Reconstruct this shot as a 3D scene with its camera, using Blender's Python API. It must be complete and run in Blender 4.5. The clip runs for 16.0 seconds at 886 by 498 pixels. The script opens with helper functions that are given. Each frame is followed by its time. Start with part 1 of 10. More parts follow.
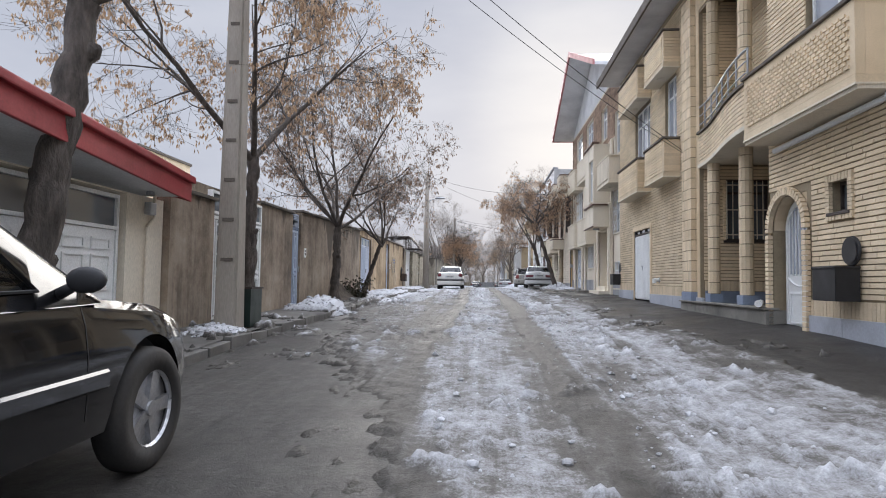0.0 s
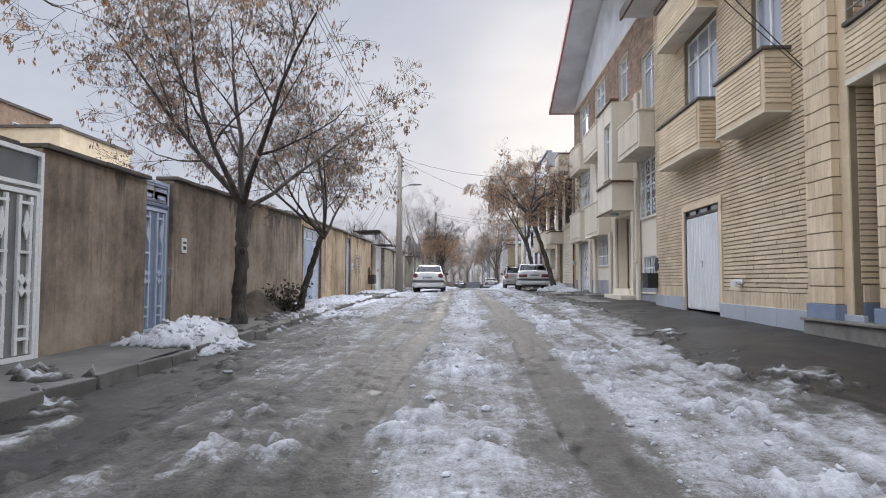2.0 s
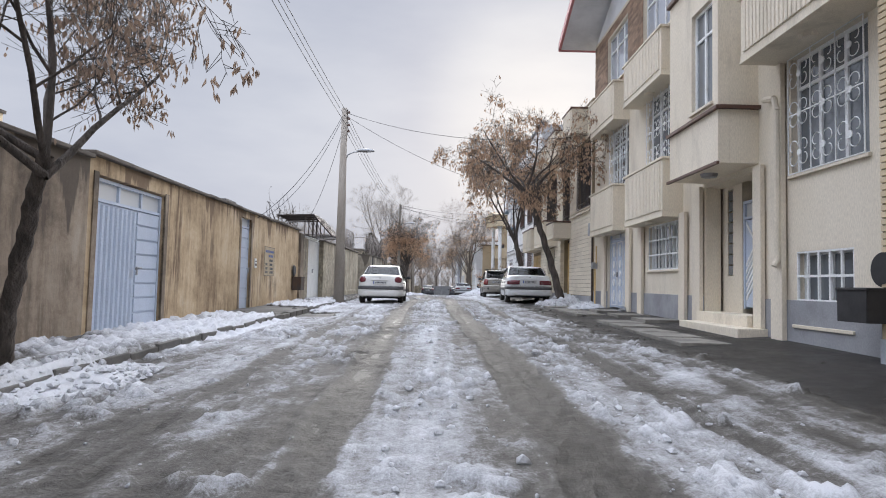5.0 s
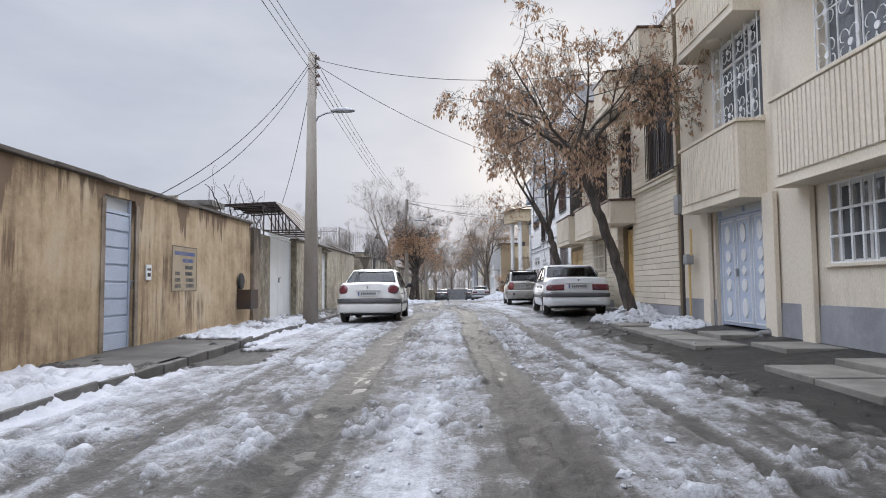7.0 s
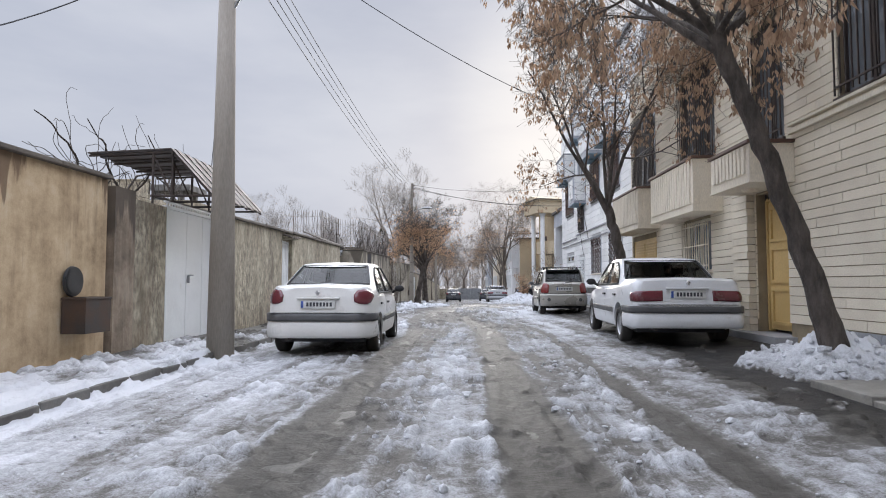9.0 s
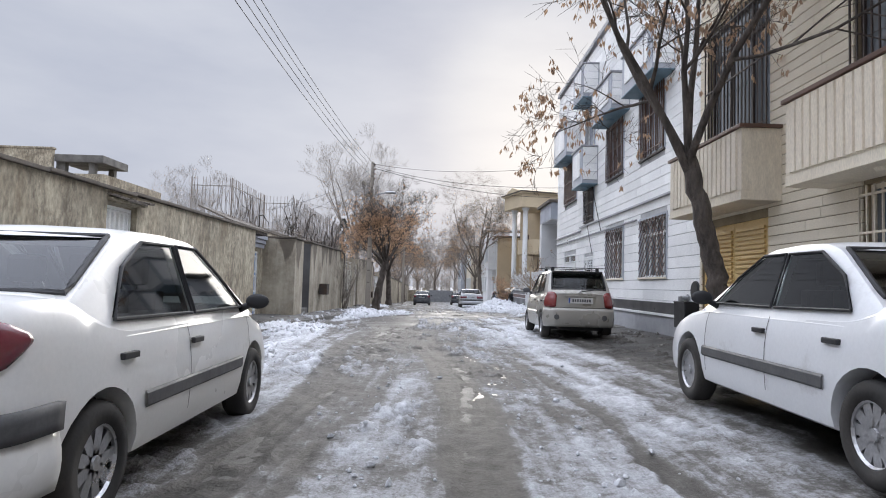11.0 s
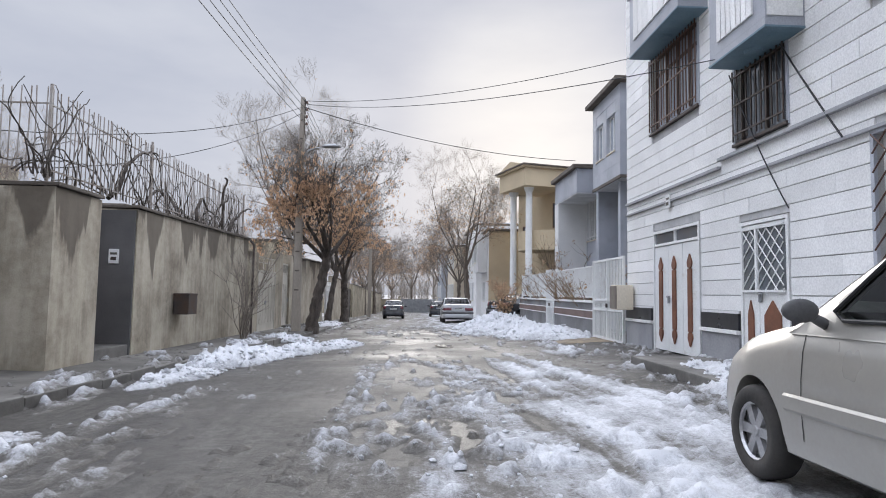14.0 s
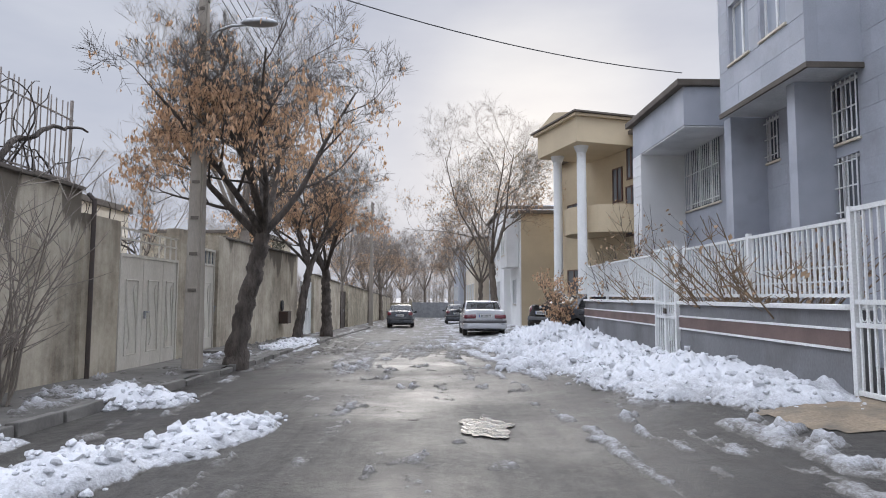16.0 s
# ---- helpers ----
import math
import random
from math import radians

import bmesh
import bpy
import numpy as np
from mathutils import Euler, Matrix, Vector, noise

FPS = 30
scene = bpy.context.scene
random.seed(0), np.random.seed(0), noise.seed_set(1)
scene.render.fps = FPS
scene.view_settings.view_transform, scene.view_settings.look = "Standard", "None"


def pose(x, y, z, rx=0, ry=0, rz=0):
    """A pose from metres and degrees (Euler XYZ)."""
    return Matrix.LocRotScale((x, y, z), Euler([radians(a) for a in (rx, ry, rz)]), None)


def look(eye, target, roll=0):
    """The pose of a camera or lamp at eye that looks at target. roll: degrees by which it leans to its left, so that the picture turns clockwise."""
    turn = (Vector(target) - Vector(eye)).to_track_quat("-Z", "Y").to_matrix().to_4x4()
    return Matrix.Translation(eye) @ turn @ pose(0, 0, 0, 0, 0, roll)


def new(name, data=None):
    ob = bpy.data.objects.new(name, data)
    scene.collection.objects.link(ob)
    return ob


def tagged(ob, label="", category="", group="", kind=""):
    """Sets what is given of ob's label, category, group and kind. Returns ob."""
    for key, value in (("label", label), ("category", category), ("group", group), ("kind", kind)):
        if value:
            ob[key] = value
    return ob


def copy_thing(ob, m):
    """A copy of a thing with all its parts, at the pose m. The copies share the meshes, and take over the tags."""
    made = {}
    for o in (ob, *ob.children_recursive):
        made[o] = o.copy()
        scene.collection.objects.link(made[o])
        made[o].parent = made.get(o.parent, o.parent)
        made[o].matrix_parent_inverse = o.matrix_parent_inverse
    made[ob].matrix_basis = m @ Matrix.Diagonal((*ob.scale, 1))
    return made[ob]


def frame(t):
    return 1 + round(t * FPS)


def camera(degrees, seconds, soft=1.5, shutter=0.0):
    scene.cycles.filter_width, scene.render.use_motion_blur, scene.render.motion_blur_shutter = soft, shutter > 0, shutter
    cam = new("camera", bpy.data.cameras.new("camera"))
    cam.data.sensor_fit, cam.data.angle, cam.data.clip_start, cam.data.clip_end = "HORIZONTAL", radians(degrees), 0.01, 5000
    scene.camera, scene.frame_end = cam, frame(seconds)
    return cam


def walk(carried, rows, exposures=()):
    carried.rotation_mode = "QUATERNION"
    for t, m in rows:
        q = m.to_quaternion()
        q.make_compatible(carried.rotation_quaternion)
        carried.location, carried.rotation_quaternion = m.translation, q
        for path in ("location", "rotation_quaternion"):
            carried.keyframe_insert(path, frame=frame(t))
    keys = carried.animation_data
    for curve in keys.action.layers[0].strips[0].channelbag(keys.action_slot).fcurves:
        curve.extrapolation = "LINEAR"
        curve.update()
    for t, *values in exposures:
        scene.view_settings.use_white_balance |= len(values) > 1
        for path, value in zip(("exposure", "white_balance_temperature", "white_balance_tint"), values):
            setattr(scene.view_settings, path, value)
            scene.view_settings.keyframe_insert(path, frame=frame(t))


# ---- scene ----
cam = camera(71.3, 16.0, soft=1.0)
METRES, EYE, TILT, LEAN, TURN = 58.0, 1.17, 0.0, 0.0, 3.6
ROWS = [
    (0.0, 0.0, 0.0, 0.0, -0.04, 2.94, -0.87),
    (0.5, 0.0021, 0.0268, 0.0008, 0.05, 3.11, -0.4),
    (1.0, 0.0038, 0.0537, 0.0011, -0.11, 3.0, -0.14),
    (1.5, 0.0053, 0.0804, 0.0019, -0.44, 3.08, -0.24),
    (2.0, 0.0069, 0.1075, 0.0023, -1.49, 2.87, -0.19),
    (2.5, 0.0083, 0.1333, 0.0033, -2.29, 3.15, -0.29),
    (3.0, 0.0102, 0.1604, 0.0036, -3.29, 3.09, 0.25),
    (5.5, 0.02, 0.2969, 0.0053, -4.44, 3.29, -1.44),
    (6.0, 0.0227, 0.3252, 0.0061, -3.72, 3.44, -0.19),
    (6.5, 0.0258, 0.354, 0.0071, -3.25, 3.45, 0.61),
    (7.0, 0.0278, 0.3831, 0.0077, -2.87, 3.4, 0.47),
    (7.5, 0.03, 0.4129, 0.0075, -2.46, 3.27, 0.22),
    (8.0, 0.0316, 0.4428, 0.008, -2.04, 3.2, 0.4),
    (8.5, 0.0336, 0.4733, 0.009, -1.9, 3.21, 0.43),
    (9.0, 0.0352, 0.5036, 0.0097, -1.72, 3.22, -0.01),
    (11.5, 0.0498, 0.6562, 0.0113, -5.46, 3.43, -2.09),
    (12.0, 0.0534, 0.6892, 0.0114, -6.56, 3.59, -2.35),
    (12.5, 0.0564, 0.7235, 0.0116, -6.8, 3.75, -2.54),
    (13.0, 0.059, 0.7589, 0.0112, -6.76, 3.81, -2.53),
    (13.5, 0.0616, 0.7952, 0.0108, -6.48, 3.89, -1.85),
    (14.0, 0.0642, 0.8325, 0.0111, -6.31, 4.09, -0.93),
    (14.5, 0.0667, 0.8711, 0.0111, -6.27, 4.22, -0.54),
    (15.0, 0.0701, 0.9115, 0.0106, -5.91, 4.24, -0.41),
    (15.5, 0.074, 0.9535, 0.0104, -5.67, 4.31, -0.17),
    (16.0, 0.0786, 0.9966, 0.0102, -4.9, 4.33, -0.19),
]
walk(cam, [(t, pose(0, 0, EYE, TILT, LEAN, TURN) @ pose(METRES * x, METRES * y, METRES * z, 90 + pitch, roll, yaw)) for t, x, y, z, yaw, pitch, roll in ROWS])

# ---- world, sun and exposure ----
SUN_AZ, SUN_EL = radians(10), radians(16)        # clockwise from straight ahead (+y), and above the horizon
world = bpy.data.worlds.new("overcast")
scene.world = world
world.use_nodes = True
wn, wl = world.node_tree.nodes, world.node_tree.links
wn.clear()


def wnode(kind, **values):
    n = wn.new(kind)
    for key, value in values.items():
        n.inputs[key].default_value = value
    return n


w_out = wn.new("ShaderNodeOutputWorld")
w_bg = wnode("ShaderNodeBackground", Strength=0.1)
sky = wn.new("ShaderNodeTexSky")
sky.sky_type, sky.sun_disc = "NISHITA", False
sky.sun_elevation, sky.sun_rotation = SUN_EL, SUN_AZ
sky.sun_intensity = 0.4
sky.air_density, sky.dust_density, sky.ozone_density = 1.0, 4.0, 1.0
tc = wn.new("ShaderNodeTexCoord")
# cloud cover: a soft layered noise, brighter and thinner towards the veiled sun
w_map = wn.new("ShaderNodeMapping")
w_map.inputs["Scale"].default_value = (1.0, 1.0, 3.2)
w_noise = wnode("ShaderNodeTexNoise", Scale=1.6, Detail=6.0, Roughness=0.55)
wl.new(tc.outputs["Generated"], w_map.inputs["Vector"])
wl.new(w_map.outputs["Vector"], w_noise.inputs["Vector"])
w_ramp = wn.new("ShaderNodeValToRGB")
w_ramp.color_ramp.elements[0].position, w_ramp.color_ramp.elements[1].position = 0.34, 0.68
w_ramp.color_ramp.elements[0].color = (1.34, 1.46, 1.80, 1)
w_ramp.color_ramp.elements[1].color = (1.85, 1.94, 2.2, 1)
wl.new(w_noise.outputs["Fac"], w_ramp.inputs["Fac"])
# veiled sun
w_dot = wn.new("ShaderNodeVectorMath")
w_dot.operation = "DOT_PRODUCT"
w_dot.inputs[1].default_value = (math.sin(SUN_AZ) * math.cos(SUN_EL), math.cos(SUN_AZ) * math.cos(SUN_EL), math.sin(SUN_EL))
wl.new(tc.outputs["Generated"], w_dot.inputs[0])
w_glow = wn.new("ShaderNodeMapRange")
w_glow.interpolation_type = "SMOOTHSTEP"
w_glow.inputs["From Min"].default_value, w_glow.inputs["From Max"].default_value = 0.976, 1.0
wl.new(w_dot.outputs["Value"], w_glow.inputs["Value"])
w_gm = wnode("ShaderNodeMath")
w_gm.operation = "MULTIPLY"
wl.new(w_glow.outputs["Result"], w_gm.inputs[0])
wl.new(w_noise.outputs["Fac"], w_gm.inputs[1])
w_mix = wn.new("ShaderNodeMixRGB")
w_mix.inputs["Color2"].default_value = (2.6, 2.63, 2.68, 1)
wl.new(w_gm.outputs["Value"], w_mix.inputs["Fac"])
wl.new(w_ramp.outputs["Color"], w_mix.inputs["Color1"])
w_cover = wn.new("ShaderNodeMixRGB")
w_cover.inputs["Fac"].default_value = 0.99
wl.new(sky.outputs["Color"], w_cover.inputs["Color1"])
wl.new(w_mix.outputs["Color"], w_cover.inputs["Color2"])
# an overcast sky is brightest overhead
w_sep = wn.new("ShaderNodeSeparateXYZ")
wl.new(tc.outputs["Generated"], w_sep.inputs[0])
w_zen = wn.new("ShaderNodeMapRange")
for key, v in zip(("From Min", "From Max", "To Min", "To Max"), (0.47, 0.56, 1.0, 4.2)):
    w_zen.inputs[key].default_value = v
wl.new(w_sep.outputs["Z"], w_zen.inputs["Value"])
w_lift = wn.new("ShaderNodeVectorMath")
w_lift.operation = "SCALE"
wl.new(w_cover.outputs["Color"], w_lift.inputs[0])
wl.new(w_zen.outputs["Result"], w_lift.inputs["Scale"])
wl.new(w_lift.outputs["Vector"], w_bg.inputs["Color"])
wl.new(w_bg.outputs["Background"], w_out.inputs["Surface"])

sun_data = bpy.data.lights.new("sun", "SUN")
scene.view_settings.exposure = 1.74
sun_data.energy, sun_data.angle, sun_data.color = 0.9, radians(45), (1.0, 0.96, 0.91)
sun = new("sun", sun_data)
sun.matrix_world = look((20 * math.sin(SUN_AZ), 20 * math.cos(SUN_AZ), 20 * math.tan(SUN_EL)), (0, 0, 0))

# ---- materials ----
def material(name, colour, rough=0.7, other=None, scale=1.0, grain=60.0, bump=0.15, metal=0.0, stain=None, stain_scale=0.5,
             stain_at=(0.5, 0.7), spread=0.12, streak=1.0, coat=0.0, per_piece=0.0, bump_size=0.004, runs=None, run_depth=0.75):
    """A procedural surface at world scale: a broad mottling, a fine grain with relief, and stains with a shape of their own."""
    m = bpy.data.materials.new(name)
    m.use_nodes = True
    nt = m.node_tree
    n, l = nt.nodes, nt.links
    b = n["Principled BSDF"]
    b.inputs["Roughness"].default_value, b.inputs["Metallic"].default_value = rough, metal
    b.inputs["Coat Weight"].default_value = coat
    geo = n.new("ShaderNodeNewGeometry")
    mp = n.new("ShaderNodeMapping")
    mp.inputs["Scale"].default_value = (1, 1, streak)
    l.new(geo.outputs["Position"], mp.inputs["Vector"])

    def noise_at(s, detail=4.0, r=0.6):
        t = n.new("ShaderNodeTexNoise")
        t.inputs["Scale"].default_value, t.inputs["Detail"].default_value, t.inputs["Roughness"].default_value = s, detail, r
        l.new(mp.outputs["Vector"], t.inputs["Vector"])
        return t

    def ranged(src, lo, hi, a, c):
        r = n.new("ShaderNodeMapRange")
        for key, v in zip(("From Min", "From Max", "To Min", "To Max"), (lo, hi, a, c)):
            r.inputs[key].default_value = v
        l.new(src, r.inputs["Value"])
        return r.outputs["Result"]

    def mixed(fac, c1, c2, mode="MIX"):
        x = n.new("ShaderNodeMixRGB")
        x.blend_type = mode
        for key, v in (("Fac", fac), ("Color1", c1), ("Color2", c2)):
            if isinstance(v, (tuple, float, int)):
                x.inputs[key].default_value = v if not isinstance(v, tuple) else (*v, 1)
            else:
                l.new(v, x.inputs[key])
        return x.outputs["Color"]

    other = other or tuple(c * (1 - 2 * spread) for c in colour)
    broad, fine = noise_at(scale), noise_at(grain, 3.0)
    col = mixed(ranged(broad.outputs["Fac"], 0.35, 0.65, 0, 1), colour, other)
    fine_v = ranged(fine.outputs["Fac"], 0.3, 0.7, 1 - spread, 1 + spread)
    gv = n.new("ShaderNodeCombineColor")
    for key in ("Red", "Green", "Blue"):
        l.new(fine_v, gv.inputs[key])
    col = mixed(1.0, col, gv.outputs["Color"], "MULTIPLY")
    if stain:
        st = noise_at(stain_scale, 6.0, 0.65)
        col = mixed(ranged(st.outputs["Fac"], stain_at[0], stain_at[1], 0, 0.85), col, stain)
    if runs:
        # rain streaks: narrow, long and broken, some washed pale and some dark, and patches of fine specks
        rm = n.new("ShaderNodeMapping")
        rm.inputs["Scale"].default_value = (1, 1, 0.14)
        l.new(geo.outputs["Position"], rm.inputs["Vector"])

        def streaked(s, shift):
            q = n.new("ShaderNodeVectorMath")
            q.inputs[1].default_value = (0, shift, shift)
            l.new(rm.outputs["Vector"], q.inputs[0])
            t = n.new("ShaderNodeTexNoise")
            t.inputs["Scale"].default_value, t.inputs["Detail"].default_value, t.inputs["Roughness"].default_value = s, 6, 0.7
            l.new(q.outputs["Vector"], t.inputs["Vector"])
            return t.outputs["Fac"]

        def product(a, c):
            k = n.new("ShaderNodeMath")
            k.operation = "MULTIPLY"
            l.new(a, k.inputs[0])
            l.new(c, k.inputs[1])
            return k.outputs["Value"]
        blot = noise_at(0.55, 5.0, 0.65)
        col = mixed(product(ranged(streaked(3.6, 7.0), 0.50, 0.64, 0, 0.45), ranged(blot.outputs["Fac"], 0.44, 0.58, 1, 0.1)), col, tuple(min(c * 1.25, 0.8) for c in colour))
        col = mixed(product(ranged(streaked(4.4, 0.0), 0.51, 0.62, 0, run_depth), ranged(blot.outputs["Fac"], 0.47, 0.60, 0.06, 1)), col, runs)
        mott = noise_at(2.3, 8.0, 0.75)
        mv = ranged(mott.outputs["Fac"], 0.36, 0.64, 0.72, 1.24)
        mc = n.new("ShaderNodeCombineColor")
        for key in ("Red", "Green", "Blue"):
            l.new(mv, mc.inputs[key])
        col = mixed(1.0, col, mc.outputs["Color"], "MULTIPLY")
        pits = noise_at(11.0, 7.0, 0.8)
        patch = noise_at(0.9, 4.0, 0.6)
        col = mixed(product(ranged(pits.outputs["Fac"], 0.47, 0.60, 0, 1), ranged(patch.outputs["Fac"], 0.45, 0.57, 0.08, run_depth)), col, runs)
    if per_piece:
        oi = n.new("ShaderNodeObjectInfo")
        pv = ranged(oi.outputs["Random"], 0, 1, 1 - per_piece, 1 + per_piece)
        pc = n.new("ShaderNodeCombineColor")
        for key in ("Red", "Green", "Blue"):
            l.new(pv, pc.inputs[key])
        col = mixed(1.0, col, pc.outputs["Color"], "MULTIPLY")
        iv = ranged(geo.outputs["Random Per Island"], 0, 1, 1 - per_piece, 1 + per_piece)
        ic = n.new("ShaderNodeCombineColor")
        for key in ("Red", "Green", "Blue"):
            l.new(iv, ic.inputs[key])
        col = mixed(1.0, col, ic.outputs["Color"], "MULTIPLY")
    l.new(col, b.inputs["Base Color"])
    rv = ranged(broad.outputs["Fac"], 0.3, 0.7, max(rough - 0.1, 0.02), min(rough + 0.1, 1))
    l.new(rv, b.inputs["Roughness"])
    if bump:
        bp = n.new("ShaderNodeBump")
        bp.inputs["Strength"].default_value, bp.inputs["Distance"].default_value = bump, bump_size
        l.new(fine.outputs["Fac"], bp.inputs["Height"])
        l.new(bp.outputs["Normal"], b.inputs["Normal"])
    return m


def glass_material(name, tint, rough=0.03):
    m = bpy.data.materials.new(name)
    m.use_nodes = True
    b = m.node_tree.nodes["Principled BSDF"]
    b.inputs["Base Color"].default_value = (*tint, 1)
    b.inputs["Roughness"].default_value, b.inputs["Specular IOR Level"].default_value = rough, 0.8
    b.inputs["Coat Weight"].default_value, b.inputs["Coat Roughness"].default_value = 0.6, 0.02
    return m


# ---- builders ----
def box(bm, x0, x1, y0, y1, z0, z1, bevel=0.0):
    m = Matrix.Translation(((x0 + x1) / 2, (y0 + y1) / 2, (z0 + z1) / 2)) @ Matrix.Diagonal((abs(x1 - x0), abs(y1 - y0), abs(z1 - z0), 1))
    vs = bmesh.ops.create_cube(bm, size=1, matrix=m)["verts"]
    if bevel:
        bmesh.ops.bevel(bm, geom=list({e for v in vs for e in v.link_edges}), offset=bevel, segments=2, affect="EDGES", profile=0.6)


def cyl(bm, a, c, r0, r1=None, seg=12, caps=True):
    a, c = Vector(a), Vector(c)
    d = c - a
    m = Matrix.Translation((a + c) / 2) @ d.to_track_quat("Z", "Y").to_matrix().to_4x4()
    bmesh.ops.create_cone(bm, cap_ends=caps, segments=seg, radius1=r0, radius2=r0 if r1 is None else r1, depth=d.length, matrix=m)


def tube(bm, pts, r, seg=6):
    for a, c in zip(pts[:-1], pts[1:]):
        cyl(bm, a, c, r, r, seg)


def prism(bm, outline, axis, a, c):
    """An outline of 2D points, pushed from a to c along axis 'x' (points are y, z), 'y' (x, z) or 'z' (x, y)."""
    def at(p, t):
        return {"x": (t, p[0], p[1]), "y": (p[0], t, p[1]), "z": (p[0], p[1], t)}[axis]
    lo, hi = [bm.verts.new(at(p, a)) for p in outline], [bm.verts.new(at(p, c)) for p in outline]
    n = len(outline)
    fs = [bm.faces.new(lo), bm.faces.new(hi)] + [bm.faces.new((lo[i], lo[(i + 1) % n], hi[(i + 1) % n], hi[i])) for i in range(n)]
    bmesh.ops.recalc_face_normals(bm, faces=fs)


def mesh_of(name, bm, mat, smooth=False):
    me = bpy.data.meshes.new(name)
    bm.to_mesh(me)
    bm.free()
    for mt in (mat if isinstance(mat, (list, tuple)) else [mat]):
        me.materials.append(mt)
    if smooth:
        me.polygons.foreach_set("use_smooth", [True] * len(me.polygons))
    return me


WORLD_OF = {}          # the world pose of every thing and part, for placing what is fixed to it
HERE = Matrix.Identity(4)


def part(name, bm, mat, parent=None, label="", smooth=False, at=None, mesh=None):
    """One mesh object. at: its pose in the world; without it the mesh is in its parent's own coordinates."""
    ob = new(name, mesh or mesh_of(name, bm, mat, smooth))
    base = WORLD_OF[parent.name] if parent else HERE
    ob.parent = parent
    ob.matrix_basis = base.inverted() @ at if at is not None else HERE
    WORLD_OF[ob.name] = at if at is not None else base
    return tagged(ob, label)


def thing(name, m, label, category, group="", kind=""):
    ob = new(name)
    ob.empty_display_size = 0.2
    ob.matrix_basis = m
    WORLD_OF[ob.name] = m
    return tagged(ob, label, category, group, kind)


def left_wall(y, z, x):
    """A pose on a wall to the left of the road: seen from the road, x runs to the right, z up, and -y faces the viewer."""
    return pose(x, y, z, 0, 0, 90)


def right_wall(y, z, x):
    return pose(x, y, z, 0, 0, -90)


def boxes(*rows, bevel=0.0):
    bm = bmesh.new()
    for r in rows:
        box(bm, *r, bevel=bevel)
    return bm


def wall_cells(bm, x0, x1, y0, y1, z0, z1, holes=()):
    """A wall along y between x0 and x1, with holes (ya, yb, za, zb) that go right through it."""
    ys = sorted({y0, y1, *[v for h in holes for v in h[:2] if y0 < v < y1]})
    zs = sorted({z0, z1, *[v for h in holes for v in h[2:] if z0 < v < z1]})

    def solid(i, j):
        if not (0 <= i < len(ys) - 1 and 0 <= j < len(zs) - 1):
            return False
        cy, cz = (ys[i] + ys[i + 1]) / 2, (zs[j] + zs[j + 1]) / 2
        return not any(h[0] < cy < h[1] and h[2] < cz < h[3] for h in holes)
    cache = {}

    def v(x, y, z):
        key = (x, y, z)
        if key not in cache:
            cache[key] = bm.verts.new(key)
        return cache[key]
    fs = []
    for i in range(len(ys) - 1):
        for j in range(len(zs) - 1):
            if not solid(i, j):
                continue
            a, c, e, g = ys[i], ys[i + 1], zs[j], zs[j + 1]
            for x in (x0, x1):
                fs.append(bm.faces.new((v(x, a, e), v(x, c, e), v(x, c, g), v(x, a, g))))
            for ni, nj, q in ((i - 1, j, ((a, e), (a, g))), (i + 1, j, ((c, e), (c, g))), (i, j - 1, ((a, e), (c, e))), (i, j + 1, ((a, g), (c, g)))):
                if not solid(ni, nj):
                    p, r = q
                    fs.append(bm.faces.new((v(x0, *p), v(x0, *r), v(x1, *r), v(x1, *p))))
    bmesh.ops.recalc_face_normals(bm, faces=fs)


ROAD_Y = (-40, 0, 4, 9, 17, 24, 29, 38, 44, 50, 58, 66, 75, 83, 97, 120, 140, 400)
ROAD_H = (-0.5, -0.02, 0.08, 0.29, 0.40, 0.51, 0.58, 0.645, 0.655, 0.64, 0.57, 0.45, 0.27, 0.09, -0.25, -0.75, -1.05, -1.3)


def road_z(x, y):
    """The road's height: a long rise, a fall to the gutter on the left, and a rise to the house fronts on the right."""
    side = np.where(np.asarray(x) > 1.5, -0.0135 + 0.012 * (np.clip(x, 1.5, 2.5) - 1.5) ** 2 + 0.072 * np.clip(np.asarray(x) - 2.0, 0, 3.4), -0.006 * np.minimum(np.abs(x), 5) ** 2)
    return np.interp(y, ROAD_Y, ROAD_H) + side


def walk_z(x, y):
    """The height of the pavements, a kerb above the road's edge."""
    return road_z(-3.5, y) + 0.13


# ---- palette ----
RECESS_GREY = material("recess_dark_grey", (0.13, 0.125, 0.125), 0.9, (0.09, 0.087, 0.088), 0.8, 50, 0.5)
GREYREN = material("grey_render", (0.40, 0.355, 0.265), 0.92, (0.29, 0.25, 0.18), 0.8, 12, 0.9, stain=(0.19, 0.15, 0.105), stain_scale=1.6, stain_at=(0.50, 0.70), streak=0.55, runs=(0.13, 0.105, 0.08), run_depth=0.75, spread=0.42, bump_size=0.014)
DARKCAP = material("coping", (0.14, 0.12, 0.10), 0.9, None, 2, 40, 0.4)
KERB = material("kerb_concrete", (0.16, 0.153, 0.14), 0.85, (0.09, 0.085, 0.078), 1.5, 50, 0.5)
PALE_SLAB = material("worn_concrete_slab", (0.26, 0.245, 0.215), 0.8, (0.17, 0.16, 0.14), 1.2, 60, 0.5, stain=(0.08, 0.075, 0.068), stain_scale=1.5, stain_at=(0.5, 0.7))
SLAB = material("pavement_concrete", (0.15, 0.143, 0.128), 0.75, (0.075, 0.071, 0.064), 0.8, 60, 0.5, stain=(0.06, 0.056, 0.05), stain_scale=0.7, stain_at=(0.45, 0.65))
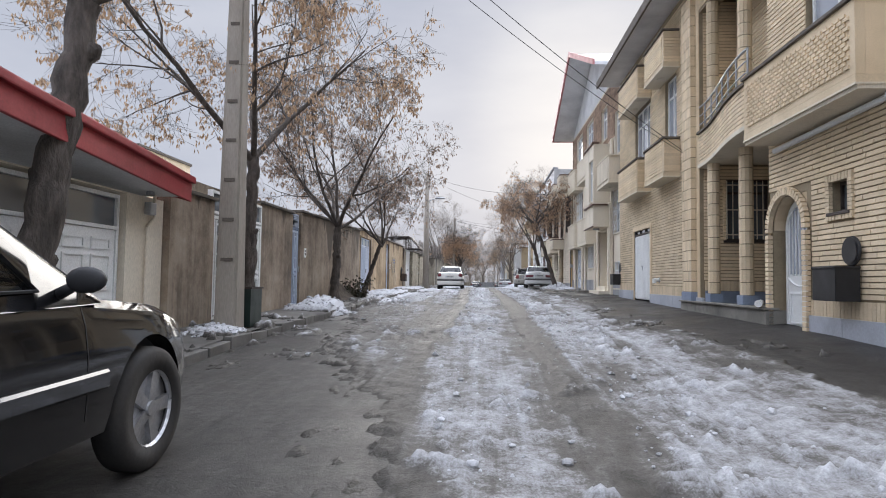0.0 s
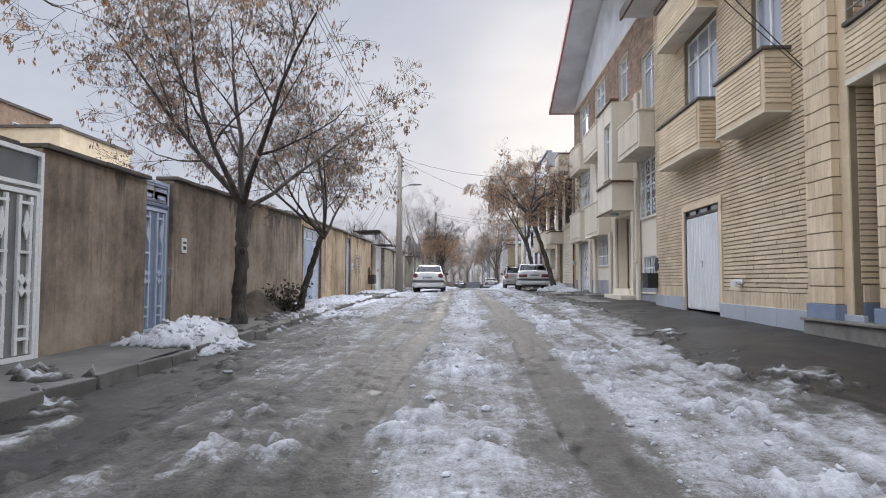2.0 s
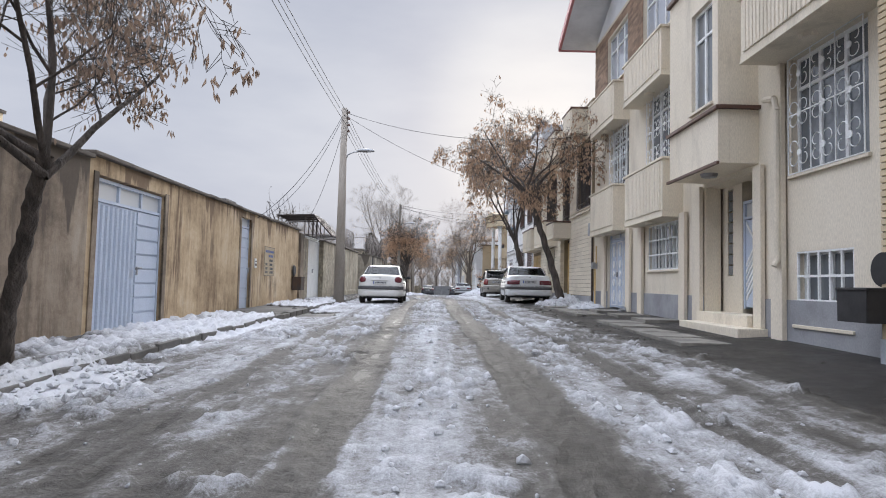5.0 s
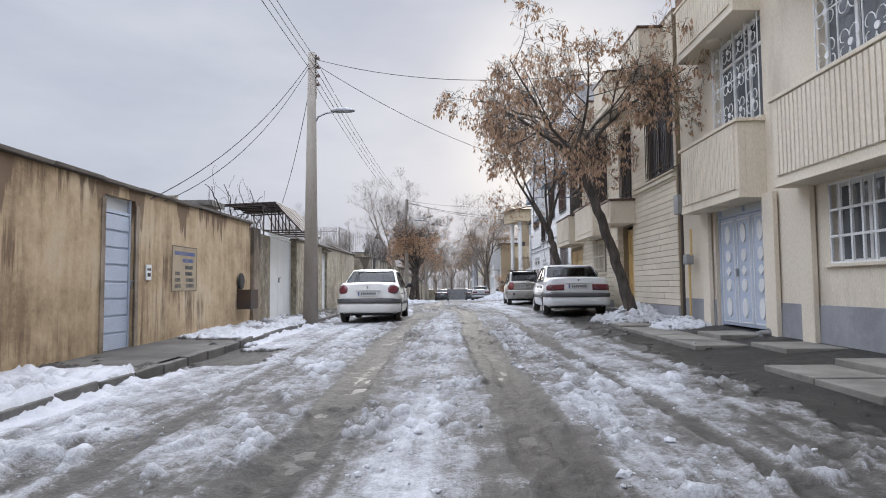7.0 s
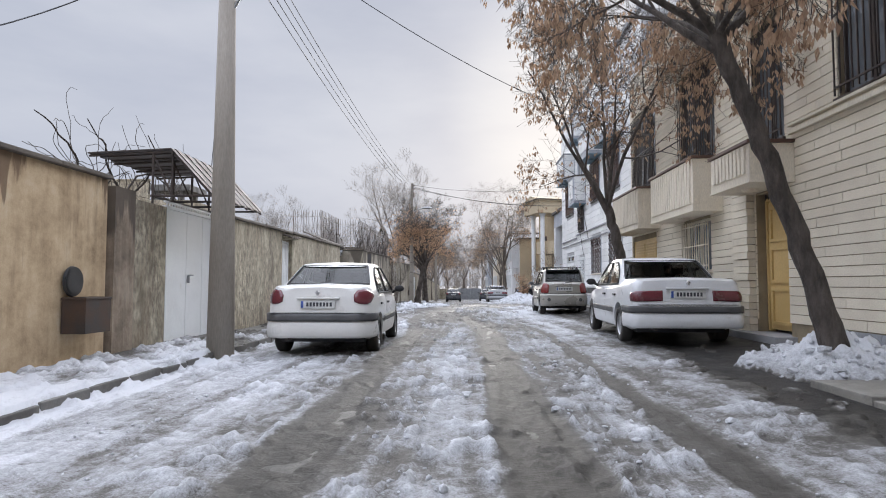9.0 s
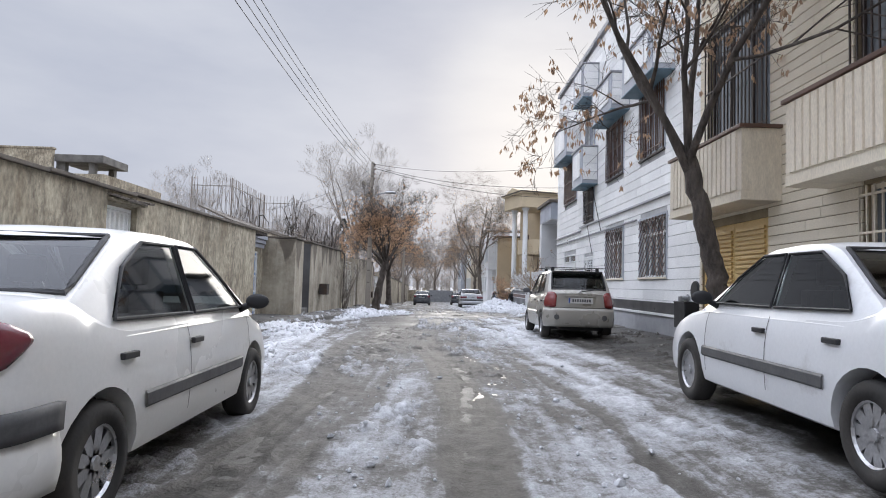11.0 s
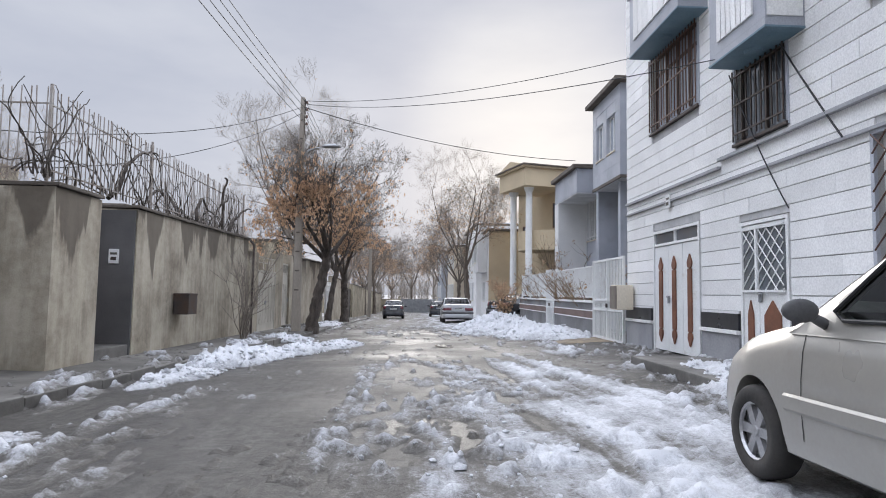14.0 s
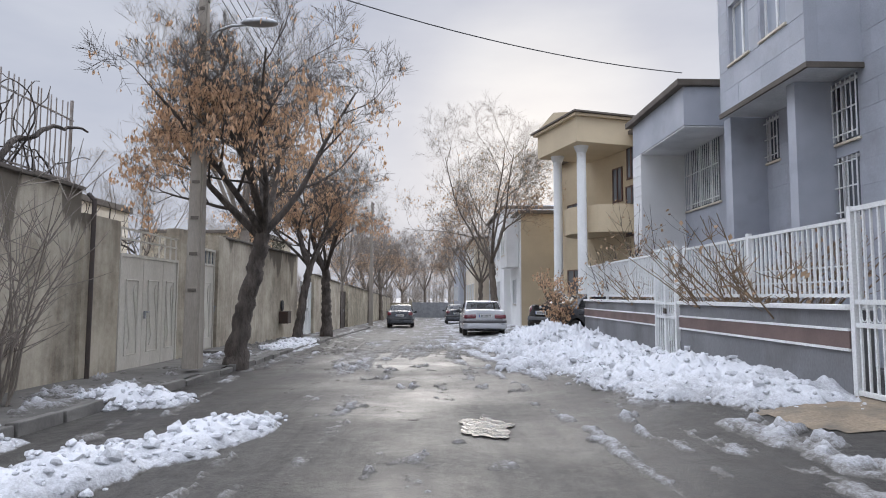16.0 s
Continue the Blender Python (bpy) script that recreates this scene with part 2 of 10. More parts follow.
SNOW = material("snow", (0.80, 0.82, 0.86), 0.65, (0.72, 0.74, 0.78), 2.0, 30, 0.5, bump_size=0.01, stain=(0.45, 0.42, 0.38), stain_scale=1.2, stain_at=(0.6, 0.8))
BRICK_Y = material("yellow_brick", (0.74, 0.605, 0.42), 0.8, (0.63, 0.505, 0.335), 1.5, 80, 0.4, per_piece=0.10, stain=(0.42, 0.32, 0.20), stain_scale=1.6, stain_at=(0.60, 0.85))
BRICK_R = material("brown_brick", (0.30, 0.20, 0.135), 0.85, (0.20, 0.135, 0.095), 3, 80, 0.4, per_piece=0.3)
MORTAR = material("mortar", (0.31, 0.25, 0.165), 0.95, None, 3, 60, 0.3)
CREAM = material("cream_stone", (0.72, 0.65, 0.53), 0.8, (0.66, 0.59, 0.47), 0.8, 60, 0.25, stain=(0.38, 0.33, 0.26), stain_scale=1.2, stain_at=(0.56, 0.8), streak=0.3)
CREAM_B = material("cream_brick", (0.74, 0.67, 0.54), 0.8, (0.67, 0.60, 0.48), 1.0, 60, 0.25, per_piece=0.06)
WHITE_ST = material("white_travertine", (0.80, 0.80, 0.79), 0.6, (0.70, 0.70, 0.69), 0.8, 40, 0.25, per_piece=0.08)
GREY_ST = material("grey_stone", (0.34, 0.345, 0.36), 0.6, (0.28, 0.285, 0.30), 1.2, 40, 0.25, stain=(0.20, 0.20, 0.21), stain_scale=1.5, stain_at=(0.55, 0.75), per_piece=0.1)
BLUE_ST = material("blue_grey_stone", (0.42, 0.44, 0.485), 0.6, (0.35, 0.37, 0.41), 1.0, 50, 0.2, per_piece=0.06, stain=(0.27, 0.275, 0.30), stain_scale=1.3, stain_at=(0.55, 0.8))
# leaf grey: shade between the gate's white bars put into the colour, brown stains
GAP_SHADE_GREY = material("shaded_gap_grey", (0.24, 0.245, 0.235), 0.55, (0.17, 0.175, 0.165), 1.5, 50, 0.12, stain=(0.22, 0.17, 0.12), stain_scale=3, stain_at=(0.58, 0.75))
SLATE_BLUE = material("slate_blue_paint", (0.24, 0.29, 0.38), 0.55, (0.19, 0.235, 0.32), 1.5, 50, 0.12)
RED_METAL = material("red_sheet", (0.33, 0.04, 0.045), 0.5, None, 1.5, 30, 0.1)
PINK_METAL = material("faded_red_sheet", (0.55, 0.22, 0.22), 0.5, None, 1.5, 30, 0.1)
SOFFIT = material("soffit_sheet", (0.75, 0.76, 0.77), 0.5, None, 1.0, 40, 0.1)
WHITE_PT = material("white_paint", (0.80, 0.81, 0.80), 0.5, (0.73, 0.74, 0.73), 1.2, 50, 0.12, stain=(0.45, 0.40, 0.33), stain_scale=2.0, stain_at=(0.62, 0.8))
PALEBLUE = material("pale_blue_paint", (0.50, 0.56, 0.66), 0.5, (0.44, 0.50, 0.60), 1.2, 50, 0.12, stain=(0.36, 0.36, 0.36), stain_scale=2.0, stain_at=(0.6, 0.8))
TEAL_PT = material("teal_blue_paint", (0.15, 0.235, 0.29), 0.6, (0.12, 0.19, 0.24), 1.5, 50, 0.12)
BLUE_PT = material("blue_paint", (0.16, 0.26, 0.44), 0.5, (0.12, 0.21, 0.38), 1.5, 50, 0.12)
YELLOW_PT = material("ochre_paint", (0.66, 0.47, 0.20), 0.5, (0.58, 0.40, 0.16), 1.2, 50, 0.12)
RUST_PANEL = material("rust_brown_paint", (0.20, 0.075, 0.04), 0.55, (0.14, 0.06, 0.035), 3, 50, 0.15)
BROWN_PT = material("brown_paint", (0.115, 0.06, 0.042), 0.5, None, 1.5, 50, 0.12)
DARK_METAL = material("dark_iron", (0.05, 0.042, 0.04), 0.6, (0.08, 0.06, 0.05), 3, 60, 0.2, metal=0.3)
GREY_METAL = material("galvanised", (0.40, 0.41, 0.42), 0.45, None, 3, 60, 0.1, metal=0.6)
GLASS = glass_material("window_glass", (0.13, 0.145, 0.16))
POLE = material("weathered_pole", (0.36, 0.325, 0.28), 0.85, (0.25, 0.22, 0.185), 1.5, 50, 0.4, streak=0.2)
BARK = material("bark", (0.115, 0.095, 0.08), 0.95, (0.048, 0.04, 0.034), 9, 32, 1.0, bump_size=0.04, streak=0.3)
BARK_M = material("brown_bark", (0.20, 0.165, 0.135), 0.95, (0.10, 0.083, 0.068), 7, 40, 0.9, bump_size=0.03, streak=0.3)
BARK_P = material("pale_bark", (0.27, 0.235, 0.20), 0.95, (0.18, 0.155, 0.13), 5, 45, 0.8, bump_size=0.02, streak=0.3)


def leaf_material(name, colour, other):
    """Thin dry leaves that let light through."""
    m = bpy.data.materials.new(name)
    m.use_nodes = True
    n, l = m.node_tree.nodes, m.node_tree.links
    b = n["Principled BSDF"]
    geo = n.new("ShaderNodeNewGeometry")
    mix = n.new("ShaderNodeMixRGB")
    mix.inputs["Color1"].default_value, mix.inputs["Color2"].default_value = (*colour, 1), (*other, 1)
    l.new(geo.outputs["Random Per Island"], mix.inputs["Fac"])
    l.new(mix.outputs["Color"], b.inputs["Base Color"])
    b.inputs["Roughness"].default_value = 0.75
    thin = n.new("ShaderNodeBsdfTranslucent")
    l.new(mix.outputs["Color"], thin.inputs["Color"])
    both = n.new("ShaderNodeMixShader")
    both.inputs["Fac"].default_value = 0.45
    l.new(b.outputs["BSDF"], both.inputs[1])
    l.new(thin.outputs["BSDF"], both.inputs[2])
    l.new(both.outputs["Shader"], n["Material Output"].inputs["Surface"])
    return m


LEAF = leaf_material("dry_keys", (0.56, 0.40, 0.26), (0.32, 0.215, 0.14))
LEAF_BR = leaf_material("brown_dry_keys", (0.54, 0.38, 0.255), (0.31, 0.205, 0.14))
LEAF_DK = leaf_material("dark_dry_keys", (0.38, 0.28, 0.21), (0.20, 0.145, 0.11))
LEAF_OR = leaf_material("rust_leaves", (0.650, 0.438, 0.275), (0.425, 0.275, 0.175))
BLACK_ST = material("black_polished_stone", (0.035, 0.036, 0.04), 0.35, None, 2, 50, 0.1)
BLACK_PL = material("black_plastic", (0.02, 0.02, 0.022), 0.6, None, 3, 60, 0.1)

# ---- ground, road, pavements, snow ----
RNG = np.random.default_rng(7)
LATTICE = RNG.random((256, 256))


def value_noise(x, y):
    xi, yi = np.floor(x).astype(int), np.floor(y).astype(int)
    fx, fy = x - xi, y - yi
    fx, fy = fx * fx * (3 - 2 * fx), fy * fy * (3 - 2 * fy)
    a, b = LATTICE[xi % 256, yi % 256], LATTICE[(xi + 1) % 256, yi % 256]
    c, d = LATTICE[xi % 256, (yi + 1) % 256], LATTICE[(xi + 1) % 256, (yi + 1) % 256]
    return (a * (1 - fx) + b * fx) * (1 - fy) + (c * (1 - fx) + d * fx) * fy


def fractal(x, y, octaves=4, gain=0.55):
    total, amp, norm = 0, 1.0, 0
    for k in range(octaves):
        total = total + amp * value_noise(x * 2 ** k + 17.3 * k, y * 2 ** k + 41.7 * k)
        norm, amp = norm + amp, amp * gain
    return total / norm


def grid_mesh(name, xs, ys, zz, mat, keep=None, depth=None):
    """A sheet over the grid xs, ys with the heights zz (rows: y). keep: which cells to build. depth: a value at each point, for the material."""
    nx, ny = len(xs), len(ys)
    X, Y = np.meshgrid(xs, ys)
    co = np.stack([X, Y, zz], -1).reshape(-1, 3)
    i = (np.arange(ny - 1)[:, None] * nx + np.arange(nx - 1)[None]).reshape(-1)
    quads = np.stack([i, i + 1, i + nx + 1, i + nx], 1)
    if keep is not None:
        quads = quads[keep.reshape(-1)]
        used, inv = np.unique(quads, return_inverse=True)
        quads, co = inv.reshape(-1, 4), co[used]
        depth = depth.reshape(-1)[used] if depth is not None else None
    me = bpy.data.meshes.new(name)
    me.vertices.add(len(co))
    me.vertices.foreach_set("co", co.astype(np.float32).reshape(-1))
    me.loops.add(quads.size)
    me.loops.foreach_set("vertex_index", quads.astype(np.int32).reshape(-1))
    me.polygons.add(len(quads))
    me.polygons.foreach_set("loop_start", np.arange(len(quads), dtype=np.int32) * 4)
    me.polygons.foreach_set("use_smooth", np.ones(len(quads), dtype=bool))
    if depth is not None:
        at = me.attributes.new("depth", "FLOAT", "POINT")
        at.data.foreach_set("value", depth.astype(np.float32).reshape(-1))
    me.update()
    me.validate()
    me.materials.append(mat)
    return new(name, me)


class Nodes:
    """Short hands for the nodes of the ground's materials."""

    def __init__(self, name):
        self.m = bpy.data.materials.new(name)
        self.m.use_nodes = True
        self.n, self.l = self.m.node_tree.nodes, self.m.node_tree.links
        self.b = self.n["Principled BSDF"]
        self.place = self.n.new("ShaderNodeNewGeometry").outputs["Position"]

    def noise(self, scale, detail=4, rough=0.6, stretch=None, kind="FBM"):
        t = self.n.new("ShaderNodeTexNoise")
        t.noise_type = kind
        t.inputs["Scale"].default_value, t.inputs["Detail"].default_value, t.inputs["Roughness"].default_value = scale, detail, rough
        src = self.place
        if stretch:
            mp = self.n.new("ShaderNodeMapping")
            mp.inputs["Scale"].default_value = stretch
            self.l.new(src, mp.inputs["Vector"])
            src = mp.outputs["Vector"]
        self.l.new(src, t.inputs["Vector"])
        return t.outputs["Fac"]

    def add(self, a, gain, c):
        """a * gain + c"""
        k = self.n.new("ShaderNodeMath")
        k.operation = "MULTIPLY_ADD"
        k.inputs[1].default_value = gain
        self.l.new(a, k.inputs[0])
        if isinstance(c, float):
            k.inputs[2].default_value = c
        else:
            self.l.new(c, k.inputs[2])
        return k.outputs["Value"]

    def ramp(self, src, stops):
        r = self.n.new("ShaderNodeValToRGB")
        e = r.color_ramp.elements
        for i, (p, c) in enumerate(stops):
            k = e[i] if i < 2 else e.new(p)
            k.position, k.color = p, (*c, 1)
        self.l.new(src, r.inputs["Fac"])
        return r.outputs["Color"]

    def span(self, src, lo, hi, a, c):
        r = self.n.new("ShaderNodeMapRange")
        for key, v in zip(("From Min", "From Max", "To Min", "To Max"), (lo, hi, a, c)):
            r.inputs[key].default_value = v
        self.l.new(src, r.inputs["Value"])
        return r.outputs["Result"]

    def relief(self, src, strength, distance, below=None):
        k = self.n.new("ShaderNodeBump")
        k.inputs["Strength"].default_value, k.inputs["Distance"].default_value = strength, distance
        self.l.new(src, k.inputs["Height"])
        if below:
            self.l.new(below, k.inputs["Normal"])
        return k.outputs["Normal"]


# soaked asphalt with a film of brown slush drawn out by tyres
def road_material():
    k = Nodes("wet_street_asphalt")
    att = k.n.new("ShaderNodeAttribute")
    att.attribute_name = "depth"
    wet, grit, lines, crumbs = k.noise(0.5, 6), k.noise(80, 3, 0.7), k.noise(1.0, 5, 0.65, (11, 0.6, 1)), k.noise(9, 6, 0.75)
    v = k.add(att.outputs["Fac"], 0.19, k.add(wet, 0.45, k.add(lines, 0.35, k.add(crumbs, 0.60, k.add(grit, 0.55, -0.645)))))
    col = k.ramp(v, ((0.22, (0.022, 0.021, 0.020)), (0.86, (0.25, 0.242, 0.228)), (0.38, (0.040, 0.037, 0.034)), (0.52, (0.072, 0.068, 0.061)), (0.66, (0.118, 0.112, 0.102))))
    k.l.new(col, k.b.inputs["Base Color"])
    k.l.new(k.span(wet, 0.38, 0.62, 0.34, 0.65), k.b.inputs["Roughness"])
    k.b.inputs["Specular IOR Level"].default_value = 0.17
    k.l.new(k.relief(grit, 0.7, 0.006, k.relief(crumbs, 0.5, 0.018)), k.b.inputs["Normal"])
    return k.m


def snow_material():
    """Clean where it lies deep and untrodden; grey and brown, soaked and gritty where it has been driven over."""
    k = Nodes("trodden_snow")
    att = k.n.new("ShaderNodeAttribute")
    att.attribute_name = "depth"
    white = att.outputs["Fac"]
    dirt, clod, lump, grit = k.noise(1.3, 8, 0.7), k.noise(11, 6, 0.7), k.noise(34, 4, 0.7), k.noise(95, 3, 0.7)
    lines, hair = k.noise(1.0, 5, 0.7, (11, 0.9, 1)), k.noise(1.0, 4, 0.7, (42, 1.6, 1))
    v = k.add(white, 1.12, k.add(dirt, 0.40, k.add(clod, 0.60, k.add(lump, 0.56, k.add(lines, 0.16, k.add(hair, 0.22, k.add(grit, 0.50, -1.375)))))))
    col = k.ramp(v, ((0.02, (0.042, 0.039, 0.034)), (1.0, (0.61, 0.62, 0.64)), (0.16, (0.066, 0.061, 0.054)), (0.30, (0.098, 0.092, 0.083)), (0.42, (0.150, 0.143, 0.134)), (0.52, (0.245, 0.243, 0.240)), (0.70, (0.37, 0.375, 0.385))))
    k.l.new(col, k.b.inputs["Base Color"])
    k.l.new(k.span(v, 0.15, 0.55, 0.55, 0.85), k.b.inputs["Roughness"])
    k.b.inputs["Specular IOR Level"].default_value = 0.14
    k.l.new(k.relief(grit, 0.6, 0.005, k.relief(lump, 0.7, 0.016, k.relief(clod, 0.6, 0.035))), k.b.inputs["Normal"])
    return k.m


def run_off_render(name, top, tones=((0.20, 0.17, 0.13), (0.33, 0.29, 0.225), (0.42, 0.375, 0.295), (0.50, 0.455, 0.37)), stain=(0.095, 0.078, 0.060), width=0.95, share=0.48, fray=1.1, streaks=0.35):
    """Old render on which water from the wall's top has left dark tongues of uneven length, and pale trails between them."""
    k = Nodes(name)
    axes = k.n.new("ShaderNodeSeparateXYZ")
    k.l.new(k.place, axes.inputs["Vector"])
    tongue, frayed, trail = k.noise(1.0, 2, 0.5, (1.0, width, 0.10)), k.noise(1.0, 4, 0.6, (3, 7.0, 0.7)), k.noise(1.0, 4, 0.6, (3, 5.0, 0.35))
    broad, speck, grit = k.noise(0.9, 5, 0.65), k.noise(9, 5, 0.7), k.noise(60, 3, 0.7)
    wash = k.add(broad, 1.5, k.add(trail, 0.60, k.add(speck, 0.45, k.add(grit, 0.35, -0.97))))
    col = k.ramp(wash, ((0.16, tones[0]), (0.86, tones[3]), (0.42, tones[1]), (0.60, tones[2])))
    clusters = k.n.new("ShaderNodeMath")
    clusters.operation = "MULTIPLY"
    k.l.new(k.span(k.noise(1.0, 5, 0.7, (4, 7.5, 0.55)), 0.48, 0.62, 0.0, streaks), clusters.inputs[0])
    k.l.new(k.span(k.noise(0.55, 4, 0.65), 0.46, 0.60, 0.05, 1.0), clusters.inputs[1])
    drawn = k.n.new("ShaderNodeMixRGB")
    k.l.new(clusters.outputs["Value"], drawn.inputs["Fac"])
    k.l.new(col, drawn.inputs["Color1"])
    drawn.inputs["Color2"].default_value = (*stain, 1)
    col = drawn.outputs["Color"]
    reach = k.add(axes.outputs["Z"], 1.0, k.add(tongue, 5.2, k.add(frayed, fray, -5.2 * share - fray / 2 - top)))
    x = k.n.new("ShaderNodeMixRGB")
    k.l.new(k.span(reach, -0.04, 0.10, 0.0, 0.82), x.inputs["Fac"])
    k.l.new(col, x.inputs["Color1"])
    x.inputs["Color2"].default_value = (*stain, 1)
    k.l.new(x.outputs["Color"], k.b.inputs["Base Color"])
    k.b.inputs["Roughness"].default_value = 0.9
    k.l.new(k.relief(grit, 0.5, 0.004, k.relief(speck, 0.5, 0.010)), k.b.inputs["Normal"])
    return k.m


ROAD_MAT, SNOW_MAT = road_material(), snow_material()
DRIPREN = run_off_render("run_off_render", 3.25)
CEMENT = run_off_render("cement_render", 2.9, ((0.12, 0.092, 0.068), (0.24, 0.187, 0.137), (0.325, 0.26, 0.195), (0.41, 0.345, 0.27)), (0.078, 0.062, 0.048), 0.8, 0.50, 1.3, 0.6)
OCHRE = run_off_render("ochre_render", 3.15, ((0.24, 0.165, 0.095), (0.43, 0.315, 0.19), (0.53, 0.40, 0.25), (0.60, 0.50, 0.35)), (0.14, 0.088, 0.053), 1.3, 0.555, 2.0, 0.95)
FIELD = material("winter_ground", (0.16, 0.14, 0.11), 0.9, (0.45, 0.45, 0.46), 0.2, 20, 0.3)

xs, ys = np.concatenate([np.linspace(-400, -14, 14), np.linspace(-10, 10, 9), np.linspace(14, 400, 14)]), np.concatenate([np.linspace(-150, -12, 8), np.linspace(-8, 140, 75), np.linspace(150, 900, 12)])
X, Y = np.meshgrid(xs, ys)
tagged(grid_mesh("ground", xs, ys, road_z(0.0, Y) - 0.25, FIELD), "bare winter ground of gardens beside the street", "ground", kind="structure")
xs, ys = np.linspace(-5.3, 8.0, 64), np.linspace(-10, 134, 480)
X, Y = np.meshgrid(xs, ys)
zz = road_z(X, Y) + 0.012 * (fractal(X * 0.9, Y * 0.9) - 0.5)
tone = np.clip((2.6 - X + 0.8 * (fractal(X * 0.8, Y * 0.5) - 0.5)) / 0.5, 0, 1)
tone = np.maximum(tone, np.clip((Y - 47) / 4, 0, 0.4)) * np.clip(1 - (Y - 50) / 10, 0.4, 1) * np.clip(1 - np.clip((0.3 - X) / 0.6, 0, 1) * np.clip((13 - Y) / 4, 0, 1), 0.35, 1)
tagged(grid_mesh("road", xs, ys, zz, ROAD_MAT, None, tone), "wet worn asphalt street with tyre ruts", "road", kind="structure")


def kerb_x(y):
    """The line of the left-hand kerb."""
    return np.interp(y, (-10, 0, 12, 30, 45, 55, 68, 90, 134), (-3.3, -3.3, -3.45, -3.5, -3.55, -3.35, -2.75, -2.7, -2.6))


# left pavement: a raised sheet behind a row of kerbstones
ys = np.linspace(-10, 134, 240)
rows = [0.0, 0.35, 0.8, 1.3, 2.2, 3.4]
zz = np.stack([walk_z(0, ys) + 0.02 * r + 0.015 * (fractal(ys * 0.7 + 9 * r, ys * 0 + r) - 0.5) for r in rows], 1)
bm = bmesh.new()
vs = [[bm.verts.new((kerb_x(y) - 0.12 - r, y, zz[i, j])) for j, r in enumerate(rows)] for i, y in enumerate(ys)]
for i in range(len(ys) - 1):
    for j in range(len(rows) - 1):
        bm.faces.new((vs[i][j], vs[i + 1][j], vs[i + 1][j + 1], vs[i][j + 1]))
pavement = part("pavement", bm, SLAB, smooth=True)
tagged(pavement, "damp cracked concrete pavement behind a kerb", "pavement", kind="structure")
random.seed(5)
stone = None
y = 1.0
while y < 96:
    length = 0.72
    ym = y + length / 2
    if stone is None:
        bm = boxes((-0.065, 0.065, -0.352, 0.352, -0.2, 0.0), bevel=0.014)
        stone = mesh_of("kerbstone", bm, KERB)
    if not 46.6 < ym < 47.6:
        slope = math.atan2(float(kerb_x(y + length) - kerb_x(y)), length)
        part("kerbstone", None, None, pavement, mesh=stone,
             at=pose(float(kerb_x(ym)) - 0.06, ym, float(walk_z(0, ym)) + 0.012 + random.uniform(-0.03, 0.012), random.uniform(-1.8, 1.8), random.uniform(-5, 4), -math.degrees(slope) + random.uniform(-2, 2)))
    y += length + 0.012

# right pavement: concrete slabs along the houses, a little above the road
right_walk = None
random.seed(11)
slabs = []
for k in range(26):
    y0 = 24.4 + k * 0.92
    if y0 + 0.9 > 35.6:
        break
    for x0, x1 in ((3.55, 4.28), (4.3, 5.05)):
        if random.random() < (0.1 if x0 < 4 else 0.75):
            continue
        bm = boxes((x0, x1, y0, y0 + 0.90, -0.1, 0.0), bevel=0.01)
        slabs.append((bm, (x0 + x1) / 2, y0))
right_walk = part("pavement", boxes((3.6, 5.1, 24.3, 35.6, -0.09, -0.02)), SLAB, at=HERE)
me = right_walk.data
for v in me.vertices:
    v.co.z += float(road_z(v.co.x, v.co.y)) - 0.06
tagged(right_walk, "concrete slab pavement along the house fronts", "pavement", kind="structure")
for bm, xm, y0 in slabs:
    tilt = random.uniform(-0.015, 0.015)
    for v in bm.verts:
        v.co.z += float(road_z(xm, y0 + 0.45)) + 0.035 + tilt
    part("slab", bm, PALE_SLAB, right_walk, at=HERE)

# ---- snow and slush ----
def cover(x, y):
    """How much snow lies where: bare wheel ruts, a ridge between them, slush to the sides, and swept or trodden strips."""
    across = np.array((-5.0, -3.7, -3.1, -2.2, -1.5, -0.8, 0.0, 0.7, 1.4, 2.3, 3.1, 3.7, 5.2))
    zones = (
        (0, (.06, .08, .05, .08, .20, .40, .56, .46, .62, .72, .60, .10, .04)),
        (9, (.08, .14, .14, .26, .36, .38, .60, .44, .64, .68, .50, .08, .04)),
        (17, (.14, .26, .42, .48, .46, .38, .68, .40, .66, .68, .50, .10, .04)),
        (26, (.70, .86, .66, .66, .50, .40, .76, .40, .66, .54, .46, .14, .04)),
        (35, (.62, .82, .76, .76, .60, .42, .68, .42, .60, .56, .38, .16, .10)),
        (43, (.14, .26, .66, .78, .62, .40, .54, .38, .58, .66, .50, .22, .12)),
        (50, (.10, .18, .62, .70, .50, .22, .28, .44, .54, .70, .66, .40, .12)),
        (57, (.10, .18, .28, .24, .12, .10, .30, .36, .38, .50, .52, .44, .26)),
        (65, (.08, .16, .18, .10, .08, .14, .30, .20, .16, .22, .30, .30, .28)),
        (78, (.18, .30, .34, .32, .28, .44, .36, .46, .42, .58, .66, .66, .60)),
    )
    ks = np.array([z[0] for z in zones])
    stack = np.stack([np.interp(x, across, z[1]) for z in zones])
    t = np.clip(np.interp(y, ks, np.arange(len(ks))), 0, len(ks) - 1.0001)
    k = t.astype(int)
    f = t - k
    lo = np.take_along_axis(stack, k[None], 0)[0]
    hi = np.take_along_axis(stack, k[None] + 1, 0)[0]
    return lo * (1 - f) + hi * f


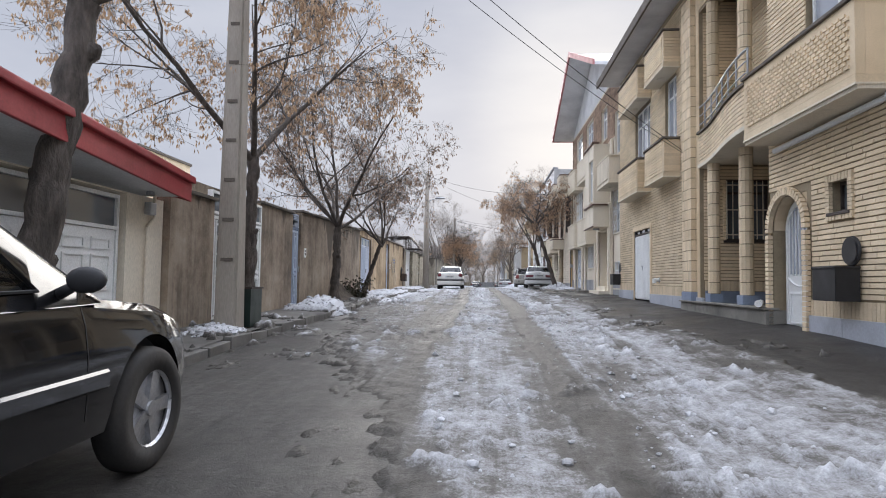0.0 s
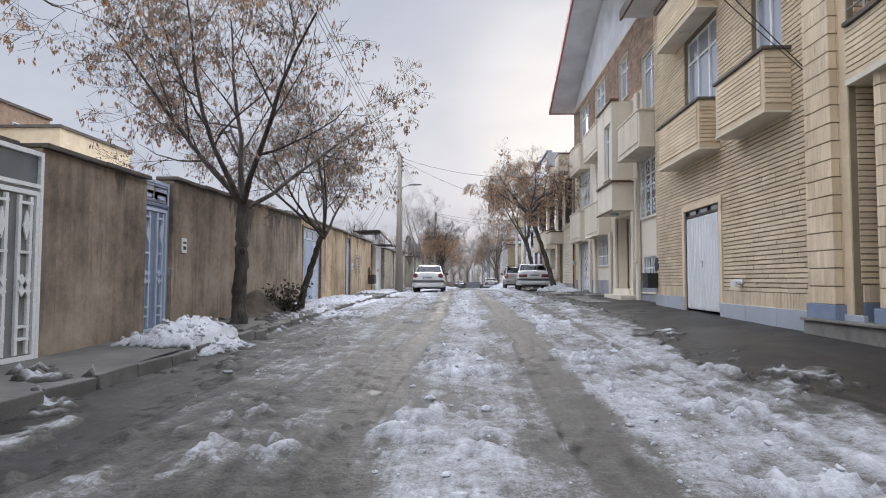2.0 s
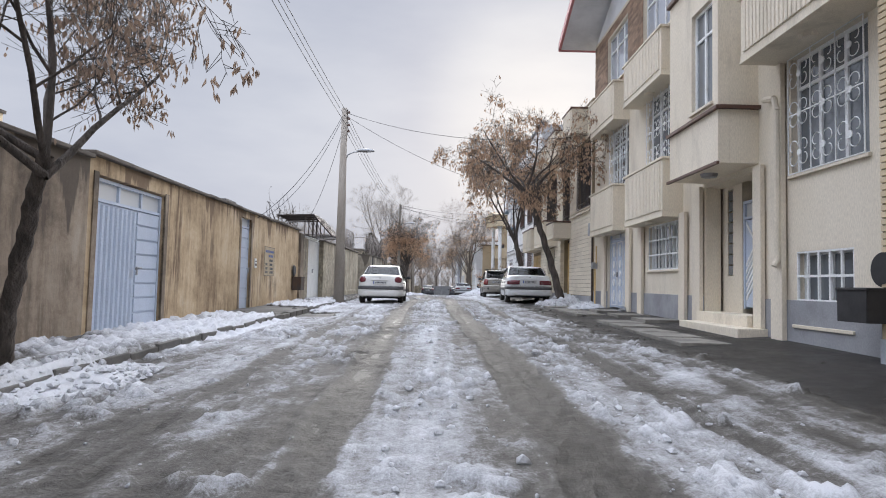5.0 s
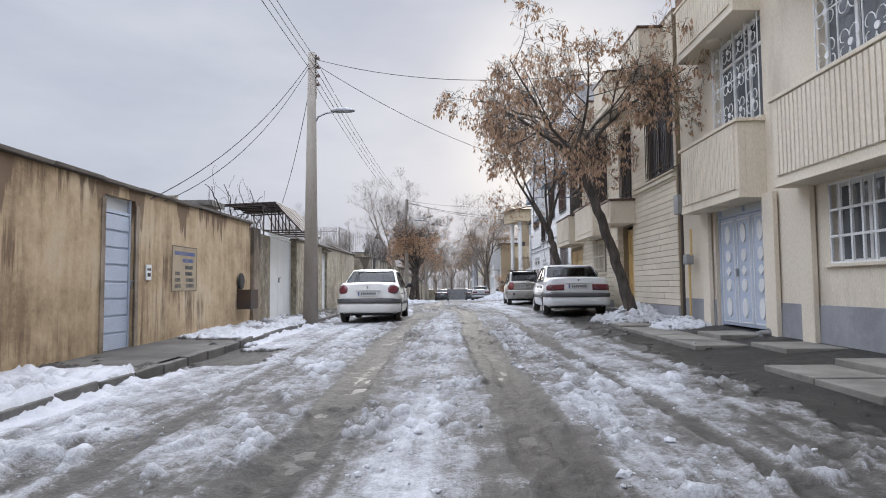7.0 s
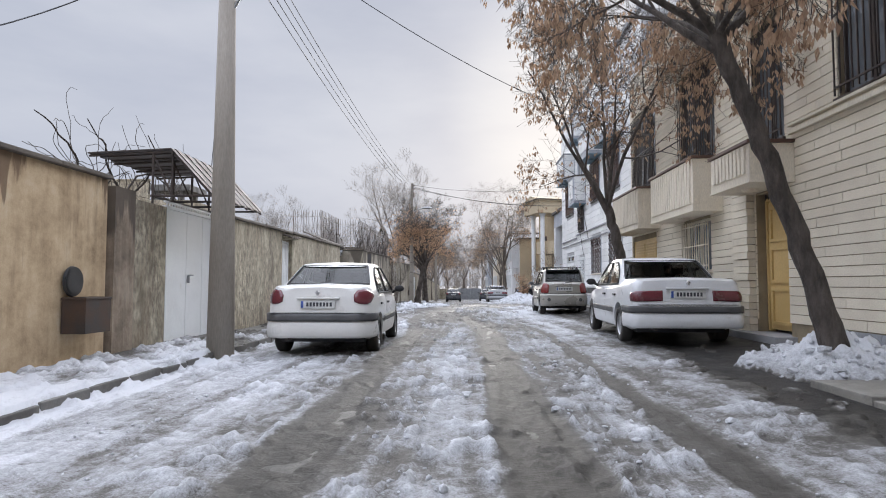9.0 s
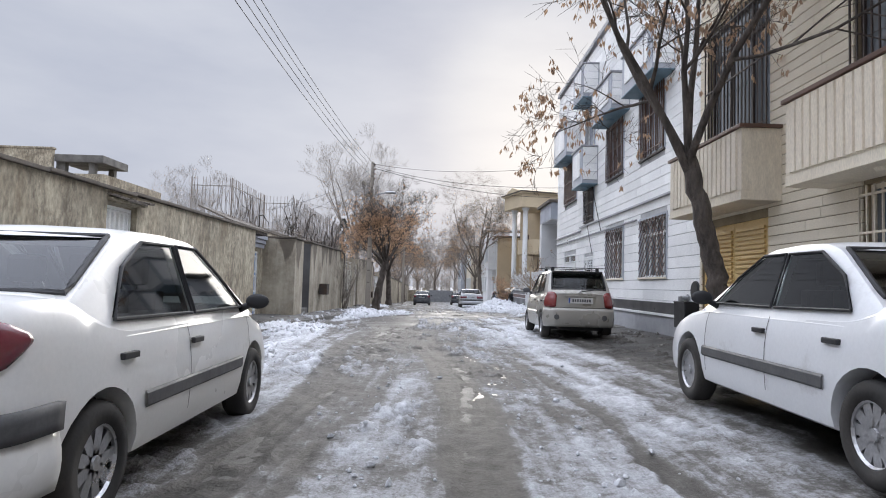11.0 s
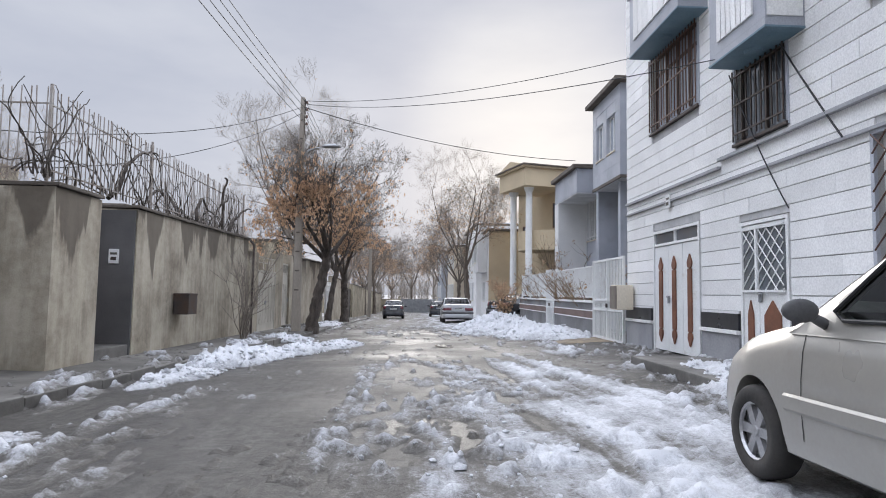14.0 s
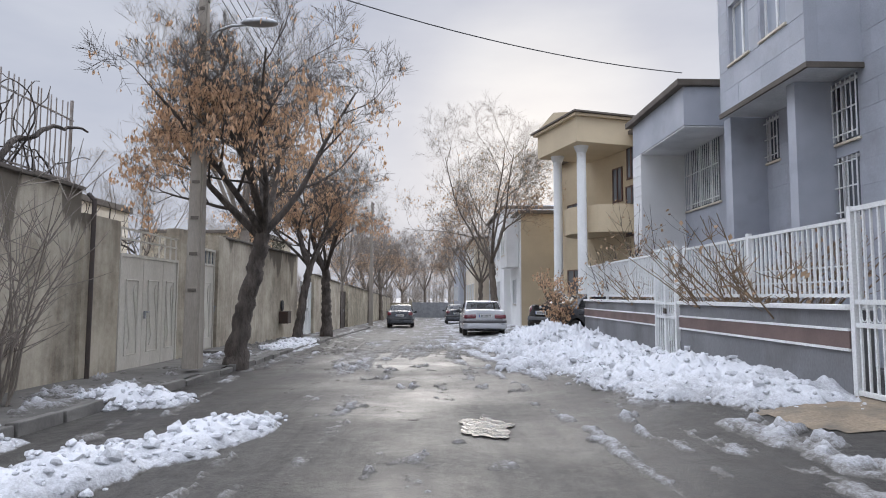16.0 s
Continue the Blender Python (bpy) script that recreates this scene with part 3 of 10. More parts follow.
# heaps shovelled to the sides: place, half-widths, height, turn in degrees
HEAPS = (
    (-3.95, 15.0, 0.75, 0.8, 0.30, 0), (-3.3, 21.5, 0.5, 1.1, 0.12, 0), (4.35, 36.4, 0.75, 0.95, 0.36, 0), (4.6, 34.2, 0.45, 0.6, 0.16, 0),
    (-3.0, 51.8, 0.6, 1.9, 0.20, -10), (-2.62, 57.6, 0.32, 0.9, 0.17, -12), (-2.45, 59.7, 0.5, 1.5, 0.33, -14), (-1.75, 61.8, 0.42, 1.5, 0.24, -16),
    (-1.05, 63.7, 0.36, 1.1, 0.18, -14), (-2.7, 65.9, 0.65, 0.5, 0.2, 0), (-3.2, 63.4, 0.5, 0.35, 0.1, 0), (4.45, 66.6, 1.1, 2.2, 0.33, 6), (3.9, 70.2, 1.35, 2.6, 0.42, 6),
    (4.2, 74.6, 1.4, 2.6, 0.55, 0), (4.4, 78.0, 1.2, 2.0, 0.42, 0), (-3.2, 77.0, 0.5, 2.6, 0.14, 0), (4.65, 55.4, 0.5, 1.9, 0.27, 0),
    (-3.95, 9.0, 0.35, 0.5, 0.12, 0), (-2.4, 44.6, 0.45, 1.8, 0.12, 0),
)


def ruts(x, y):
    """1 in the two wheel ruts, 0 on the ridge between and beside them."""
    wander = 0.4 * (fractal(x * 0 + 3.3, y * 0.12, 2) - 0.5)
    u = x - wander + np.interp(y, (0, 25, 42, 48, 70), (0.0, 0.0, 0.15, 0.45, 0.5))
    edge = 0.26 * (fractal(x * 4 + 2, y * 1.3, 4, 0.7) - 0.5) + 0.10 * (fractal(x * 0 + 9.1, y * 0.3, 2) - 0.5)
    r = np.maximum(np.clip((0.27 + edge - np.abs(u + 0.76)) / 0.14, 0, 1), np.clip((0.33 + edge - np.abs(u - 0.84)) / 0.14, 0, 1))
    older = np.maximum(np.clip((0.16 + edge - np.abs(u - 2.0)) / 0.14, 0, 0.7), np.clip((0.15 + edge - np.abs(u + 1.95)) / 0.14, 0, 0.5))
    return np.maximum(r, older) * np.interp(y, (0, 10, 16, 22, 40, 47, 60), (0.45, 0.6, 0.75, 1, 0.95, 0.6, 0))


def snow_depth(x, y):
    """Height of the snow over its bed, and how white it is from 0 (soaked grit) to 1."""
    sway = 0.25 * (fractal(x * 0 + 3, y * 0.25, 2) - 0.5)
    lines = fractal((x + sway) * 8.5, y * 0.30, 3, 0.7)
    streaks = fractal((x + sway) * 3.1 + 50, y * 0.36, 4, 0.6)
    blots = fractal(x * 1.5 + 31, y * 1.0 + 7, 5, 0.66)
    clods = fractal(x * 6.0 + 3, y * 4.6 + 11, 3, 0.8)
    fine = fractal(x * 13 + 8, y * 9.0 + 1, 2, 0.8)
    c = cover(x + sway, y)
    road = np.clip((x + 3.3) / 0.2, 0, 1) * np.clip((3.9 - x) / 0.3, 0, 1)
    rut = ruts(x, y)
    hair = fractal((x + sway) * 19.0 + 5, y * 0.55, 2, 0.7)
    w = c * 1.28 - 0.12 + (0.45 * (streaks - 0.5) + 0.30 * (lines - 0.5) + 0.16 * (hair - 0.5)) * road + (0.60 + 0.9 * (1 - road)) * (blots - 0.5) + (0.34 + 0.2 * (1 - road)) * (clods - 0.5)
    # the bare verges: a strip of swept black asphalt before the houses, and soaked ground on the left at the start
    patchy = fractal(x * 3.4 + 12, y * 2.3 + 3, 4, 0.7)
    right = np.interp(y, (0, 7, 9, 12, 15, 18.5, 22, 24, 26, 29, 33, 37, 42, 46, 52), (3.6, 3.5, 3.3, 2.65, 2.8, 3.3, 3.6, 3.2, 2.95, 3.15, 3.1, 3.2, 3.9, 4.3, 4.6))
    left = np.interp(y, (0, 5.5, 6.7, 9, 12, 16, 20, 22), (0.2, -0.74, -1.3, -2.6, -2.5, -3.6, -4.2, -6.0))
    frayed = 0.9 * (blots - 0.5) + 0.7 * (patchy - 0.5)
    w = w - 0.75 * np.clip((x - right + frayed) / 0.22 + 0.5, 0, 1) * (y < 56) - 0.45 * np.clip((left - x + 1.2 * frayed) / 0.5 + 0.5, 0, 1)
    crumbs = fractal(x * 2.1 + 90, y * 1.7 + 41, 5, 0.72)
    w = w + 7.0 * np.clip(crumbs - 0.57, 0, 0.18) * np.clip((x - right) / 0.2, 0, 1) * (y < 56) * np.clip(1.2 - (x - right) / 1.4, 0.1, 1)
    w = w + 5.0 * np.clip(crumbs - 0.55, 0, 0.18) * np.clip((left - x) / 0.3, 0, 1) * np.clip((y - 5) / 2, 0, 1)
    w = w + road * 0.55 * (patchy - 0.5) * np.clip(0.25 + 1.5 * np.abs(x) / 3, 0, 1)
    # grooves of tyres that swung in to park
    swing = fractal((x + 0.10 * (y - 47)) * 4.2, y * 0.22, 2, 0.6)
    w = w + 1.0 * (swing - 0.5) * np.clip((np.abs(x) - 1.5) / 0.5, 0, 1) * np.clip((y - 40) / 3, 0, 1) * road
    # swept before the side door: the pavement, and a strip of the road along its kerb
    torn = y + 0.9 * (blots - 0.5) + 0.4 * (clods - 0.5)
    swept = np.clip((torn - 29.7) / 0.15, 0, 1) * np.clip((33.6 - torn) / 0.15, 0, 1) * np.clip((-3.2 - x) / 0.1, 0, 1)
    strip = np.clip((torn - 30.6) / 0.15, 0, 1) * np.clip((32.7 - torn) / 0.15, 0, 1) * np.clip((-2.45 - x + 0.5 * (blots - 0.5)) / 0.1, 0, 1)
    w = np.where(road < 0.5, w + 0.12 * np.clip((y - 22) / 4, 0, 1) * np.clip((40 - y) / 3, 0, 1), w)
    sandy = np.clip(1.15 - np.maximum(np.abs(x - 4.9) / 0.85, np.abs(y - 64.1) / 1.6) + 0.8 * (blots - 0.5), 0, 1)
    w = w - 1.2 * np.maximum(swept, strip) - 0.9 * sandy
    w = w * (1 - 0.74 * rut) + 0.06 * rut
    crumbly = np.clip((fractal(x * 1.1 + 60, y * 0.7 + 20, 3, 0.6) - 0.50) * 6 + 1.2 * np.exp(-((np.abs(x - 0.05) - 1.45) / 0.25) ** 2) * np.clip((y - 17) / 5, 0, 1) * np.clip((42 - y) / 5, 0, 1), 0, 1)
    lumpy = np.clip((clods - 0.55) * 5, 0, 1) * np.clip(w * 2.0, 0, 1) * (0.15 + 0.85 * np.maximum(crumbly, 1 - road))
    w = np.where(road > 0.5, np.minimum(w, 0.58 + 0.3 * np.clip((w - 0.58) / 0.45, 0, 1)), w)
    bare = 0.13 + 0.24 * np.clip((y - 50) / 6, 0, 1) * np.clip((76 - y) / 4, 0, 1)
    s = 0.020 * np.clip((w - bare) / 0.12, -1, 1) + 0.014 * np.clip(w - 0.3, 0, 1) + 0.070 * lumpy
    s = s + np.clip(w, 0, 0.6) * (0.060 * (fine - 0.5) + 0.030 * (patchy - 0.5) + 0.014 * (lines - 0.5))
    # the snow pressed out of the ruts stands up along them
    lip = np.clip(rut * 4, 0, 1) * np.clip((0.55 - rut) * 4, 0, 1)
    s = s + lip * (0.020 + 0.05 * np.clip(clods - 0.5, 0, 1)) * np.clip(c * 2 - 0.5, 0, 1)
    w = w + 0.22 * lumpy + 0.24 * (fine - 0.5) * np.clip(w + 0.2, 0, 0.5) + 0.12 * lip
    w = np.where(w > 0.02, w + 0.10 * np.clip((y - 50) / 6, 0, 1) * np.clip((76 - y) / 4, 0, 1), w)
    ridges = fractal(x * 2.2 + 5, y * 1.9 + 5, 5, 0.66)
    rough = np.abs(fractal(x * 5 + 77, y * 4.2 + 5, 4, 0.75) - 0.5)
    for hx, hy, rx, ry, h, turn in HEAPS:
        a = radians(turn)
        u, v = ((x - hx) * math.cos(a) + (y - hy) * math.sin(a)) / rx, (-(x - hx) * math.sin(a) + (y - hy) * math.cos(a)) / ry
        d = np.sqrt(u * u + v * v) + 1.1 * (ridges - 0.5)
        heap = h * np.clip(1.15 - d, 0, None) ** 0.7 * (0.65 + 1.2 * rough + 0.5 * (clods - 0.3) + 0.25 * (fine - 0.5))
        on = heap > 0.004
        w = np.where(on, np.maximum(w, 0.75 + 0.5 * np.clip(heap / h, 0, 1) + 0.5 * (blots - 0.5)), w)
        s = np.where(on, np.maximum(s, heap), s)
    return s, np.clip(w, 0, 1.2)


def bed(x, y):
    """What the snow lies on: the road, or the pavement behind the kerb."""
    up = np.clip((kerb_x(y) - 0.0 - x) / 0.05, 0, 1)
    return road_z(x, y) * (1 - up) + (walk_z(0, y) + 0.012) * up


for name, xs, ys in (("snow", np.arange(-5.0, 5.42, 0.034), np.arange(1.0, 80, 0.047)), ("snow", np.arange(-4.6, 6.2, 0.16), np.arange(80, 132, 0.26))):
    X, Y = np.meshgrid(xs, ys)
    S, WHITE = snow_depth(X, Y)
    low = S < -0.002
    keep = ~(low[:-1, :-1] & low[1:, :-1] & low[:-1, 1:] & low[1:, 1:])
    Z = bed(X, Y) + np.maximum(S, -0.03)
    tagged(grid_mesh(name, xs, ys, Z, SNOW_MAT, keep, WHITE), "trodden snow and grey slush with tyre tracks", "snow", kind="stuff")

# wet sand spread before the garden gate
SAND = material("wet_sand", (0.25, 0.195, 0.13), 0.85, (0.17, 0.135, 0.095), 2.4, 40, 0.7, stain=(0.10, 0.088, 0.072), stain_scale=1.9, stain_at=(0.48, 0.64), spread=0.25, bump_size=0.012)
xs, ys = np.arange(3.6, 5.42, 0.05), np.arange(62.0, 67.0, 0.07)
X, Y = np.meshgrid(xs, ys)
S = 0.02 - 0.05 * np.maximum(((X - 4.9) / 0.95) ** 2, ((Y - 64.1) / 1.75) ** 2) + 0.05 * (fractal(X * 1.8, Y * 1.8, 4) - 0.5)
low = S < 0
keep = ~(low[:-1, :-1] & low[1:, :-1] & low[:-1, 1:] & low[1:, 1:])
tagged(grid_mesh("spilled_sand", xs, ys, road_z(X, Y) + np.maximum(S, -0.02) + 0.012, SAND, keep), "wet tan sand spread on the road before the garden gate", "sand", kind="stuff")

# meltwater lying in the ruts
WATER = bpy.data.materials.new("meltwater")
WATER.use_nodes = True
wb = WATER.node_tree.nodes["Principled BSDF"]
wb.inputs["Base Color"].default_value, wb.inputs["Roughness"].default_value, wb.inputs["Specular IOR Level"].default_value = (0.05, 0.047, 0.043, 1), 0.05, 0.25
ripple = WATER.node_tree.nodes.new("ShaderNodeTexNoise")
ripple.inputs["Scale"].default_value, ripple.inputs["Detail"].default_value = 9.0, 3.0
swell = WATER.node_tree.nodes.new("ShaderNodeBump")
swell.inputs["Strength"].default_value, swell.inputs["Distance"].default_value = 0.9, 0.02
WATER.node_tree.links.new(ripple.outputs["Fac"], swell.inputs["Height"])
WATER.node_tree.links.new(swell.outputs["Normal"], wb.inputs["Normal"])
for px, py, rx, ry, seed in ((1.1, 43.0, 0.24, 0.7, 3), (1.22, 44.7, 0.15, 1.0, 5), (1.02, 46.8, 0.13, 1.0, 12), (1.5, 64.1, 0.24, 0.5, 8)):
    bm = bmesh.new()
    ring = []
    for k in range(90):
        a = 2 * math.pi * k / 90
        r = 0.3 + 1.3 * float(fractal(np.array([math.cos(a) * 2.2 + seed * 7.1]), np.array([math.sin(a) * 2.2 + seed * 3.3]), 4, 0.7)[0])
        x, y = px + rx * r * math.cos(a), py + ry * r * math.sin(a)
        ring.append(bm.verts.new((x, y, float(road_z(x, y)) + 0.018)))
    bm.faces.new(ring)
    tagged(part("puddle", bm, WATER), "shallow meltwater puddle in a wheel rut", "puddle", kind="stuff")

# clods and crumbs of snow lying on the heaps and beside the tracks
def snow_clods(name, xs, ys, sizes, white, label, seed):
    """Loose angular lumps, pressed a little into what they lie on."""
    rng = np.random.default_rng(seed)
    t = (1 + 5 ** 0.5) / 2
    ico = np.array([(-1, t, 0), (1, t, 0), (-1, -t, 0), (1, -t, 0), (0, -1, t), (0, 1, t), (0, -1, -t), (0, 1, -t), (t, 0, -1), (t, 0, 1), (-t, 0, -1), (-t, 0, 1)]) / math.hypot(1, t)
    tri = np.array([(0, 11, 5), (0, 5, 1), (0, 1, 7), (0, 7, 10), (0, 10, 11), (1, 5, 9), (5, 11, 4), (11, 10, 2), (10, 7, 6), (7, 1, 8), (3, 9, 4), (3, 4, 2), (3, 2, 6), (3, 6, 8), (3, 8, 9), (4, 9, 5), (2, 4, 11), (6, 2, 10), (8, 6, 7), (9, 8, 1)])
    n = len(xs)
    s, _ = snow_depth(xs, ys)
    base = bed(xs, ys) + np.maximum(s, 0)
    v = ico[None] * rng.uniform(0.62, 1.15, (n, 12, 1)) * rng.uniform(0.6, 1.25, (n, 1, 3)) * sizes[:, None, None]
    v[:, :, 2] *= 0.72
    v += np.stack([xs, ys, base + sizes * 0.22], 1)[:, None]
    f = (tri[None] + 12 * np.arange(n)[:, None, None]).reshape(-1, 3)
    me = bpy.data.meshes.new(name)
    me.from_pydata(v.reshape(-1, 3).tolist(), [], f.tolist())
    at = me.attributes.new("depth", "FLOAT", "POINT")
    at.data.foreach_set("value", np.repeat(white, 12).astype(np.float32))
    me.update()
    me.materials.append(SNOW_MAT)
    tagged(new(name, me), label, "snow", kind="stuff")


rng = np.random.default_rng(33)
px, py, ps = [], [], []
for hx, hy, rx, ry, h, turn in HEAPS:
    n = int(70 + (190 if hx < 3 else 90) * rx * ry)
    r, a = np.sqrt(rng.uniform(0, 1.35, n)), rng.uniform(0, 2 * math.pi, n)
    u, v = r * np.cos(a) * rx, r * np.sin(a) * ry
    c, s = math.cos(radians(turn)), math.sin(radians(turn))
    px.append(hx + u * c - v * s)
    py.append(hy + u * s + v * c)
    ps.append(np.clip(0.022 / (rng.uniform(0.03, 1, n) ** 0.55), 0.02, 0.085) * (0.8 + 0.4 * h))
px, py, ps = np.concatenate(px), np.concatenate(py), np.concatenate(ps)
inside = (px > -4.75) & (px < 5.1)
snow_clods("snow_clods", px[inside], py[inside], ps[inside], rng.uniform(0.85, 1.15, inside.sum()), "loose white lumps of shovelled snow on the heaps", 5)
n = 3600
py = 3 + 62 * rng.uniform(0, 1, n) ** 1.0
px = np.where(rng.random(n) < 0.55, rng.normal(1.35, 0.5, n), np.where(rng.random(n) < 0.5, rng.normal(-0.1, 0.22, n), rng.normal(-2.3, 0.5, n)))
s, w = snow_depth(px, py)
some = (w > 0.36) & (s > 0.006) & (px > -3.3) & (px < 3.4)
px, py, w = px[some], py[some], w[some]
snow_clods("snow_crumbs", px, py, np.clip(0.011 / (rng.uniform(0.03, 1, len(px)) ** 0.5), 0.011, 0.055), np.clip(w + 0.35, 0.8, 1.0), "crumbs of broken snow beside the tyre tracks", 6)

# ---- gates, doors and windows ----
def rails(bm, w, h, t, d=0.05, y=0.0):
    """A frame of width t round the opening w x h."""
    box(bm, -w / 2, -w / 2 + t, y - d / 2, y + d / 2, 0, h)
    box(bm, w / 2 - t, w / 2, y - d / 2, y + d / 2, 0, h)
    box(bm, -w / 2 + t, w / 2 - t, y - d / 2, y + d / 2, h - t, h)


def diamond(bm, x, z, rx, rz, y, d=0.02):
    prism(bm, [(x - rx, z), (x, z - rz), (x + rx, z), (x, z + rz)], "y", y - d, y)


def oval(bm, x, z, rx, rz, y, d=0.02, n=14):
    prism(bm, [(x + rx * math.cos(2 * math.pi * k / n), z + rz * math.sin(2 * math.pi * k / n)) for k in range(n)], "y", y - d, y)


def moulding(bm, x0, x1, z0, z1, y, t=0.025, d=0.018):
    box(bm, x0, x1, y - d, y, z0, z0 + t)
    box(bm, x0, x1, y - d, y, z1 - t, z1)
    box(bm, x0, x0 + t, y - d, y, z0 + t, z1 - t)
    box(bm, x1 - t, x1, y - d, y, z0 + t, z1 - t)


def leaf_design(style, w, h):
    """The raised work on one gate leaf, its face at y = -0.025, centred on x = 0."""
    bm, f = bmesh.new(), -0.0255
    if style == "ribbed":
        n = max(3, int(w / 0.13))
        for k in range(n):
            x = -w / 2 + w * (k + 0.5) / n
            prism(bm, [(x - 0.045, f), (x - 0.022, f - 0.03), (x + 0.022, f - 0.03), (x + 0.045, f)], "z", 0.03, h - 0.03)
    elif style == "planks":
        n = 8
        for k in range(n):
            box(bm, -w / 2 + 0.03, w / 2 - 0.03, f - 0.022, f, h * k / n + 0.02, h * (k + 1) / n - 0.015, 0.006)
    elif style == "ornate":
        n = max(2, round(w / 0.36))
        moulding(bm, -w / 2 + 0.02, w / 2 - 0.02, 0.03, h - 0.03, f, 0.05, 0.03)
        for k in range(n):
            x = w * ((k + 0.5) / n - 0.5) * 0.92
            for dx in (-0.085, 0.085):
                box(bm, x + dx - 0.022, x + dx + 0.022, f - 0.03, f, 0.1, h - 0.1)
            for dx in (-0.045, 0.045):
                for dz in (-0.06, 0.06):
                    diamond(bm, x + dx, h * 0.44 + dz, 0.05, 0.062, f - 0.03)
            diamond(bm, x, h * 0.78, 0.05, 0.16, f - 0.028)
            for z in (0.13, 0.2, 0.62, 0.9):
                box(bm, x - 0.11, x + 0.11, f - 0.034, f, h * z, h * z + 0.03)
    elif style == "panel":
        for x0, x1 in ((-w * 0.40, -w * 0.06), (w * 0.06, w * 0.40)):
            for z0, z1 in ((0.12, h * 0.46), (h * 0.52, h * 0.80), (h * 0.84, h * 0.93)):
                moulding(bm, x0, x1, z0, z1, f)
    elif style == "ovals":
        for z, rz in ((h * 0.17, 0.17), (h * 0.37, 0.11), (h * 0.5, 0.09), (h * 0.64, 0.11), (h * 0.84, 0.17)):
            oval(bm, 0, z, w * 0.16, rz, f) if rz > 0.1 else diamond(bm, 0, z, w * 0.16, rz, f)
        moulding(bm, -w * 0.42, w * 0.42, 0.06, h - 0.06, f, 0.02)
    elif style == "chevron":
        n = 13
        for k in range(-n, 2 * n):
            z = h * k / n
            pts = []
            for x, s in ((-w * 0.44, 0), (w * 0.44, w * 1.0)):
                pts.append((x, z + (s if z < h / 2 else w - s)))
            if all(0.05 < p[1] < h - 0.08 for p in pts):
                (xa, za), (xb, zb) = pts
                prism(bm, [(xa, za), (xb, zb), (xb, zb + 0.06), (xa, za + 0.06)], "y", f - 0.016, f)
    elif style == "framed":
        for z0, z1 in ((0.08, h * 0.32), (h * 0.36, h * 0.64), (h * 0.68, h * 0.96)):
            moulding(bm, -w * 0.40, w * 0.40, z0, z1, f, 0.05, 0.03)
    elif style == "louvred":
        n = 26
        for k in range(n):
            z = 0.1 + (h - 0.2) * k / n
            box(bm, -w / 2 + 0.06, w / 2 - 0.06, f - 0.03, f, z, z + (h - 0.2) / n * 0.66, 0.006)
    elif style == "scrolls":
        a, c = w * 0.26, h * 0.80
        for pts in ([(-a, c - 0.06), (-a, c), (a, c), (a, c - 0.10)], [(-a, h * 0.22), (-a, h * 0.14), (a, h * 0.14), (a, h * 0.22)], [(-a, c - 0.06), (-a * 0.75, h * 0.55), (-a * 0.2, h * 0.28), (-a * 0.5, h * 0.20)], [(a, h * 0.22), (a * 0.75, h * 0.45), (a * 0.2, h * 0.70), (a * 0.5, h * 0.76)], [(-a, h * 0.22), (-a, c - 0.06)], [(a, h * 0.22), (a, c - 0.10)]):
            tube(bm, [Vector((x, f - 0.006, z)) for x, z in pts], 0.013, 5)
    return bm


def gate(m, w, h, leaves, label, paint, transom=0.0, design=None, frame=None, name="gate", handle=True, panes=3):
    """A gate in an opening w wide and h high. leaves: (share of the width, style) from the viewer's left. transom: the height of the glazed strip on top."""
    g = thing(name, m, label, "gate")
    frame = frame or paint
    bm = bmesh.new()
    rails(bm, w, h, 0.05, 0.09)
    lh = h - 0.05 - transom
    if transom:
        box(bm, -w / 2 + 0.05, w / 2 - 0.05, -0.045, 0.045, lh, lh + 0.045)
        for k in range(1, panes):
            x = -w / 2 + w * k / panes
            box(bm, x - 0.02, x + 0.02, -0.04, 0.04, lh + 0.045, h - 0.05)
    part("frame", bm, frame, g)
    if transom:
        for k in range(panes):
            x0, x1 = -w / 2 + w * k / panes + 0.03, -w / 2 + w * (k + 1) / panes - 0.03
            part("pane", boxes((x0, x1, -0.004, 0.004, lh + 0.047, h - 0.052)), PALE_GLASS if paint is PALEBLUE else GLASS, g)
    x = -w / 2 + 0.05
    for share, style in leaves:
        lw = (w - 0.1) * share
        at = m @ pose(x + lw / 2, 0, 0.03)
        lf = part("leaf", boxes((-lw / 2 + 0.006, lw / 2 - 0.006, -0.025, 0.02, 0, lh - 0.04), bevel=0.004), paint, g, at=at)
        part("raised_work", leaf_design(style, lw, lh - 0.04), design or paint, lf)
        x += lw
    if handle:
        bm = boxes((-0.02, 0.02, -0.07, -0.03, lh * 0.44, lh * 0.44 + 0.14), bevel=0.006)
        cyl(bm, (0, -0.09, lh * 0.5), (0.1, -0.09, lh * 0.5), 0.012, seg=8)
        cyl(bm, (0, -0.05, lh * 0.5), (0, -0.09, lh * 0.5), 0.012, seg=8)
        part("handle", bm, GREY_METAL, g, at=m @ pose(-w / 2 + 0.05 + (w - 0.1) * leaves[0][0] + 0.06, 0, 0.03))
    return g


PALE_GLASS = glass_material("frosted_glass", (0.55, 0.57, 0.58), 0.35)


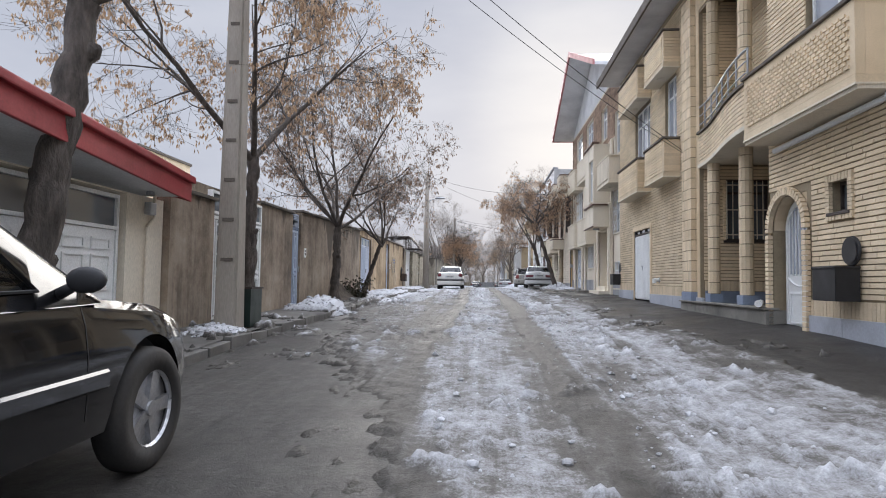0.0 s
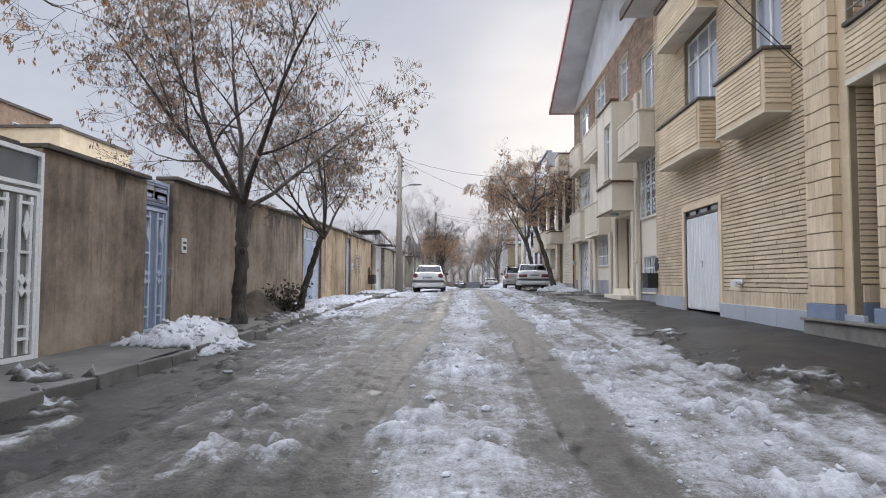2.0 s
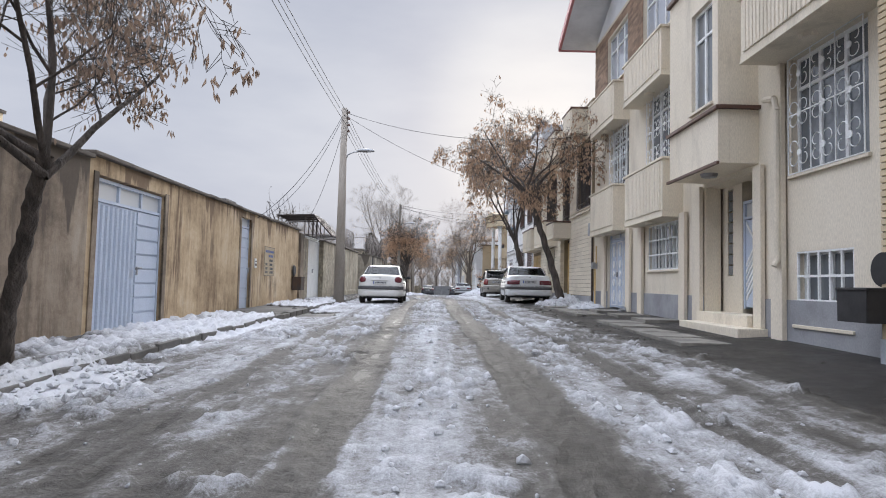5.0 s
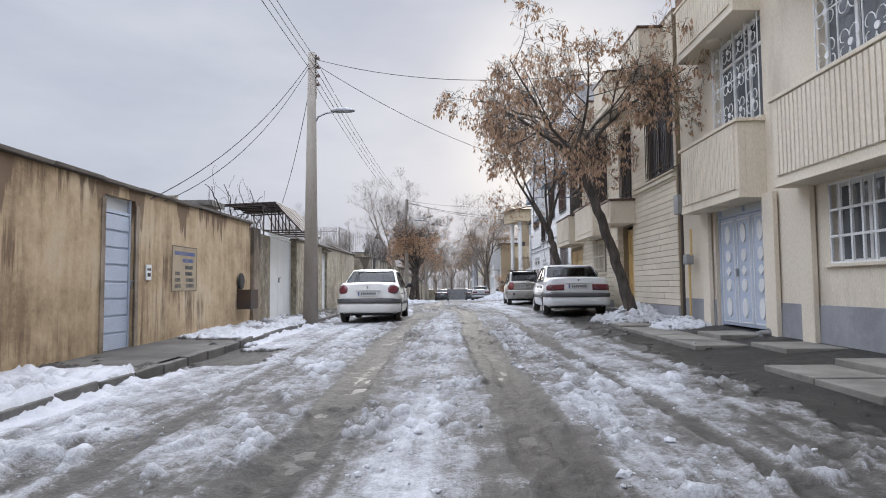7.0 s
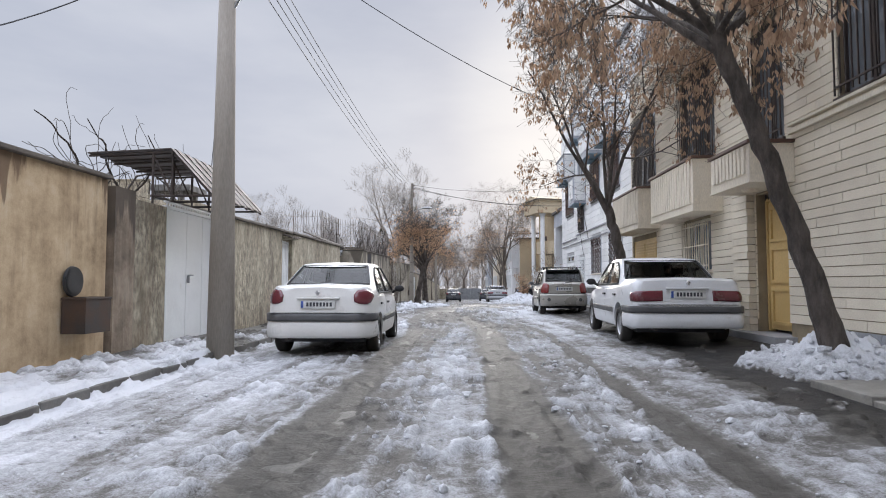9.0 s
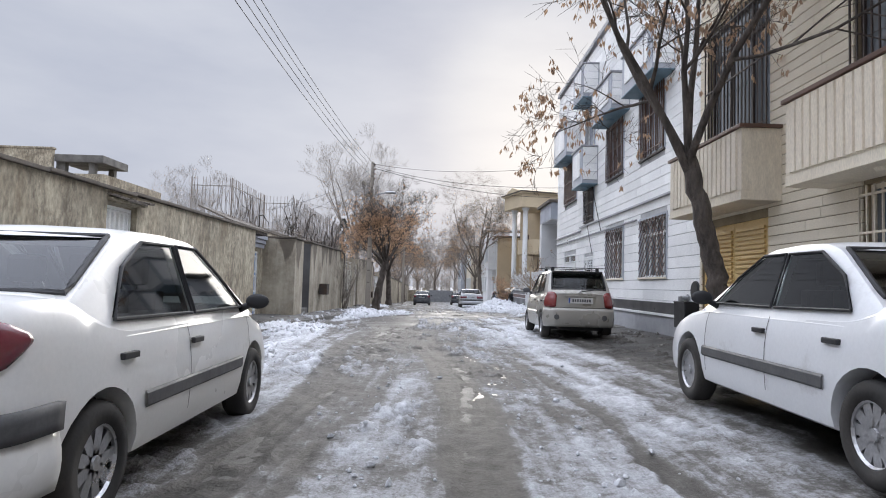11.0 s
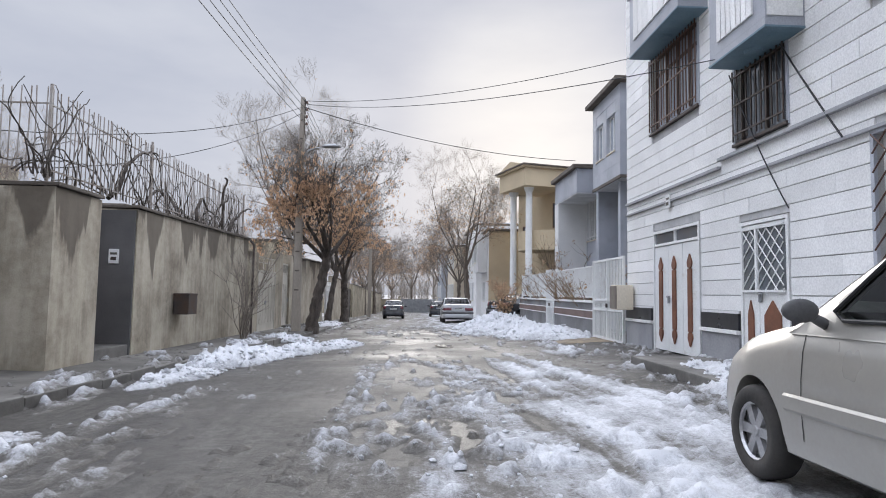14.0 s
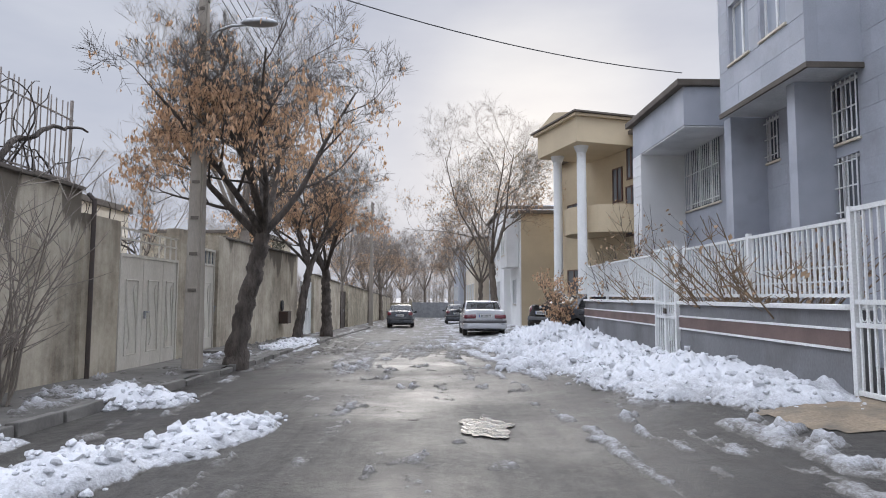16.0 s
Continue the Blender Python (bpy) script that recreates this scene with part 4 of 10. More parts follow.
def grille_mesh(style, w, h):
    bm = bmesh.new()
    if style == "bars":
        n = max(3, int(w / 0.115))
        for k in range(n + 1):
            x = -w / 2 + w * k / n
            box(bm, x - 0.009, x + 0.009, -0.009, 0.009, 0.02, h - 0.02)
        for z in (0.12, h * 0.5, h - 0.12):
            box(bm, -w / 2, w / 2, -0.014, 0.006, z - 0.012, z + 0.012)
    elif style == "grid":
        n, k2 = max(3, int(w / 0.2)), 3
        for k in range(n + 1):
            x = -w / 2 + w * k / n
            box(bm, x - 0.016, x + 0.016, -0.014, 0.014, 0, h)
        for k in range(k2 + 1):
            z = h * k / k2
            box(bm, -w / 2, w / 2, -0.016, 0.012, z - 0.016, z + 0.016)
    elif style == "lattice":
        step = 0.2
        n = int((w + h) / step) + 1
        for s in (1, -1):
            for k in range(n + 1):
                c = -w / 2 - (h if s > 0 else 0) + k * step
                a = (c, 0.0) if s > 0 else (c, 0.0)
                pts = []
                for t in (0.0, h):
                    pts.append((c + t if s > 0 else c + h - t - h * 0, t))
                (xa, za), (xb, zb) = pts
                if s < 0:
                    xa, xb = c + h * 0.0 + 0.0, c - h
                lo, hi = -w / 2, w / 2
                # clip the sloping bar to the opening
                def cut(x1, z1, x2, z2):
                    if x1 == x2:
                        return None
                    ta, tb = sorted(((lo - x1) / (x2 - x1), (hi - x1) / (x2 - x1)))
                    ta, tb = max(0, ta), min(1, tb)
                    return None if ta >= tb else ((x1 + (x2 - x1) * ta, z1 + (z2 - z1) * ta), (x1 + (x2 - x1) * tb, z1 + (z2 - z1) * tb))
                if s < 0:
                    xa, xb = xa + h, xb + h
                seg = cut(xa, 0, xb, h)
                if seg:
                    cyl(bm, (seg[0][0], 0.004 * s, seg[0][1]), (seg[1][0], 0.004 * s, seg[1][1]), 0.009, seg=5, caps=False)
    elif style == "scroll":
        n = max(2, int(w / 0.42))
        for k in range(n + 1):
            x = -w / 2 + w * k / n
            box(bm, x - 0.007, x + 0.007, -0.007, 0.007, 0, h)
        for z in (0.0, h * 0.5, h):
            box(bm, -w / 2, w / 2, -0.008, 0.008, z - 0.008, z + 0.008)
        rows = max(2, int(h / 0.5))
        for k in range(n):
            for r in range(rows):
                cx, cz = -w / 2 + w * (k + 0.5) / n, h * (r + 0.5) / rows
                a, c = w / n * 0.5, h / rows * 0.5
                for sx in (1, -1):
                    for sz in (1, -1):
                        pts = []
                        for q in range(15):
                            t = q / 14
                            ang, rad = t * 4.6, (1 - 0.72 * t)
                            pts.append(Vector((cx + sx * a * (0.5 - 0.5 * rad * math.cos(ang)), -0.012, cz + sz * c * (0.5 + 0.5 * rad * math.sin(ang) - 0.25))))
                        tube(bm, pts, 0.008, 4)
                oval(bm, cx, cz, 0.05, 0.05, 0.006, 0.012, 8)
    return bm


def window(m, w, h, parent, frame=None, grille=None, grille_mat=None, cols=2, transom=0.0, depth=0.12, curtain=False, label="", proud=0.05):
    """A window in a wall's opening: its frame is set back by depth, a grille stands proud of the wall."""
    frame = frame or WHITE_PT
    at = m @ pose(0, depth, 0)
    t = 0.05
    lights = []
    for k in range(cols):
        a, c = -w / 2 + w * k / cols + (t if k == 0 else 0.03), -w / 2 + w * (k + 1) / cols - (t if k == cols - 1 else 0.03)
        lights += [(a, c, t, h - transom - 0.025), (a, c, h - transom + 0.025, h - t)] if transom else [(a, c, t, h - t)]
    bm = bmesh.new()
    wall_cells(bm, -0.03, 0.03, -w / 2, w / 2, 0, h, lights)
    for v in bm.verts:
        v.co = Vector((v.co.y, v.co.x, v.co.z))
    bmesh.ops.recalc_face_normals(bm, faces=bm.faces)
    f = part("window", bm, frame, parent, label, at=at)
    part("pane", boxes((-w / 2 + t, w / 2 - t, 0.0, 0.008, t, h - t)), CURTAIN_GLASS if curtain else GLASS, f)
    part("sill", boxes((-w / 2 - 0.04, w / 2 + 0.04, -depth - 0.05, 0.0, -0.045, 0.0), bevel=0.006), frame if frame is not WHITE_PT else CREAM, f)
    if grille:
        part("grille", grille_mesh(grille, w - 0.02, h - 0.02), grille_mat or WHITE_PT, f, at=m @ pose(0, -proud, 0.01))
    return f


CURTAIN_GLASS = glass_material("curtained_glass", (0.34, 0.37, 0.42), 0.06)

# ---- left side of the street: garden walls and gates ----
def base_z(y):
    return float(walk_z(0, y)) - 0.02


def garden_wall(y0, y1, top, x, mat, label, thick=0.28, holes=(), coping=True, over=0.07, top_end=None, rough=0.02):
    """A rendered wall along the street with a coping; holes (ya, yb, za, zb) for gates."""
    z0 = min(base_z(y0), base_z(y1)) - 0.3
    bm = bmesh.new()
    wall_cells(bm, x - thick, x, y0, y1, z0, top, holes)
    wall = part("garden_wall", bm, mat)
    tagged(wall, label, "wall", kind="structure")
    if top_end is not None:
        for v in wall.data.vertices:
            if v.co.z > top - 0.001:
                v.co.z = top + (top_end - top) * (v.co.y - y0) / (y1 - y0)
    if coping:
        bm = bmesh.new()
        n = max(1, int((y1 - y0) / 1.1))
        rng = random.Random(int(y0 * 10))
        for k in range(n):
            a, c = y0 + (y1 - y0) * k / n, y0 + (y1 - y0) * (k + 1) / n
            zt = top + ((top_end - top) * ((a + c) / 2 - y0) / (y1 - y0) if top_end is not None else 0) + rng.uniform(-0.008, 0.012)
            box(bm, x - thick - 0.03, x + over + rng.uniform(-0.01, 0.015), a, c - 0.004, zt + 0.003, zt + 0.06, 0.012)
        part("coping", bm, DARKCAP, wall)
    return wall


# house with the red eaves, which fall a little towards the far end
def drop_eave(bm):
    for v in bm.verts:
        v.co.z -= 0.095 * (v.co.y - 5.3)


house = thing("house", pose(-6.5, 6.2, 0), "low cream house with a red sheet-metal eave", "house")
bm = bmesh.new()
wall_cells(bm, -5.05, -4.78, 1.0, 8.95, 0.0, 2.3, ((3.2, 8.0, 0.0, 2.28),))
box(bm, -11, -5.06, 8.7, 8.94, 0, 2.3)
box(bm, -11, -5.06, 1.0, 1.2, 0, 2.65)
part("wall", bm, CREAM, house, at=HERE)
bm = bmesh.new()
prism(bm, [(-4.3, 2.66), (-4.3, 2.82), (-8.2, 3.8), (-12, 2.8), (-12, 2.66)], "y", 0.6, 8.72)
drop_eave(bm)
part("roof", bm, SOFFIT, house, "painted boarded soffit and low roof", at=HERE)
bm = bmesh.new()
box(bm, -4.31, -4.26, 0.55, 8.76, 2.60, 2.88, 0.012)
box(bm, -4.29, -4.20, 0.55, 8.78, 2.86, 2.96, 0.02)
prism(bm, [(-4.27, 2.60), (-4.27, 2.92), (-8.2, 3.92), (-8.2, 3.62)], "y", 8.725, 8.785)
drop_eave(bm)
part("fascia", bm, RED_METAL, house, "red sheet-metal fascia", at=HERE)
bm = bmesh.new()
for y in (8.3, 7.9, 7.45):
    box(bm, -5.6, -5.2, y, y + 0.28, 2.98, 3.22)
part("roof_ridge", bm, BRICK_R, house, at=HERE)
for yc in (6.75, 4.3):
    gate(left_wall(yc, 0.10, -4.9), 2.42, 2.15, ((0.5, "panel"), (0.5, "panel")), "white painted steel garage gate with raised panels", WHITE_PT, transom=0.42, panes=2)

# gas meter pipes beside the red-eaved house
gas = thing("gas_riser", pose(-4.74, 8.45, base_z(8.7)), "rusty gas riser with a regulator and valves", "pipe")
bm = bmesh.new()
tube(bm, [Vector((0, 0, 0)), Vector((0, 0, 1.55)), Vector((0, 0.18, 1.7)), Vector((0, 0.18, 2.35)), Vector((0, -0.12, 2.35))], 0.022, 8)
part("pipe", bm, CREAM, gas)
part("regulator", boxes((0.0, 0.10, -0.1, 0.06, 1.72, 1.9), bevel=0.02), GREY_METAL, gas)
bm = bmesh.new()
cyl(bm, (0.05, -0.04, 2.0), (0.05, -0.04, 2.14), 0.06, 0.04, 10)
part("valve", bm, GREY_METAL, gas)

garden_wall(8.98, 10.5, 2.5, -4.68, CEMENT, "dark weathered cement pier between two gates")
# the whitish leaf is coloured dark to show shaded gaps between its bars
gate(left_wall(11.75, base_z(11.8), -4.78), 2.46, 2.35, ((0.5, "ornate"), (0.5, "ornate")), "peeling cream steel gate with vertical bars and diamonds", GAP_SHADE_GREY, frame=WHITE_PT, transom=0.36, design=WHITE_PT)
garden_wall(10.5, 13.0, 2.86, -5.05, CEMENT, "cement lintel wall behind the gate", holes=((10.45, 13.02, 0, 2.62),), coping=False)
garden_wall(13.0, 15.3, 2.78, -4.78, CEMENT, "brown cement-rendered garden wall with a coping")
gate(left_wall(15.82, base_z(15.8), -4.98), 1.0, 2.1, ((1.0, "ornate"),), "blue ornamental steel street door", SLATE_BLUE, transom=0.0, design=PALEBLUE)
bm = boxes((-5.15, -4.95, 15.3, 16.36, 2.66, 2.80))
tagged(part("lintel", bm, CEMENT), "cement lintel over the blue street door", "wall", kind="structure")
gate_top = gate(left_wall(15.82, base_z(15.8) + 2.1, -4.98), 1.0, 0.36, ((0.5, "framed"), (0.5, "framed")), "pale blue pierced panel above a street door", PALEBLUE, handle=False, name="transom_panel")
garden_wall(16.35, 24.4, 2.95, -4.88, CEMENT, "dark stained cement garden wall with a ragged coping", top_end=3.12)
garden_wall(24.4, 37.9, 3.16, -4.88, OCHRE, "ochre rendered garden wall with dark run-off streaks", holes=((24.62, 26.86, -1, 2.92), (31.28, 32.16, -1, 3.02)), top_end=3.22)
gate(left_wall(25.74, base_z(25.7), -4.98), 2.2, 2.32, ((0.6, "ribbed"), (0.4, "planks")), "pale blue steel gate, ribbed leaf beside a boarded wicket", PALEBLUE, transom=0.30)
gate(left_wall(31.72, base_z(31.7), -4.98), 0.84, 2.44, ((1.0, "planks"),), "narrow pale blue boarded steel street door", PALEBLUE, transom=0.26, panes=1)
for y0, y1 in ((24.5, 24.62), (26.86, 26.98), (32.16, 32.26), (31.18, 31.28)):
    tagged(part("trim", boxes((-4.9, -4.86, y0, y1, base_z(y0), 2.95)), CEMENT), "cement reveal beside a gate", "trim", kind="structure")

# canopy gate
garden_wall(38.0, 38.55, 3.15, -4.82, CEMENT, "cement pier with hairline cracks", coping=False)
garden_wall(38.55, 39.7, 3.05, -4.9, GREYREN, "grey patched cement pier", coping=False)
gate(left_wall(40.85, base_z(40.2), -4.95), 2.24, 2.4, ((0.36, "flat"), (0.32, "flat"), (0.32, "flat")), "white painted steel gate of three plain leaves", WHITE_PT, transom=0.0)
canopy = thing("gate_canopy", pose(-5.0, 40.0, 2.9), "dark corrugated sheet canopy on a thin steel frame over the gate", "canopy")
profile = [(-6.1, 3.92), (-4.67, 3.98), (-3.92, 3.17)]
for k in range(14):
    y, lift = 39.35 + k * 0.175, 0.018 if k % 2 else 0.0
    bm = bmesh.new()
    prism(bm, [(x, z + lift) for x, z in profile] + [(x - 0.01, z + lift + 0.022) for x, z in reversed(profile)], "y", y, y + 0.17)
    part("sheet", bm, DARK_METAL, canopy, at=HERE)
for y in (39.4, 40.15, 40.9, 41.7):
    bm = bmesh.new()
    tube(bm, [Vector((x, y, z - 0.03)) for x, z in profile], 0.022, 6)
    tube(bm, [Vector((-5.0, y, 3.2)), Vector((-3.98, y, 3.2))], 0.02, 6)
    tube(bm, [Vector((-4.67, y, 3.2)), Vector((-4.67, y, 3.94))], 0.018, 6)
    tube(bm, [Vector((-5.0, y, 3.05)), Vector((-5.0, y, 3.92))], 0.02, 6)
    tube(bm, [Vector((-4.67, y, 3.2)), Vector((-5.0, y, 3.9))], 0.014, 5)
    part("truss", bm, DARK_METAL, canopy, at=HERE)
for x, z in ((-4.67, 3.93), (-4.3, 3.54), (-3.98, 3.2), (-5.0, 3.2)):
    part("purlin", boxes((x - 0.018, x + 0.018, 39.35, 41.8, z - 0.02, z + 0.016)), DARK_METAL, canopy, at=HERE)
bm = boxes(*[(-4.96, -4.94, 39.8 + k * 0.1, 39.82 + k * 0.1, base_z(40) + 2.4, 3.16) for k in range(22)])
box(bm, -4.97, -4.93, 39.72, 42.0, 3.14, 3.17)
part("grating", bm, WHITE_PT, canopy, at=HERE)

garden_wall(42.0, 53.8, 3.12, -4.72, GREYREN, "ochre-grey rendered garden wall with mossy streaks", holes=((45.9, 46.86, -1, 2.97),), top_end=3.2)
ledge = thing("tile_ledge", pose(-4.7, 46.45, 3.05), "dark crumbling tile ledge over a street door", "ledge")
random.seed(46)
for k in range(5):
    part("tile", boxes((-0.02, 0.20, -0.115, 0.115, -0.02, 0.016), bevel=0.006), DARKCAP, ledge, at=pose(-4.70, 45.98 + 0.235 * k, 3.07 + random.uniform(-0.012, 0.012), random.uniform(-5, 5), 14 + random.uniform(-5, 5), random.uniform(-6, 6)))
part("mortar_bed", boxes((-4.718, -4.62, 45.88, 47.02, 2.99, 3.03), bevel=0.008), GREYREN, ledge, at=HERE)
strip = bmesh.new()
lower = []
y = 47.2
while y < 53.7:
    h = base_z(y) + 0.16 + 0.22 * float(fractal(np.array(y * 0.9), np.array(4.0), 4, 0.6)) + random.uniform(-0.02, 0.02)
    lower.append([strip.verts.new(p) for p in ((-4.719, y, h + 0.012), (-4.688, y, h), (-4.682, y, base_z(y) - 0.2))])
    y += 0.07
for a, c in zip(lower, lower[1:]):
    strip.faces.new((a[0], c[0], c[1], a[1]))
    strip.faces.new((a[1], c[1], c[2], a[2]))
bmesh.ops.recalc_face_normals(strip, faces=strip.faces[:])
tagged(part("plaster_skirt", strip, GREYREN), "loose broken render along the foot of the garden wall", "trim", kind="structure")
gate(left_wall(46.38, base_z(46.4), -4.86), 0.94, 2.24, ((1.0, "ribbed"),), "rust-flecked white ribbed steel door", WHITE_PT)
# recessed entrance with the blue panelled door
garden_wall(53.8, 57.2, 3.3, -5.44, GREYREN, "grey render at the back of a recess", holes=((55.32, 56.62, -1, 2.82),), coping=False)
tagged(part("return_wall", boxes((-5.9, -4.73, 53.55, 53.8, 0.3, 3.1)), GREYREN), "rendered return of the garden wall", "wall", kind="structure")
gate(left_wall(55.97, base_z(56) + 0.05, -5.5), 1.26, 2.05, ((0.22, "flat"), (0.78, "framed")), "blue steel door with white raised frames", BLUE_PT, design=WHITE_PT, frame=WHITE_PT)
bm = bmesh.new()
for k in range(3):
    box(bm, -5.48 - 0.02 * k, -5.40 + 0.05 * k, 54.6, 57.2, 2.86 + 0.14 * k, 2.98 + 0.14 * k, 0.01)
tagged(part("cornice", bm, BLUE_ST), "pale stepped cornice over a recessed door", "trim", kind="structure")
awning = thing("tile_canopy", pose(-5.2, 55.5, 3.2), "dark weathered tile canopy over the recessed entrance", "canopy")
bm = bmesh.new()
for k in range(15):
    y = 52.55 + k * 0.235
    prism(bm, [(-5.9, 3.70), (-4.95, 3.30), (-4.95, 3.345), (-5.9, 3.745)], "y", y, y + 0.215)
part("tiles", bm, DARKCAP, awning, at=HERE)
part("beam", boxes((-5.7, -5.02, 53.85, 56.1, 3.2, 3.3)), BARK, awning, at=HERE)

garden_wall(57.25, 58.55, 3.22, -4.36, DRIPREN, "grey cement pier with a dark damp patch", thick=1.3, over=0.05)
# the recess's back and return are coloured darker than the walls beside them
garden_wall(58.55, 59.85, 3.25, -5.3, RECESS_GREY, "back of a narrow door recess", coping=False)
tagged(part("step", boxes((-5.3, -4.4, 58.57, 59.8, 0.5, base_z(59) + 0.22), bevel=0.015), KERB), "concrete doorstep in a recess", "step", kind="structure")
gate(left_wall(59.1, base_z(59) + 0.24, -5.25), 0.8, 2.0, ((1.0, "flat"),), "dark grey steel door in a narrow recess", DARK_METAL)
tagged(part("return_wall", boxes((-5.28, -4.38, 59.80, 59.846, 0.3, 3.22)), RECESS_GREY), "return beside a doorstep, coloured dark grey", "wall", kind="structure")
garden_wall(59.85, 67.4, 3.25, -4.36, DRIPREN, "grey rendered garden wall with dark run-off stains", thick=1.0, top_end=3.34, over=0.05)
garden_wall(67.4, 67.95, 3.0, -4.3, DRIPREN, "rendered end pier with rain pipe", coping=False)
rain = thing("rain_pipe", pose(-4.22, 67.5, base_z(67.5)), "rusty rain pipe on the wall's end", "pipe")
bm = bmesh.new()
tube(bm, [Vector((0, 0, 0)), Vector((0, 0, 2.75)), Vector((-0.1, 0, 2.85))], 0.035, 8)
part("pipe", bm, DARK_METAL, rain)
CREAM_PT = material("weathered_cream_paint", (0.56, 0.53, 0.47), 0.55, (0.47, 0.44, 0.38), 1.5, 50, 0.15, stain=(0.26, 0.22, 0.17), stain_scale=1.1, stain_at=(0.60, 0.8), streak=0.3)
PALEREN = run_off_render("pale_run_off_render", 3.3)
garden_wall(67.95, 68.5, 3.0, -4.3, PALEREN, "rendered gate pier", coping=False)
top_rail = gate(left_wall(69.75, base_z(69.7), -4.34), 2.42, 2.06, ((0.36, "scrolls"), (0.36, "scrolls"), (0.28, "scrolls")), "cream steel gate with raised scroll panels and a top rail", CREAM_PT, handle=True)
bm = bmesh.new()
for z in (2.30, 2.48):
    box(bm, -1.2, 1.2, -0.015, 0.015, z, z + 0.03)
for x in (-1.18, -0.42, 0.36, 0.62, 0.88, 1.15):
    box(bm, x - 0.015, x + 0.015, -0.013, 0.013, 2.062, 2.48)
part("top_rail", bm, CREAM_PT, top_rail)
garden_wall(70.98, 72.2, 3.15, -4.3, PALEREN, "pale grey rendered pier between gate and door", coping=False)
gate(left_wall(72.71, base_z(72.7) + 0.1, -4.36), 1.0, 2.4, ((1.0, "scrolls"),), "white steel street door with scrollwork and a lattice top", CREAM_PT, transom=0.35, panes=4)
tagged(part("step", boxes((-4.3, -3.8, 72.3, 73.9, 0.4, base_z(72.7) + 0.14), bevel=0.015), KERB), "concrete doorstep before a white door", "step", kind="structure")
garden_wall(73.22, 73.72, 3.22, -4.24, PALEREN, "pale rendered pier", coping=False)
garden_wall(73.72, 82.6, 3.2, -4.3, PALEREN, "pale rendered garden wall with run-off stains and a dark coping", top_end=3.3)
gate(left_wall(83.6, base_z(83), -4.15), 1.9, 2.2, ((0.5, "panel"), (0.5, "panel")), "white panelled steel gate", WHITE_PT)
garden_wall(84.6, 92.5, 2.65, -4.0, PALEREN, "sandy rendered garden wall", top_end=2.4)
gate(left_wall(93.4, base_z(93), -4.0), 1.7, 2.1, ((0.5, "flat"), (0.5, "flat")), "dark steel double gate", DARK_METAL)
garden_wall(94.3, 133.5, 2.35, -3.8, GREYREN, "long grey rendered garden wall", top_end=1.5)

# fence of upright rods on the wall
FENCE_ROD = material("weathered_rod", (0.33, 0.31, 0.29), 0.7, (0.22, 0.18, 0.15), 3, 60, 0.1)
fence = thing("wall_fence", pose(-4.7, 62, 3.3), "thin steel rod fence standing on the garden wall", "fence")
rod = mesh_of("rod", boxes((-0.0065, 0.0065, -0.0065, 0.0065, 0, 1.30)), FENCE_ROD)
random.seed(52)
for (xa, ya), (xc, yc), zb in (((-6.65, 53.95), (-5.5, 53.95), 3.40), ((-5.5, 53.95), (-5.5, 57.3), 3.40), ((-5.5, 57.3), (-4.52, 57.3), 3.36), ((-4.52, 57.3), (-4.52, 67.35), 3.34)):
    n = round(math.hypot(xc - xa, yc - ya) / 0.118)
    for k in range(n):
        f = (k + 0.5) / n
        part("rod", None, None, fence, mesh=rod, at=pose(xa + (xc - xa) * f, ya + (yc - ya) * f, zb + random.uniform(-0.015, 0.015), random.uniform(-1.2, 1.2), random.uniform(-1.2, 1.2), 0))
    for z in (zb + 0.12, zb + 1.05):
        part("rail", boxes((min(xa, xc) - 0.009, max(xa, xc) + 0.009, min(ya, yc) - 0.009, max(ya, yc) + 0.009, z, z + 0.022)), FENCE_ROD, fence, at=HERE)
for x, y in ((-6.65, 53.95), (-5.5, 53.95), (-5.5, 57.3), (-4.52, 57.3), (-4.52, 60.7), (-4.52, 64.0), (-4.52, 67.3)):
    part("post", boxes((x - 0.017, x + 0.017, y - 0.017, y + 0.017, 3.1, 4.7)), FENCE_ROD, fence, at=HERE)

